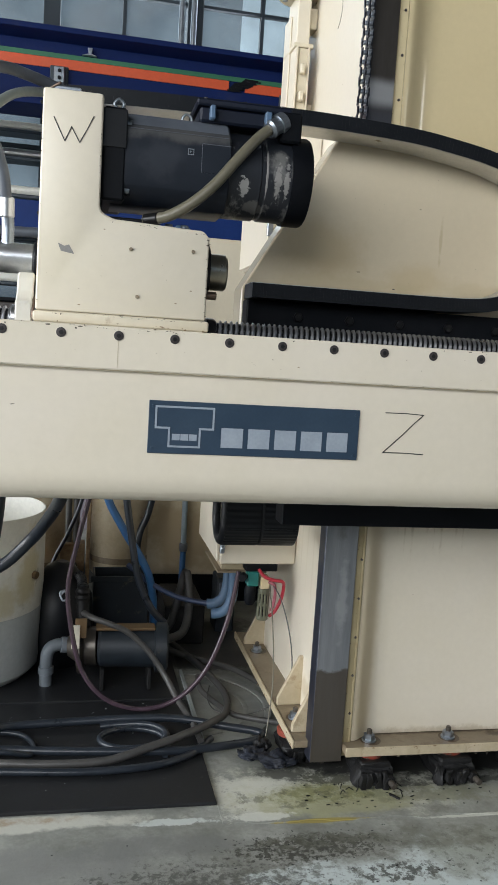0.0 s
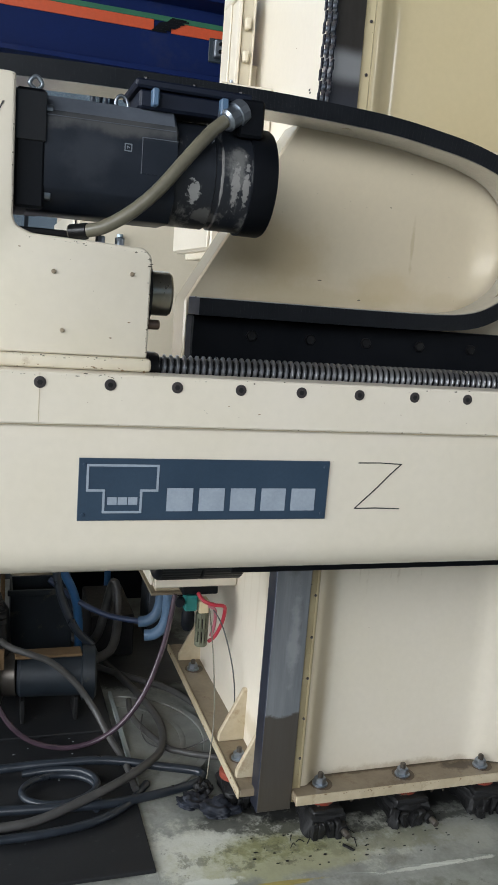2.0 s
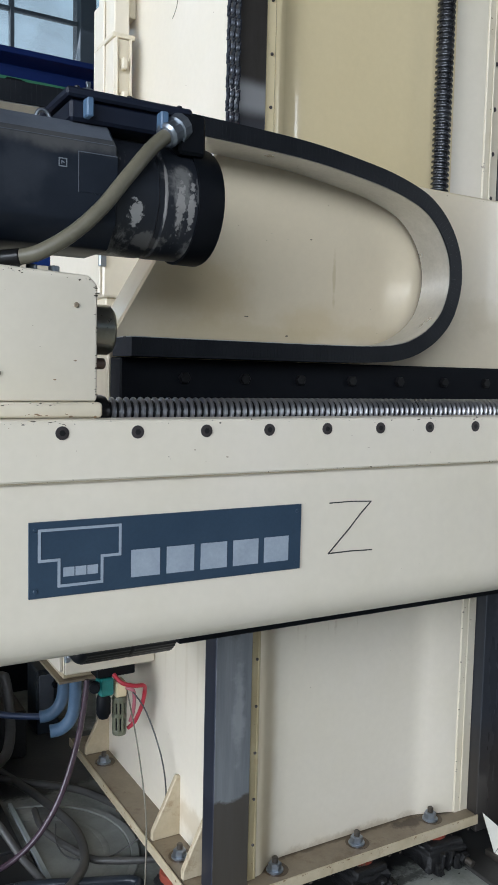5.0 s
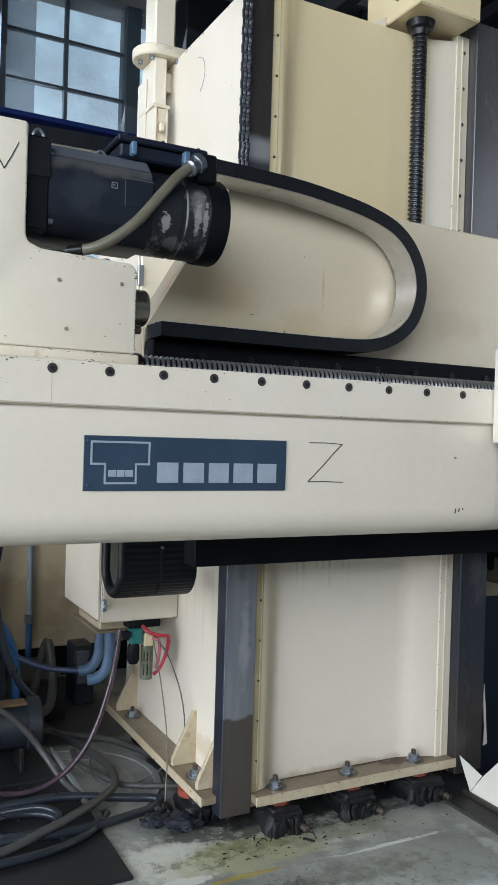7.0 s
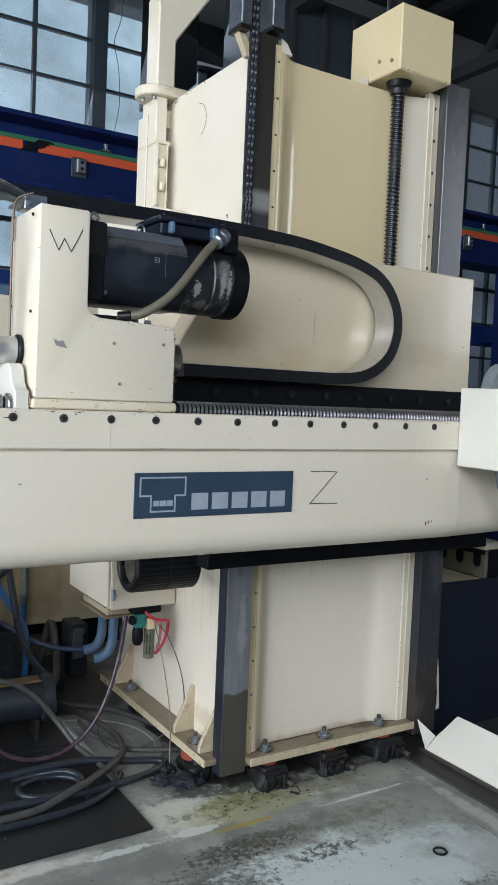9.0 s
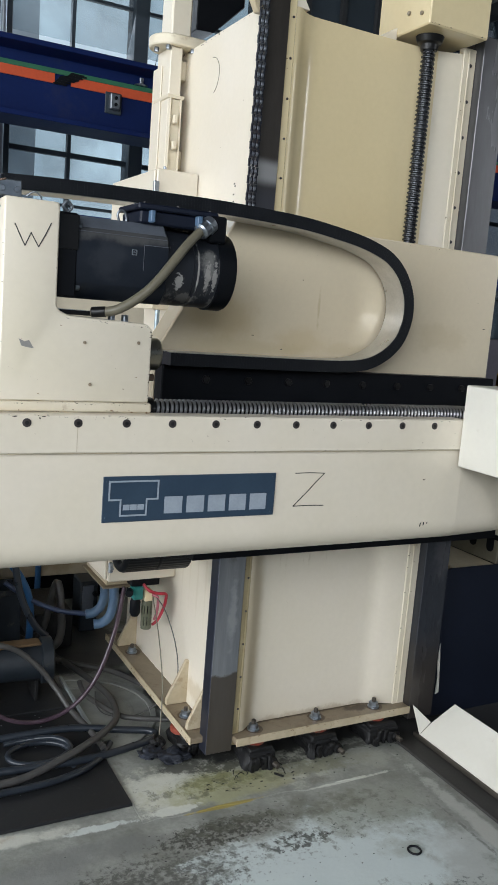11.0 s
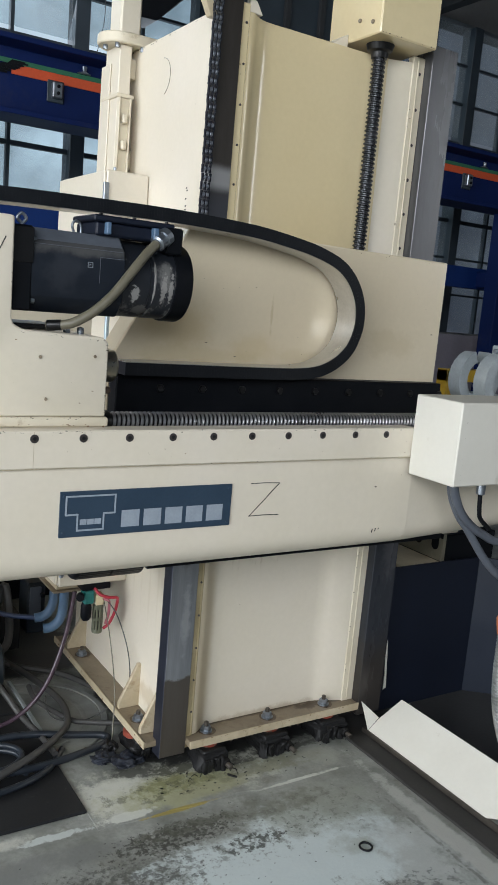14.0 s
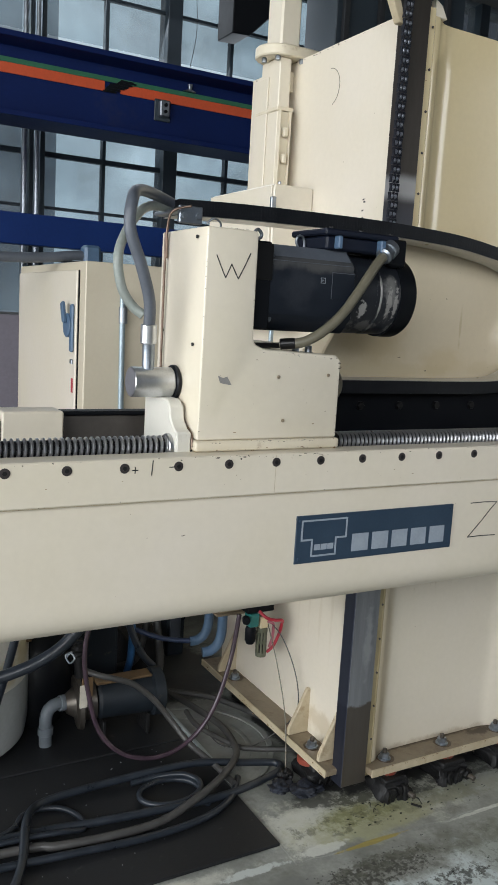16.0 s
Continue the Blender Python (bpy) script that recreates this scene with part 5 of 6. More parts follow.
part("fitting", cyl((-0.315, 0.14, 1.335), (-0.316, 0.138, 1.372), 0.0155, 14), ALU, headbox)
part("nose_seal", lathe((0.060, 0.13, 1.262), (0.070, 0.13, 1.262), [(0, 0.060), (0.6, 0.060), (1, 0.057)], 32), BLACK_OIL, headbox, "oily black seal ring")
part("spindle_nose", lathe((0.0702, 0.13, 1.264), (0.108, 0.13, 1.264), [(0, 0.036), (0.9, 0.036), (1, 0.033), (1, 0.012), (0.8, 0.010)], 28), NOSE, headbox, "warm bright steel spindle nose")
part("grease_fitting", cyl((0.064, 0.085, 1.215), (0.085, 0.085, 1.215), 0.008, 14), COPPER, headbox, "coppery grease fitting")
part("oil_tube", tube([(-0.257, 0.215, 1.55), (-0.257, 0.215, 1.40), (-0.257, 0.213, 1.25), (-0.26, 0.20, 1.21), (-0.262, 0.15, 1.185), (-0.258, 0.10, 1.19), (-0.256, 0.06, 1.175), (-0.257, 0.05, 1.15)], 0.0025, 8), COPPER, headbox, "thin copper oil tube")
part("oil_tube", tube([(-0.256, 0.21, 1.50), (-0.256, 0.21, 1.56), (-0.25, 0.20, 1.59), (-0.225, 0.17, 1.60)], 0.0025, 8), COPPER, headbox, "thin copper oil tube")

motor = thing("servo_motor", (0.05, 0.145, 1.37), "scuffed black servo motor on the drive head", "motor")
h, c = 0.083, 0.032
cy, cz = 0.147, 1.455
octo = [(cy - h, cz - h + c), (cy - h, cz + h - c), (cy - h + c, cz + h), (cy + h - c, cz + h), (cy + h, cz + h - c), (cy + h, cz - h + c), (cy + h - c, cz - h), (cy - h + c, cz - h)]
part("front_flange", box(-0.1435, -0.101, cy - 0.086, cy + 0.086, cz - 0.082, cz + 0.084, 0.004), BLACK, motor)
for sz_ in (cz + 0.060, cz - 0.060):
    part("flange_bolt", cyl((-0.101, cy - 0.070, sz_), (-0.091, cy - 0.070, sz_), 0.0075, 14, 0.001), STUD, motor, "dark zinc flange bolt")
part("mounting_ear", box(-0.1435, -0.1005, cy - 0.0885, cy - 0.0862, cz + 0.012, cz + 0.080, 0.001), BLACK_OIL, motor)
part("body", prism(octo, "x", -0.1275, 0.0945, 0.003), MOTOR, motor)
part("rear_body", lathe((0.095, cy, cz), (0.217, cy, cz), [(0, 0.082), (0.5, 0.082), (0.52, 0.079), (0.58, 0.079), (0.6, 0.082), (1, 0.082)], 40), MOTOR_SCUFF, motor)
part("end_bell", lathe((0.2172, cy, cz), (0.258, cy, cz), [(0, 0.086), (0.9, 0.0865), (1, 0.0845), (1, 0.078), (0.7, 0.076)], 40), BLACK, motor)
jb = part("terminal_box", prism([(0.035, 1.538), (0.205, 1.538), (0.205, 1.566), (0.035, 1.566)], "y", 0.085, 0.205, 0.004), NAVY, motor)
part("lid", box(0.028, 0.212, 0.078, 0.212, 1.5665, 1.579, 0.003), NAVY, jb)
for sx in (0.045, 0.12, 0.195):
    part("screw", cyl((sx, 0.088, 1.579), (sx, 0.088, 1.583), 0.004, 8, 0.001), BLACK_OIL, jb)
part("connector_plate", box(0.19, 0.232, 0.075, 0.19, 1.515, 1.572, 0.004), BLACK, motor)
part("connector", lathe((0.196, 0.085, 1.554), (0.166, 0.07, 1.532), [(0, 0.02), (0.4, 0.02), (0.42, 0.017), (0.9, 0.018), (1, 0.014)], 12), ZINC, motor, "zinc conduit connector")
part("conduit", tube([(0.172, 0.073, 1.537), (0.143, 0.062, 1.512), (0.104, 0.052, 1.466), (0.065, 0.048, 1.418), (0.027, 0.050, 1.382), (-0.011, 0.057, 1.357), (-0.036, 0.068, 1.349), (-0.060, 0.084, 1.346)], 0.0102, 14), TAN_HOSE, motor, "tan flexible conduit")
part("ferrule", cyl((-0.034, 0.0665, 1.3495), (-0.060, 0.084, 1.346), 0.0112, 16, 0.002), BLACK_OIL, motor, "oily dark ferrule")
part("base_plate", box(-0.1385, -0.03, 0.085, 0.235, 1.338, 1.3475, 0.002), BLACK_OIL, motor, "oily black base plate")
part("eyebolt", tube([(-0.115, 0.10, 1.532), (-0.115, 0.10, 1.543), (-0.124, 0.10, 1.553), (-0.115, 0.10, 1.563), (-0.106, 0.10, 1.553), (-0.113, 0.10, 1.544)], 0.0032, 8), STUD, motor, "small lifting eye")
dp = part("data_plate", box(0.040, 0.094, 0.0632, 0.0645, 1.440, 1.492, 0.0003), MOTOR, motor, "dark data plate in a thin pale frame")
fr = ribbon([(0.040, 1.440), (0.040, 1.492), (0.094, 1.492)], 0.0011, 0.0632)
part("frame_line", fr, SLATE_HOSE, dp, "", 0)
tg = part("square_tag", ribbon([(0.014, 1.470), (0.024, 1.470), (0.024, 1.480), (0.014, 1.480), (0.014, 1.470)], 0.0014, 0.0638), GREY_PIPE, motor, "small square grey mark", 0)
part("mark", ribbon([(0.0175, 1.4735), (0.0175, 1.4765), (0.0205, 1.475)], 0.0012, 0.0638), GREY_PIPE, tg, "", 0)
part("shoulder_strip", prism([(cy - h + c - 0.001, cz + h + 0.0003), (cy - h + c + 0.002, cz + h + 0.0006), (cy - h + 0.002, cz + h - c + 0.0014), (cy - h + 0.0005, cz + h - c)], "x", -0.11, 0.09, 0), SLATE_HOSE, motor, "paler strip along the motor shoulder", 0)
for k, bx in enumerate((-0.012, 0.018)):
    cb = part("cap_bolt", cyl((bx, 0.10, 1.326), (bx, 0.10, 1.345), 0.0075, 16, 0.001), ZINC, headbox, "zinc cap bolt")
    part("socket", cyl((bx, 0.10, 1.345), (bx, 0.10, 1.3456), 0.004, 6, 0), BLACK_OIL, cb)
part("lifting_loop", tube([(0.016, 0.16, 1.538), (0.010, 0.16, 1.556), (0.016, 0.16, 1.566), (0.026, 0.16, 1.563), (0.030, 0.16, 1.55), (0.028, 0.16, 1.538)], 0.0028, 14), ZINC, motor, "bent wire loop")
part("bracket_block", box(0.052, 0.062, 0.066, 0.0845, 1.5405, 1.5655, 0.002), BLUE_PIPE, jb, "grey-blue clip")
part("bracket_block", box(0.158, 0.170, 0.066, 0.0845, 1.5405, 1.5655, 0.002), BLUE_PIPE, jb, "grey-blue clip")

# ---- cable carrier over the motor ----
carrier = thing("cable_carrier", (0.3, 0.19, 1.230), "black ribbed cable carrier looping over the saddle", "cable carrier")
top = [(-0.215, 1.622), (-0.06, 1.628), (0.16, 1.631), (0.31, 1.631), (0.46, 1.626), (0.55, 1.620)]
bend = [(0.635, 1.609), (0.721, 1.594), (0.796, 1.571), (0.840, 1.545), (0.872, 1.512), (0.895, 1.472), (0.906, 1.430), (0.905, 1.380), (0.886, 1.325), (0.852, 1.285), (0.809, 1.257), (0.760, 1.240), (0.69, 1.2325)]
low = [(0.55, 1.2305), (0.35, 1.2305), (0.19, 1.2305)]
path_ = top + bend + low
part("track", band(run_of(path_, 0.0, 0.031, 0.0005, 0.0038, 2), 0.25, 0.338), RUBBER, carrier, "", 25)
ribs_bm = bmesh.new()
run = run_of(path_, 0.0002, 0.0302, 0.0, 0.0038)
for (a, z, ai, zi), (b, w, bi, wi) in list(zip(run, run[1:]))[::2]:
    q = [ribs_bm.verts.new(p) for p in ((a, 0.2497, z), (b, 0.2497, w), (bi, 0.2497, wi), (ai, 0.2497, zi), (a, 0.2502, z), (b, 0.2502, w), (bi, 0.2502, wi), (ai, 0.2502, zi))]
    for f in ((0, 1, 2, 3), (0, 4, 5, 1), (1, 5, 6, 2), (2, 6, 7, 3), (3, 7, 4, 0)):
        ribs_bm.faces.new([q[k] for k in f])
bmesh.ops.recalc_face_normals(ribs_bm, faces=ribs_bm.faces[:])
part("side_ribs", ribs_bm, RUBBER, carrier, "", 0)
part("liner", band(run_of(path_, 0.0312, 0.0325), 0.253, 0.335), TRACK_IN, carrier, "grey smooth inside")
br = part("end_bracket", box(-0.236, -0.186, 0.20, 0.212, 1.570, 1.604, 0.002), ZINC, carrier, "zinc end bracket")
part("end_clamp", box(-0.235, -0.187, 0.2125, 0.335, 1.592, 1.6, 0.002), ZINC, carrier)
for sx in (-0.226, -0.196):
    part("bolt", hexbolt(sx, 0.20, 1.585, 0.0065, 0.006, "y"), ZINC, br)
part("cable", tube([(-0.20, 0.295, 1.612), (-0.27, 0.25, 1.624), (-0.33, 0.18, 1.618), (-0.362, 0.125, 1.592), (-0.368, 0.115, 1.54), (-0.342, 0.118, 1.474), (-0.322, 0.125, 1.415), (-0.316, 0.138, 1.36)], 0.0112, 14), SLATE_HOSE, carrier, "slate grey hose")
part("cable", tube([(-0.20, 0.30, 1.604), (-0.27, 0.26, 1.603), (-0.325, 0.205, 1.572), (-0.370, 0.165, 1.505), (-0.366, 0.16, 1.442), (-0.345, 0.155, 1.405), (-0.325, 0.145, 1.388)], 0.0092, 14), PALE_HOSE, carrier, "pale grey-green hose")
part("clip", tube([(-0.15, 0.21, 1.556), (-0.145, 0.20, 1.575), (-0.16, 0.20, 1.585), (-0.175, 0.205, 1.575)], 0.002, 14), ZINC, carrier)

# worn edges and dirt on the paint
rs = [o for o in beam.children if o.name.startswith("rail_strip")] * 2
for s, (xa, xb), sd in zip(rs, ((-1.6, -0.11), (-0.09, 0.91)), (3, 4)):
    chips(s, BARE, sd, 70, lambda u, r, xa=xa, xb=xb: (xa + (xb - xa) * u, 0.0, 1.1395 + r.uniform(-0.003, 0.002)), 0.0022)
    chips(s, CHIP_RUST, sd + 20, 26, lambda u, r, xa=xa, xb=xb: (xa + (xb - xa) * u, 0.0, r.uniform(1.068, 1.135)), 0.0019)
    chips(s, BARE, sd + 30, 40, lambda u, r, xa=xa, xb=xb: (xa + (xb - xa) * u, 0.0, 1.0655 + r.uniform(-0.001, 0.0015)), 0.0016)
chips(rs[1], BARE, 41, 30, lambda u, r: (-0.25 + 0.32 * u, 0.0, 1.140 + r.uniform(-0.005, 0.002)), 0.0036)
chips(beam, CHIP_RUST, 44, 26, lambda u, r: (-0.9 + 1.8 * u, 0.012, r.uniform(0.89, 1.055)), 0.0015)
ft = [o for o in headbox.children if o.name.startswith("foot")][0]
chips(ft, BARE, 51, 46, lambda u, r: (-0.252 + 0.315 * u, 0.036, 1.161 + r.uniform(-0.0025, 0.002)), 0.0024)
chips(ft, CHIP_RUST, 52, 34, lambda u, r: (-0.252 + 0.315 * u, 0.036, 1.1455 + r.uniform(-0.002, 0.003)), 0.0026)
hs = [o for o in headbox.children if o.name.startswith("housing")][0]
chips(hs, BARE, 53, 44, lambda u, r: (0.0575 + r.uniform(-0.002, 0.0015), 0.04, 1.17 + 0.148 * u), 0.0024)
chips(hs, BARE, 54, 34, lambda u, r: (-0.125 + 0.175 * u, 0.04, 1.334 - 0.0085 * u + r.uniform(-0.004, 0.0005)), 0.0022)
chips(hs, BARE, 55, 30, lambda u, r: (-0.146 + r.uniform(-0.001, 0.001), 0.04, 1.37 + 0.18 * u), 0.0016)
chips(hs, BARE, 56, 30, lambda u, r: (-0.2495 + r.uniform(-0.001, 0.001), 0.04, 1.17 + 0.38 * u), 0.0017)
chips(hs, CHIP_RUST, 57, 26, lambda u, r: (-0.24 + 0.28 * u, 0.04, r.uniform(1.175, 1.32)), 0.0020)
chips(hs, BARE, 58, 24, lambda u, r: (-0.25 + 0.095 * u, 0.04, 1.5535 + r.uniform(-0.001, 0.001)), 0.0016)
pl = [o for o in saddle.children if o.name.startswith("plate")][0]
chips(pl, BARE, 61, 30, lambda u, r: (r.uniform(0.25, 1.30), 0.351, r.uniform(1.27, 1.60)), 0.0036)
chips(pl, BARE, 62, 40, lambda u, r: (0.40 + 0.9 * u, 0.351, 1.605 - 0.007 * u + r.uniform(-0.003, 0.001)), 0.0022)
for o, xx in [(o, 0.5505 if o.name.startswith("left") else 1.162) for o in column.children if o.name.startswith(("left_strip", "right_strip"))]:
    chips(o, CHIP_RUST, 71, 90, lambda u, r, xx=xx: (xx + r.uniform(0.002, 0.024), 0.460, 0.08 + 2.1 * u), 0.0024)
    chips(o, BARE, 72, 60, lambda u, r, xx=xx: (xx + 0.002, 0.460, 0.08 + 2.1 * u), 0.0026)
ff = [o for o in column.children if o.name.startswith("front_lip")][0]
chips(ff, CHIP_RUST, 73, 60, lambda u, r: (0.56 + 0.645 * u, 0.4205, 0.0985 + r.uniform(-0.004, 0.002)), 0.004)
chips(ff, BARE, 74, 50, lambda u, r: (0.56 + 0.645 * u, 0.4205, 0.072 + r.uniform(-0.001, 0.004)), 0.004)
fe = [o for o in column.children if o.name.startswith("flange_edge")][0]
chips(fe, CHIP_RUST, 75, 60, lambda u, r: (0.420, 0.48 + 0.82 * u, 0.086 + r.uniform(-0.013, 0.013)), 0.006, "x")
chips(column, CHIP_RUST, 77, 7, lambda u, r: (r.uniform(0.7, 1.03), 0.5004, r.uniform(0.12, 0.95)), 0.0013)
chips(column, CHIP_RUST, 78, 30, lambda u, r: (0.4996, r.uniform(0.52, 1.25), r.uniform(0.26, 2.1)), 0.0028, "x")
chips(column, BARE, 79, 50, lambda u, r: (0.4996, 0.503 + 0.78 * u, 2.187 + r.uniform(-0.003, 0.001)), 0.004, "x")
sh = [o for o in cover.children if o.name.startswith("shell")][0]
chips(sh, BARE, 81, 20, lambda u, r: (0.9245, -0.165, 1.03 + 0.2 * u), 0.0018)
cvr = [o for o in gb.children if o.name.startswith("cover")][0]
chips(cvr, BARE, 82, 30, lambda u, r: (0.957 + 0.21 * u, 0.374, 2.2125 + r.uniform(0, 0.002)), 0.0026)

# ---- behind and under the beam ----
edge = random.Random(4)
front = [(0.205 + 0.88 * k / 44, 0.276 - 0.024 * k / 44 + edge.uniform(-0.004, 0.004) + 0.006 * math.sin(k * 0.7)) for k in range(45)]
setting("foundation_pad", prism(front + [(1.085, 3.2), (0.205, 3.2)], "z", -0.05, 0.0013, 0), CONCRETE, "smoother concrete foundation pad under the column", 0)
setting("trench_cover", box(1.137, 1.215, -3.0, 0.43, -0.02, 0.008, 0.002), COVER_DARK, "dark steel trench cover strip in the floor", 0)
setting("trench_edge", box(1.216, 1.232, -3.0, 0.40, 0.0, 0.02, 0.002), STEEL_OILY, "dark steel edge angle", 0)
floor_mat = thing("floor_mat", (-0.7, 0.65, 0), "black rubber floor mat with swarf specks", "mat", "floor mats")
part("sheet", box(-2.2, 0.203, 0.356, 0.945, 0.0005, 0.010, 0.002), MAT, floor_mat)
back_mat = thing("floor_mat", (-0.7, 1.4, 0), "black rubber floor mat under the pump", "mat", "floor mats")
part("sheet", box(-2.2, 0.190, 0.951, 1.85, 0.0005, 0.012, 0.002), MAT, back_mat)
solid("edge_strip", prism([(0.2045, 1.165), (0.2145, 1.165), (0.2175, 0.66), (0.2045, 0.66)], "z", 0.0103, 0.020, 0.001), PALE_CAST, "thin bright edging strip beside the mat", "edging")
lid = thing("manhole_cover", (0.30, 0.90, 0.003), "round grey floor lid under coiled hoses, its edge beneath the mat", "lid")
for nm, r0, r1, za, zb in (("plate", 0.02, 0.250, 0.003, 0.0070), ("rim", 0.2502, 0.272, 0.003, 0.0100), ("raised_ring", 0.184, 0.199, 0.0071, 0.0092)):
    half = lathe((0.19, 0.90, za), (0.19, 0.90, zb), [(0, r1), (0.7, r1), (1, r1 - 0.002), (1, r0 + 0.002), (0.7, r0), (0, r0)], 64)
    bmesh.ops.delete(half, geom=[f for f in half.faces if len(f.verts) > 4], context="FACES")
    bmesh.ops.bisect_plane(half, geom=half.verts[:] + half.edges[:] + half.faces[:], plane_co=(0.2042, 0, 0), plane_no=(1, 0, 0), clear_inner=True)
    part(nm, half, LID, lid)
setting("kerb", box(-2.5, 3.0, 2.25, 2.4, 0.0, 0.10, 0.005), WALL, "light grey low kerb behind the pump", 0)
setting("partition", box(-5.0, 9.0, 3.36, 3.42, 0.0, 1.32, 0), MAUVE, "mauve painted low partition", 0)

# milky tank
tank = thing("plastic_tank", (-0.545, 1.25, 0.012), "milky white plastic tank half full of grey coolant", "tank")
tz = 0.0125
part("lower_shell", lathe((-0.545, 1.25, tz), (-0.545, 1.25, 0.24), [(0, 0.25), (0.12, 0.278), (0.3, 0.285), (1, 0.286)], 48), PLASTIC_GREY, tank, "grey lower shell filled with coolant")
part("upper_shell", lathe((-0.545, 1.25, 0.2402), (-0.545, 1.25, 0.555), [(0, 0.20), (0.001, 0.286), (0.97, 0.288), (1, 0.2865), (1, 0.283), (0.97, 0.281), (0.02, 0.280)], 48), PLASTIC_WHITE, tank, "cut-open milky upper shell with yellow oil stains")
part("plug", cyl((-0.290, 1.13, 0.36), (-0.274, 1.12, 0.36), 0.012, 12), RUST, tank)

# pump
pump = thing("coolant_pump", (0.0, 1.05, 0.012), "dirty dark grey coolant pump on the mat", "pump")
part("motor_body", lathe((-0.075, 1.08, 0.14), (0.15, 1.06, 0.14), [(0, 0.056), (0.05, 0.065), (0.80, 0.065), (0.82, 0.079), (0.97, 0.079), (1, 0.066)], 32), PUMP, pump)
part("pump_head", lathe((-0.17, 1.09, 0.135), (-0.078, 1.08, 0.14), [(0, 0.03), (0.3, 0.05), (0.35, 0.085), (0.5, 0.088), (0.6, 0.06), (1, 0.062)], 28), STEEL_OILY, pump, "oily steel pump head")
part("cap_strip", box(-0.085, 0.105, 1.035, 1.09, 0.2035, 0.212, 0.003), RUST, pump, "rusty plate on the motor")
part("outlet", cyl((-0.12, 1.085, 0.20), (-0.13, 1.09, 0.30), 0.02, 16), GREASE, pump)
for fx in (-0.06, 0.09):
    part("foot", box(fx - 0.006, fx + 0.006, 1.02, 1.12, 0.0125, 0.083, 0.002), GREASE, pump)
part("inlet_elbow", tube([(-0.165, 1.09, 0.14), (-0.20, 1.085, 0.143), (-0.225, 1.08, 0.132), (-0.236, 1.078, 0.10), (-0.236, 1.078, 0.013)], 0.020, 16), GREY_PIPE, pump, "grey plastic elbow")
part("elbow_collar", cyl((-0.236, 1.078, 0.050), (-0.236, 1.078, 0.075), 0.0245, 18), GREY_PIPE, pump)
part("elbow_collar", cyl((-0.172, 1.09, 0.14), (-0.192, 1.087, 0.142), 0.0255, 18), GREY_PIPE, pump)
part("tag", box(-0.160, -0.135, 0.975, 0.977, 0.17, 0.245, 0.001), PAPER, pump, "paper tag")
part("tag_back", box(-0.15, -0.115, 0.985, 0.99, 0.20, 0.262, 0.001), RUST, pump)
part("valve", lathe((-0.13, 1.09, 0.29), (-0.13, 1.09, 0.335), [(0, 0.019), (0.2, 0.024), (0.4, 0.019), (0.6, 0.024), (0.8, 0.019), (1, 0.02)], 18), GREASE, pump)
wire = bmesh.new()
tube([(-0.20, 1.0, 0.33), (-0.185, 1.0, 0.345), (-0.175, 0.99, 0.33), (-0.19, 0.99, 0.318), (-0.2, 1.0, 0.34), (-0.18, 1.0, 0.35)], 0.003, 8, bm=wire)
part("wire_tie", wire, ZINC, pump)
solid("black_bag", lathe((-0.22, 1.30, 0.012), (-0.20, 1.30, 0.36), [(0, 0.10), (0.3, 0.13), (0.7, 0.11), (0.95, 0.05), (1, 0.02)], 20), RUBBER, "black plastic bag slumped beside the tank", "bag")
bin_ = thing("grey_bin", (0.0, 1.45, 0.012), "small dark grey open bin behind the pump", "bin")
bm = bmesh.new()
for a in (0, 1):
    box(-0.09 + a * 0.19, -0.083 + a * 0.19, 1.38, 1.52, 0.02, 0.28, 0.001, bm)
    box(-0.083, 0.10, 1.38 + a * 0.133, 1.387 + a * 0.133, 0.02, 0.28, 0.001, bm)
box(-0.083, 0.10, 1.387, 1.513, 0.0125, 0.02, 0, bm)
part("shell", bm, PUMP, bin_)
part("rim", box(-0.10, 0.117, 1.37, 1.378, 0.265, 0.285, 0.002), PUMP, bin_)

# cream vessels, cabinet
for nm, cx, cyy, r, z1 in (("cream_vessel", -0.36, 2.0, 0.21, 0.84), ("cream_vessel", 0.03, 2.0, 0.125, 0.86)):
    v = thing(nm, (cx, cyy, 0), "grimy cream steel vessel on short legs", "vessel", "cream vessels")
    part("shell", lathe((cx, cyy, 0.12), (cx, cyy, z1), [(0, r - 0.02), (0.03, r), (0.95, r), (1, r - 0.03)], 40), GUSSET, v)
    part("band", lathe((cx, cyy, 0.19), (cx, cyy, 0.215), [(0, r + 0.003), (1, r + 0.003)], 40), CREAM_DIRTY, v)
    for a in (200, 320, 80):
        q = (cx + math.cos(radians(a)) * (r - 0.05), cyy + math.sin(radians(a)) * (r - 0.05))
        part("leg", box(q[0] - 0.025, q[0] + 0.025, q[1] - 0.025, q[1] + 0.025, 0.0, 0.13, 0.003), STEEL_OILY, v)
stand = thing("pipe_stand", (-0.17, 1.72, 0.012), "oily cream bracket stand with upright pipes", "stand")
part("block", box(-0.215, -0.12, 1.70, 1.78, 0.20, 0.32, 0.004), CHIP_RUST, stand, "rusty ochre block")
part("upright", box(-0.115, -0.10, 1.70, 1.76, 0.0125, 0.9, 0.002), CHIP_RUST, stand)
part("base", box(-0.2, -0.135, 1.71, 1.77, 0.0125, 0.1995, 0.003), STEEL_OILY, stand)
for k, px in enumerate((-0.185, -0.155)):
    part("pipe", cyl((px, 1.74, 0.32), (px - 0.01, 1.74, 0.92), 0.013, 14), GREY_HOSE, stand)
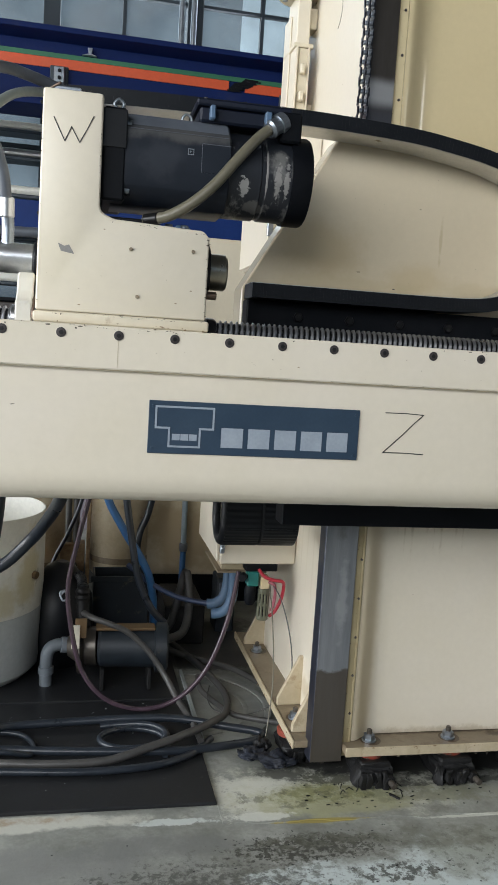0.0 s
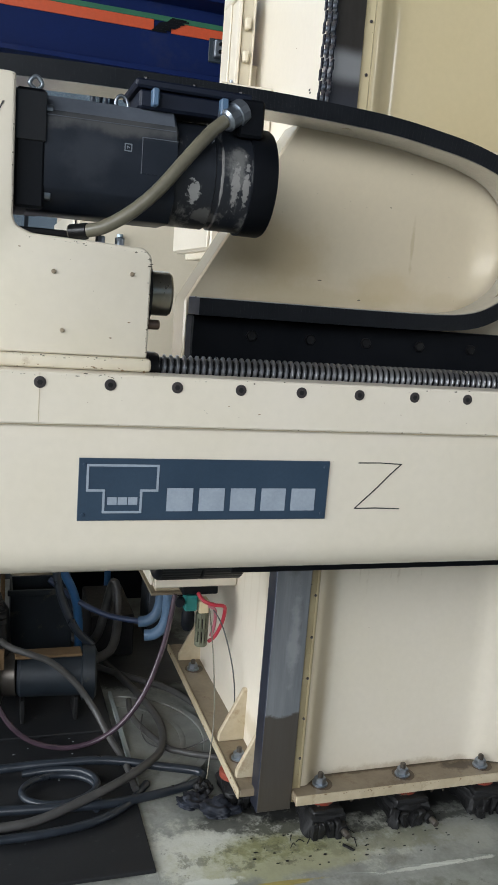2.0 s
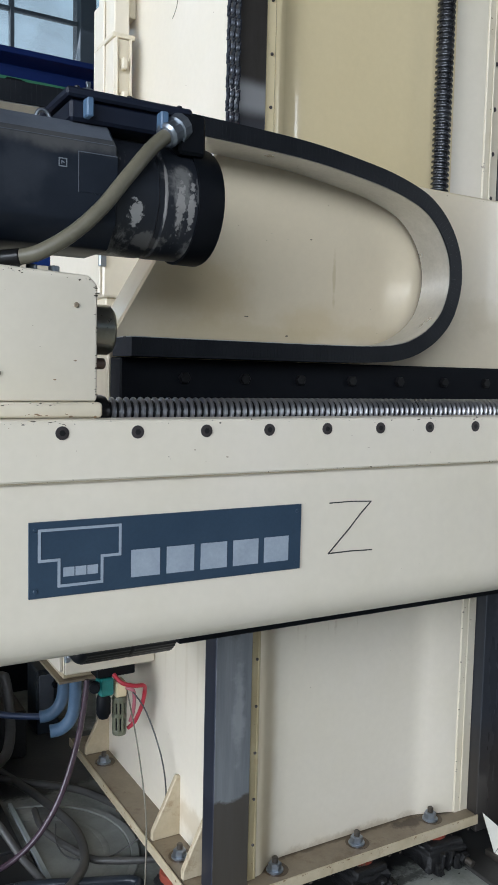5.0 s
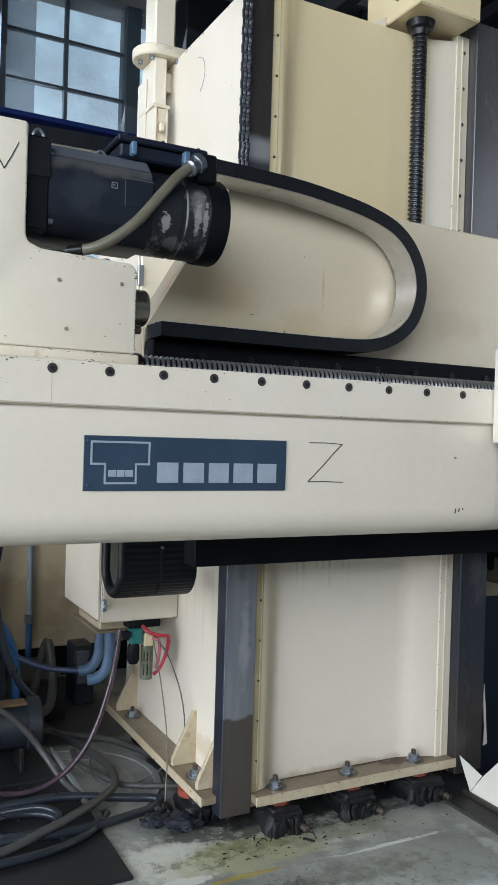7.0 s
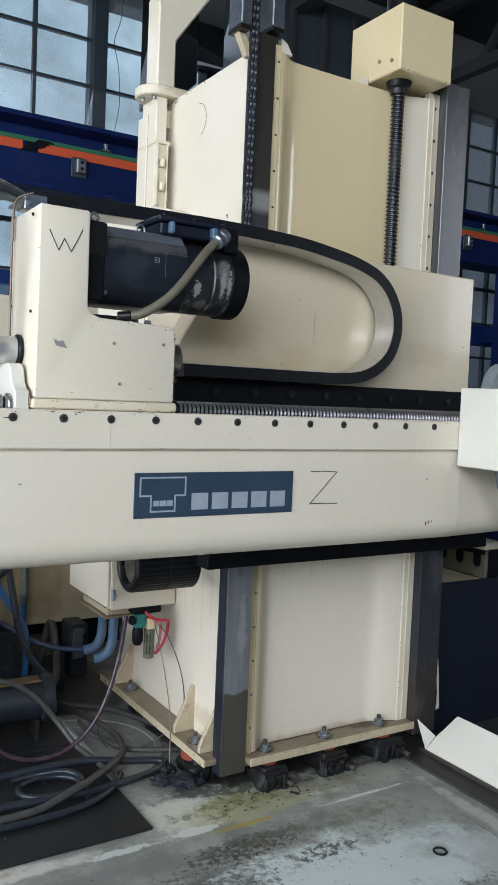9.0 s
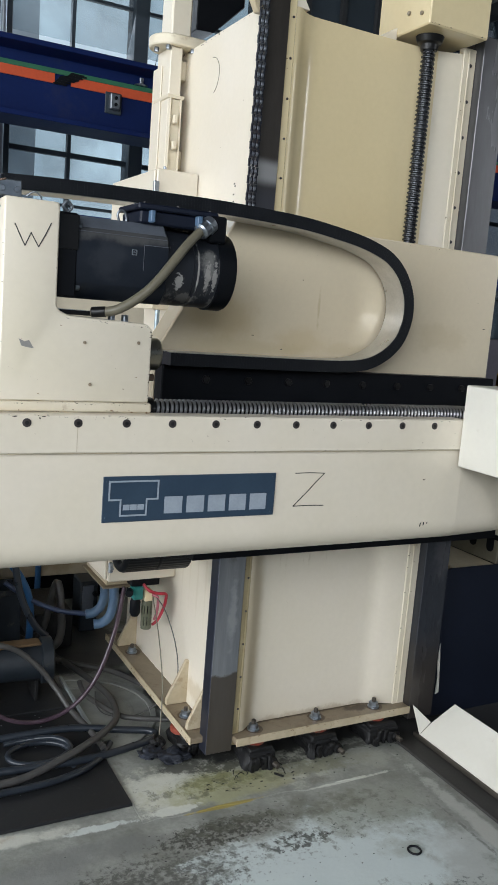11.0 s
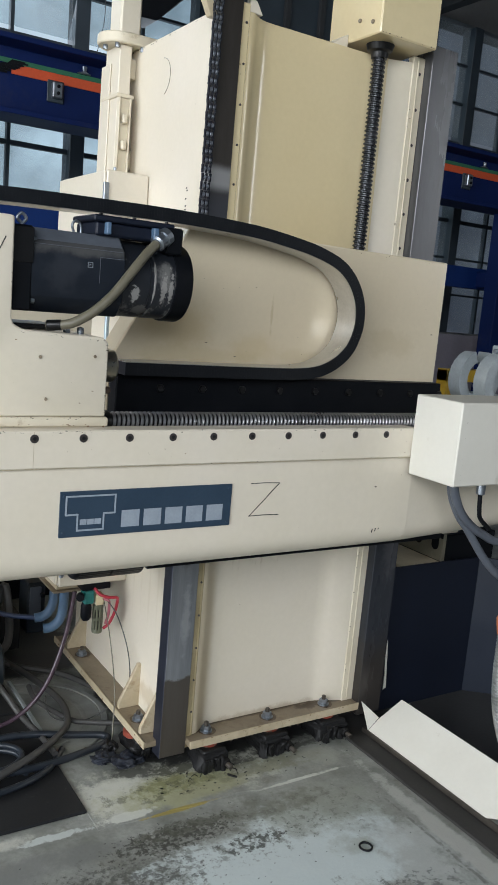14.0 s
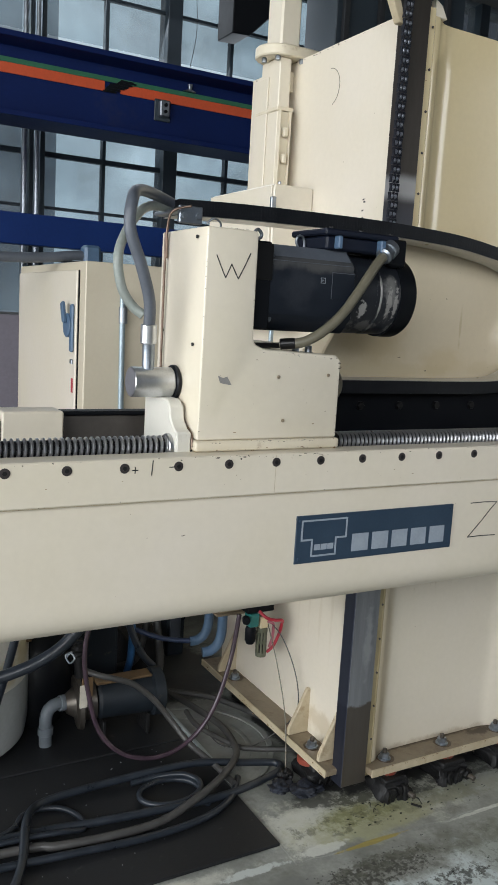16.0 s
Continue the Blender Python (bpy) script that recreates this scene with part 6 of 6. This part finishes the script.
cab = thing("control_cabinet", (0.45, 2.5, 0), "tall cream electrical control cabinet with a side door", "cabinet")
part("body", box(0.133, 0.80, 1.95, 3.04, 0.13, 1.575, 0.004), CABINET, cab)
part("plinth", box(0.16, 0.78, 1.98, 3.0, 0.0, 0.1295, 0.002), BLACK, cab)
dr = part("door", box(0.120, 0.1325, 2.03, 3.02, 0.16, 1.54, 0.004), CREAM, cab, "cream cabinet door")
part("handle", box(0.108, 0.1198, 2.045, 2.085, 1.20, 1.40, 0.006), BLUE_PIPE, dr, "grey-blue switch handle")
part("handle_disc", cyl((0.1198, 2.10, 1.31), (0.100, 2.10, 1.31), 0.05, 20), BLUE_PIPE, dr, "grey-blue rotary switch")
part("handle_grip", prism([(2.085, 1.32), (2.115, 1.32), (2.15, 1.40), (2.12, 1.41)], "x", 0.085, 0.0995, 0.003), BLUE_PIPE, dr)
part("keeper", box(0.112, 0.1198, 2.05, 2.08, 1.15, 1.17, 0.002), ZINC, dr)
part("warning_label", box(0.1185, 0.1198, 2.05, 2.075, 1.03, 1.09, 0.0002), RED, dr, "small red label")
part("door_gap", box(0.127, 0.1325, 2.024, 2.0295, 0.16, 1.54, 0), BLACK, cab)
part("top_conduit", tube([(0.26, 2.3, 1.60), (0.20, 2.3, 1.612), (-0.03, 2.3, 1.585), (-0.6, 2.3, 1.57)], 0.022, 14), SLATE_HOSE, cab, "slate grey conduit along the top")
part("conduit_elbow", box(0.225, 0.30, 2.26, 2.34, 1.5755, 1.66, 0.012), BLUE_PIPE, cab, "grey-blue conduit fitting")
fp = thing("upright_pipe", (0.292, 1.93, 0), "thin galvanised pipe up the cabinet front", "pipe")
part("lower_pipe", cyl((0.30, 1.928, 0.0), (0.30, 1.928, 0.24), 0.013, 14), BLUE_HOSE, fp, "blue lower pipe")
part("coupling", cyl((0.30, 1.928, 0.24), (0.30, 1.928, 0.275), 0.018, 14), ZINC, fp)
part("upper_pipe", cyl((0.30, 1.928, 0.275), (0.284, 1.928, 1.46), 0.012, 14), PIPE_ZINC, fp)
part("coupling", cyl((0.289, 1.928, 1.33), (0.287, 1.928, 1.40), 0.018, 14), ZINC, fp)

# hoses
def hose(label, pts, r, material, name="hose", group="hoses", ribs=0.0):
    return solid(name, tube(pts, r, 14, 8, None, ribs), material, label, "hose", group)


hose("black rubber hose lying in a long loop on the mat", [(-0.53, 0.375, 0.022), (-0.469, 0.469, 0.024), (-0.434, 0.545, 0.030), (-0.407, 0.635, 0.047), (-0.377, 0.708, 0.040), (-0.336, 0.755, 0.028), (-0.268, 0.772, 0.026), (-0.125, 0.775, 0.030), (0.02, 0.766, 0.038), (0.15, 0.752, 0.040), (0.285, 0.715, 0.03), (0.378, 0.685, 0.024), (0.378, 0.648, 0.024), (0.31, 0.620, 0.024), (0.141, 0.587, 0.027), (-0.056, 0.600, 0.026), (-0.22, 0.620, 0.024), (-0.36, 0.640, 0.024), (-0.47, 0.645, 0.024), (-1.0, 0.650, 0.024)], 0.0115, HOSE_RUBBER)
hose("dark grey hose curving over the mat edge and floor lid", [(-1.2, 0.60, 0.022), (-0.7, 0.605, 0.022), (-0.41, 0.585, 0.024), (-0.345, 0.565, 0.024), (-0.20, 0.548, 0.024), (-0.06, 0.550, 0.026), (0.055, 0.578, 0.045), (0.150, 0.628, 0.050), (0.243, 0.705, 0.048), (0.303, 0.806, 0.030), (0.325, 0.945, 0.026), (0.295, 1.11, 0.026), (0.235, 1.30, 0.028), (0.18, 1.45, 0.03), (0.10, 1.62, 0.03)], 0.0112, GREY_HOSE)
hose("thin black hose coiled in a small ring", [(0.098, 0.58, 0.019), (0.108, 0.625, 0.019)] + [(0.018 + 0.092 * math.cos(radians(a)), 0.668 + 0.066 * math.sin(radians(a)), 0.019 + 0.000045 * a) for a in range(0, 421, 30)] + [(0.0, 0.748, 0.03), (-0.07, 0.756, 0.022)], 0.0085, HOSE_RUBBER)
hose("thin black hose in a ring on the mat", [(-0.7, 0.68, 0.018), (-0.50, 0.665, 0.018), (-0.425, 0.690, 0.018), (-0.390, 0.735, 0.018), (-0.335, 0.745, 0.018), (-0.281, 0.722, 0.018), (-0.250, 0.665, 0.018), (-0.255, 0.615, 0.018), (-0.317, 0.600, 0.034), (-0.40, 0.61, 0.036), (-0.6, 0.62, 0.036)], 0.0075, HOSE_RUBBER)
hose("black hose lying along the mat front", [(-1.0, 0.51, 0.022), (-0.55, 0.54, 0.022), (-0.34, 0.525, 0.022), (-0.12, 0.506, 0.022), (0.05, 0.52, 0.022), (0.16, 0.57, 0.022), (0.235, 0.66, 0.022)], 0.0100, HOSE_RUBBER)
hose("grey hose running under the column foot", [(0.255, 1.08, 0.03), (0.255, 0.975, 0.024), (0.315, 0.825, 0.022), (0.36, 0.785, 0.022), (0.43, 0.752, 0.022), (0.52, 0.72, 0.022)], 0.0088, GREY_HOSE)
hose("slack grey hose behind the floor lid", [(0.12, 1.35, 0.05), (0.20, 1.29, 0.035), (0.27, 1.25, 0.025), (0.395, 1.14, 0.025), (0.478, 0.983, 0.022), (0.53, 0.85, 0.022)], 0.0105, GREY_HOSE)
hose("grey hose over the pump and down to the mat edge", [(-0.125, 1.04, 0.262), (-0.095, 0.99, 0.262), (-0.05, 0.968, 0.252), (0.01, 0.962, 0.226), (0.075, 0.952, 0.168), (0.128, 0.925, 0.098), (0.165, 0.86, 0.045), (0.193, 0.75, 0.031), (0.20, 0.62, 0.036)], 0.0092, GREY_HOSE)
hose("mauve plastic hose hanging in a deep loop", [(-0.095, 0.80, 0.82), (-0.118, 0.86, 0.70), (-0.150, 0.88, 0.55), (-0.176, 0.89, 0.397), (-0.163, 0.89, 0.268), (-0.126, 0.885, 0.135), (-0.053, 0.87, 0.052), (0.055, 0.86, 0.022), (0.162, 0.86, 0.052), (0.248, 0.865, 0.145), (0.305, 0.875, 0.293), (0.332, 0.88, 0.445)], 0.0074, PINK_HOSE)
hose("bright blue hose hanging behind the beam", [(-0.09, 1.2, 0.80), (-0.068, 1.2, 0.626), (-0.007, 1.2, 0.503), (0.064, 1.2, 0.39), (0.10, 1.22, 0.30), (0.12, 1.28, 0.16), (0.12, 1.35, 0.03)], 0.0135, BLUE_HOSE)
hose("black ribbed hose from the stand to the pump", [(-0.165, 1.70, 0.235), (-0.162, 1.62, 0.245), (-0.150, 1.40, 0.285), (-0.138, 1.20, 0.335), (-0.131, 1.10, 0.335), (-0.13, 1.09, 0.315)], 0.0165, RUBBER, ribs=0.003)
hose("dark blue hose to the conduit elbow", [(0.02, 1.26, 0.36), (0.10, 1.22, 0.305), (0.19, 1.17, 0.272), (0.286, 1.133, 0.262)], 0.009, NAVY_HOSE)
hose("thick black hose hanging behind the beam", [(-0.02, 1.1, 0.80), (-0.008, 1.1, 0.649), (0.02, 1.1, 0.48), (0.045, 1.1, 0.36), (0.09, 1.1, 0.26), (0.14, 1.12, 0.20)], 0.012, HOSE_RUBBER)
hose("thick black hose sagging from the beam", [(-0.19, 0.27, 0.818), (-0.195, 0.33, 0.775), (-0.21, 0.44, 0.72), (-0.24, 0.54, 0.655), (-0.275, 0.60, 0.60), (-0.35, 0.62, 0.525), (-0.47, 0.65, 0.47), (-0.70, 0.70, 0.42), (-1.1, 0.75, 0.45)], 0.0155, HOSE_RUBBER)
hose("black hose beside the tank", [(-0.36, 0.80, 0.80), (-0.37, 0.82, 0.62), (-0.40, 0.86, 0.42), (-0.44, 0.90, 0.22), (-0.47, 0.92, 0.02)], 0.012, HOSE_RUBBER)
hose("thin black hose before the cream vessel", [(-0.13, 1.7, 0.85), (-0.13, 1.7, 0.55), (-0.18, 1.7, 0.38), (-0.24, 1.69, 0.25), (-0.27, 1.66, 0.10), (-0.30, 1.64, 0.021)], 0.008, HOSE_RUBBER)
hose("black hose hanging by the cabinet", [(0.17, 1.88, 0.9), (0.17, 1.88, 0.6), (0.14, 1.88, 0.42), (0.10, 1.86, 0.30), (0.09, 1.84, 0.03)], 0.014, HOSE_RUBBER)
hose("slack black hose behind the pump", [(0.15, 1.18, 0.12), (0.22, 1.25, 0.12), (0.25, 1.33, 0.18), (0.24, 1.38, 0.3), (0.2, 1.42, 0.1), (0.16, 1.5, 0.03)], 0.015, GREY_HOSE)
vb = thing("grey_valve_box", (0.42, 1.62, 0.0), "dark grey steel valve box standing behind the hoses", "valve box")
part("body", box(0.395, 0.47, 1.58, 1.70, 0.0, 0.22, 0.006), PUMP, vb)
part("cover", box(0.402, 0.450, 1.572, 1.5795, 0.08, 0.205, 0.003), SLATE_HOSE, vb, "paler cover")
part("knob", cyl((0.452, 1.58, 0.17), (0.452, 1.555, 0.17), 0.01, 14), BLACK, vb)
solid("dark_crate", box(0.18, 0.33, 1.45, 1.75, 0.0, 0.15, 0.006), GREASE, "dark oily metal crate behind the hoses", "crate")

# air regulator on the lower box
reg_parts_before = set(bpy.data.objects)
reg = thing("air_regulator", (0.38, 0.86, 0.47), "teal air regulator with a caged filter bowl under the box", "regulator")
part("bracket", box(0.33, 0.43, 0.853, 0.90, 0.440, 0.4745, 0.003), BLACK, reg)
part("body", box(0.337, 0.372, 0.845, 0.885, 0.395, 0.4395, 0.004), TEAL, reg)
part("knob", lathe((0.352, 0.865, 0.335), (0.352, 0.865, 0.395), [(0, 0.012), (0.2, 0.018), (0.8, 0.018), (1, 0.014)], 18), BLACK, reg)
part("gauge", cyl((0.326, 0.855, 0.425), (0.318, 0.835, 0.425), 0.013, 18), BLACK, reg, "small round gauge")
part("filter_head", box(0.378, 0.408, 0.847, 0.883, 0.385, 0.425, 0.004), YELLOW_CREAM, reg, "pale yellow filter head")
part("bowl", lathe((0.393, 0.862, 0.294), (0.393, 0.862, 0.385), [(0, 0.010), (0.1, 0.0138), (1, 0.0138)], 20), BLACK, reg, "black filter bowl")
for za, zb in ((0.288, 0.301), (0.333, 0.343), (0.371, 0.386)):
    part("guard_ring", lathe((0.393, 0.862, za), (0.393, 0.862, zb), [(0, 0.0168), (0.15, 0.0178), (0.85, 0.0178), (1, 0.0168)], 24), OLIVE, reg, "olive bowl guard")
for k in range(9):
    a = 2 * math.pi * k / 9
    part("guard_bar", cyl((0.393 + 0.0148 * math.cos(a), 0.862 + 0.0148 * math.sin(a), 0.296), (0.393 + 0.0148 * math.cos(a), 0.862 + 0.0148 * math.sin(a), 0.383), 0.0036, 8, 0), OLIVE, reg)
part("red_hose", tube([(0.372, 0.85, 0.447), (0.385, 0.825, 0.432), (0.412, 0.815, 0.424), (0.437, 0.815, 0.420), (0.447, 0.83, 0.400), (0.444, 0.84, 0.36), (0.430, 0.85, 0.318), (0.415, 0.86, 0.298)], 0.0052, 14), RED, reg, "red air hose")
part("rose_hose", tube([(0.405, 0.85, 0.408), (0.418, 0.838, 0.404), (0.424, 0.842, 0.385), (0.424, 0.846, 0.350), (0.418, 0.852, 0.318)], 0.0048, 14), ROSE, reg, "rose plastic hose")
part("fitting", cyl((0.41, 0.865, 0.405), (0.425, 0.862, 0.405), 0.008, 14), BRASS, reg)
for k, pts in enumerate(([(0.42, 0.86, 0.43), (0.45, 0.80, 0.38), (0.47, 0.74, 0.28), (0.475, 0.72, 0.18), (0.465, 0.75, 0.11), (0.42, 0.80, 0.04), (0.35, 0.80, 0.022), (0.28, 0.84, 0.02), (0.262, 0.90, 0.03), (0.275, 0.955, 0.05)],
                         [(0.425, 0.86, 0.42), (0.425, 0.78, 0.30), (0.415, 0.70, 0.17), (0.395, 0.65, 0.07), (0.385, 0.63, 0.02)])):
    part("wire", tube(pts, 0.0019, 14), (GREY_HOSE, TAN_HOSE)[k], reg)

for o in set(bpy.data.objects) - reg_parts_before:
    if o.parent == reg and not o.name.startswith("wire"):
        o.location = (0.016, 0.0, 0.012)

# rags by the column foot
random.seed(12)


def rag(x, y, sx, sy, sz, seed, material=GREASE):
    bm = bmesh.new()
    bmesh.ops.create_icosphere(bm, subdivisions=4, radius=1.0)
    for v in bm.verts:
        n = noise.noise(v.co * 1.9 + Vector((seed, 0, 0))) * 0.4 + abs(noise.noise(v.co * 3.0 + Vector((0, seed, 0)))) * 0.30 - 0.1 + noise.noise(v.co * 9.0 + Vector((0, 0, seed))) * 0.10
        d = 1.0 + n
        v.co = Vector((x + v.co.x * sx * d, y + v.co.y * sy * d, max(0.007, 0.007 + (v.co.z * 0.5 + 0.42) * sz * (1 + n))))
    return solid("rag", bm, material, "crumpled dark oily rag on the floor", "rag", "rags", 60)


RAG = mat("dark_cloth", (0.020, 0.026, 0.042), (0.004, 0.005, 0.008), 0.7, scale=30, fine=160, bump=0.4)
rag(0.395, 0.525, 0.050, 0.036, 0.034, 1.0, RAG)
rag(0.335, 0.570, 0.036, 0.030, 0.028, 4.0, RAG)
rag(0.372, 0.615, 0.022, 0.026, 0.036, 7.0, GREASE)
solid("washer_ring", tube([(0.831 + 0.017 * math.cos(2 * math.pi * k / 10), -0.09 + 0.017 * math.sin(2 * math.pi * k / 10), 0.004) for k in range(11)], 0.003, 14), RUBBER, "small black rubber ring on the floor", "ring")
solid("scrap_strip", prism([(0.650, 0.352), (0.669, 0.3285), (0.673, 0.3315), (0.654, 0.358)], "z", 0.0062, 0.010, 0), GREASE, "dark scrap strip on the concrete", "scrap")

# ---- beside the column ----
sheet = thing("guard_sheet", (1.28, 0.1, 0.02), "bent white sheet metal guard leaning by the trench", "guard sheet")
bm = bmesh.new()
pts = [(1.222, -0.157, 0.021), (1.222, 0.372, 0.021), (1.262, 0.368, 0.058), (1.335, 0.344, 0.125), (1.335, -0.25, 0.125), (1.25, -0.22, 0.045)]
top_v = [bm.verts.new(q) for q in pts]
bot_v = [bm.verts.new((q[0] + 0.003, q[1], q[2] - 0.003)) for q in pts]
bm.faces.new(top_v)
bm.faces.new(bot_v[::-1])
for k in range(len(pts)):
    bm.faces.new((top_v[k], bot_v[k], bot_v[(k + 1) % len(pts)], top_v[(k + 1) % len(pts)]))
bmesh.ops.recalc_face_normals(bm, faces=bm.faces[:])
part("panel", bm, WHITE_SHEET, sheet, "", 0)
bm = bmesh.new()
pts = [(1.222, 0.373, 0.021), (1.262, 0.370, 0.060), (1.196, 0.392, 0.122)]
a_v = [bm.verts.new(q) for q in pts]
b_v = [bm.verts.new((q[0], q[1] + 0.003, q[2])) for q in pts]
bm.faces.new(a_v)
bm.faces.new(b_v[::-1])
for k in range(3):
    bm.faces.new((a_v[k], b_v[k], b_v[(k + 1) % 3], a_v[(k + 1) % 3]))
bmesh.ops.recalc_face_normals(bm, faces=bm.faces[:])
part("bent_corner", bm, WHITE_SHEET, sheet, "", 0)
part("end_return", prism([(1.225, 0.020), (1.335, 0.120), (1.335, 0.021)], "y", -0.262, -0.258, 0), WHITE_SHEET, sheet, "", 0)

navy = thing("navy_guard", (1.7, 0.85, 0.0), "dark navy sheet steel guard panels beside the column", "guard")
part("panel", box(1.36, 1.805, 0.495, 0.505, 0.0, 0.548, 0.002), NAVY, navy)
part("frame", box(1.37, 1.80, 0.5055, 1.3, 0.0, 0.5265, 0.002), NAVY, navy)
part("panel", prism([(1.8055, 0.497), (2.45, -0.02), (2.46, -0.01), (1.8055, 0.51)], "z", 0.0, 0.546, 0.001), NAVY_LIT, navy)
part("torn_edge", prism([(1.357, 0.10), (1.372, 0.105), (1.366, 0.17), (1.361, 0.23), (1.354, 0.29), (1.352, 0.22), (1.359, 0.16)], "y", 0.468, 0.471, 0), WHITE_SHEET, navy, "torn pale edge strip", 0)
conv = thing("slotted_rail_frame", (1.62, 0.9, 0.527), "cream slotted rail frame above the navy panels", "rail frame")
part("top_rail", box(1.60, 1.68, 0.507, 2.2, 0.652, 0.682, 0.003), CREAM_WORN, conv, "cream top rail")
sr = part("slotted_rail", box(1.607, 1.625, 0.507, 2.2, 0.545, 0.6515, 0.002), TAN_HOSE, conv, "grey rail with round slots")
for k in range(15):
    yy = 0.545 + 0.088 * k
    part("slot", prism([(yy - 0.018, 0.634)] + arc(yy, 0.600, 0.018, 180, 360, 8) + [(yy + 0.018, 0.634)], "x", 1.6055, 1.6068, 0), BLACK, sr, "dark round slot", 0)
part("dark_gap", box(1.6045, 1.6068, 0.507, 2.2, 0.632, 0.650, 0), BLACK, conv, "dark slot under the top rail", 0)
part("ledge", box(1.42, 1.6065, 0.507, 2.2, 0.5275, 0.5445, 0.003), GUSSET, conv, "grimy cream ledge")
part("deck", box(1.626, 1.90, 0.52, 2.2, 0.527, 0.64, 0.003), BLACK, conv, "dark deck")

flex = thing("flexible_conduit", (1.680, -0.05, 0.0), "silver corrugated flexible conduit with an orange cap", "conduit")
part("sleeve", tube([(1.327, -0.05, 0.535), (1.330, -0.05, 0.40), (1.348, -0.05, 0.29), (1.392, -0.05, 0.18), (1.450, -0.05, 0.09), (1.550, -0.05, 0.036), (1.730, -0.05, 0.027)], 0.024, 16, 8, None, 0.004, 0.011), ALU, flex)
part("cap", lathe((1.327, -0.05, 0.53), (1.315, -0.05, 0.595), [(0, 0.026), (0.7, 0.028), (0.9, 0.022), (1, 0.01)], 20), ORANGE_CAP, flex, "orange plastic cap")
yg = thing("yellow_stand", (3.6, 2.5, 0.0), "yellow painted steel stand in the distance", "stand")
part("post", box(3.50, 3.60, 2.45, 2.55, 0.0, 1.1, 0.004), YELLOW, yg)
part("arm", box(3.50, 3.86, 2.45, 2.55, 1.02, 1.105, 0.004), YELLOW, yg)

# trough fittings on the beam
tb = thing("way_cover", (-0.35, 0.27, 1.107), "dark grey-brown steel way cover on the beam", "way cover")
part("plate", box(-0.4475, -0.257, 0.262, 0.287, 1.1065, 1.183, 0.002), WAY_COVER, tb)
part("top_lip", box(-0.4475, -0.257, 0.255, 0.291, 1.1835, 1.192, 0.002), BLACK, tb, "black top lip")
sb = thing("stop_block", (-0.52, 0.25, 1.107), "small cream cover box behind the screw", "cover box")
part("shell", box(-0.566, -0.449, 0.225, 0.295, 1.1065, 1.196, 0.003), CREAM, sb)
part("lead_box", box(-0.62, -0.567, 0.23, 0.28, 1.1065, 1.18, 0.003), NAVY, sb)

# dark crane carriage behind the arch
hoist = thing("crane_carriage", (1.8, 3.6, 3.1), "dark crane end carriage above the girder", "crane carriage")
part("end_box", prism([(1.69, 4.1), (1.69, 3.235), (1.82, 3.24), (2.04, 3.45), (2.04, 4.1)], "y", 3.85, 4.08, 0.006), BLACK, hoist)
part("frame_plate", box(2.22, 3.3, 3.42, 3.8, 2.75, 4.1, 0.006), FRAME, hoist, "dark frame plate")
part("hanger", box(1.75, 1.9, 3.9, 4.05, 4.1, 4.69, 0.003), BLACK, hoist)
part("tie_beam", box(2.041, 2.4, 3.86, 4.0, 3.62, 3.9, 0.003), BLACK, hoist)
for k in range(4):
    part("rib", box(2.26 + 0.28 * k, 2.30 + 0.28 * k, 3.385, 3.42, 2.78, 4.05, 0.002), ROOF, hoist)

# racks of stock by the window wall
rack = thing("stock_rack", (-0.9, 3.9, 0.0), "steel rack with pale tube stock by the windows", "rack")
for px in (-1.6, -0.35):
    part("post", box(px - 0.03, px + 0.03, 3.85, 3.92, 0.0, 2.5, 0.003), FRAME, rack)
for k, zz in enumerate((1.45, 1.72, 1.98, 2.2, 2.36)):
    part("shelf", box(-1.9, -0.30, 3.80, 3.95, zz - 0.02, zz, 0.003), FRAME, rack)
    part("stock_tube", cyl((-1.95, 3.86, zz + 0.03), (-0.28, 3.86, zz + 0.03), 0.028, 16), (PLASTIC_WHITE, ALU)[k % 2], rack, "pale tube")

# swarf and strands
rng = random.Random(33)
bm = bmesh.new()
for k in range(60):
    chip(rng.uniform(-0.75, 0.19), rng.uniform(0.37, 0.93), 0.0102, rng.uniform(0.002, 0.007), rng.uniform(0.002, 0.005), rng, bm, "z")
tagged(new("swarf", mesh_of("swarf", bm, PLASTIC_GREY, 0)), "pale metal swarf flecks scattered on the mat", "swarf", kind="stuff")
bm = bmesh.new()
for k in range(70):
    chip(rng.uniform(0.42, 1.2), rng.uniform(0.30, 0.44), 0.0028, rng.uniform(0.003, 0.014), rng.uniform(0.002, 0.007), rng, bm, "z")
for k in range(110):
    chip(rng.gauss(0.45, 0.25), rng.uniform(-0.1, 0.24), 0.0004, rng.uniform(0.002, 0.008), rng.uniform(0.002, 0.005), rng, bm, "z")
tagged(new("floor_debris", mesh_of("floor_debris", bm, GREASE, 0)), "dark greasy crumbs on the concrete by the pads", "debris", kind="stuff")
bm = bmesh.new()
for k in range(12):
    x, y = rng.uniform(0.53, 0.70), rng.uniform(0.375, 0.43)
    a, n = rng.uniform(0, 6.3), rng.uniform(0.012, 0.032)
    tube([(x, y, 0.004), (x + 0.4 * n * math.cos(a), y - 0.4 * n * abs(math.sin(a)), 0.012), (x + n * math.cos(a + 0.3), y - n * abs(math.sin(a + 0.3)), 0.004)], 0.0011, 14, 5, bm)
tagged(new("oily_strands", mesh_of("oily_strands", bm, GREASE, 40)), "oily black strands on the floor by a pad", "strands", kind="stuff")
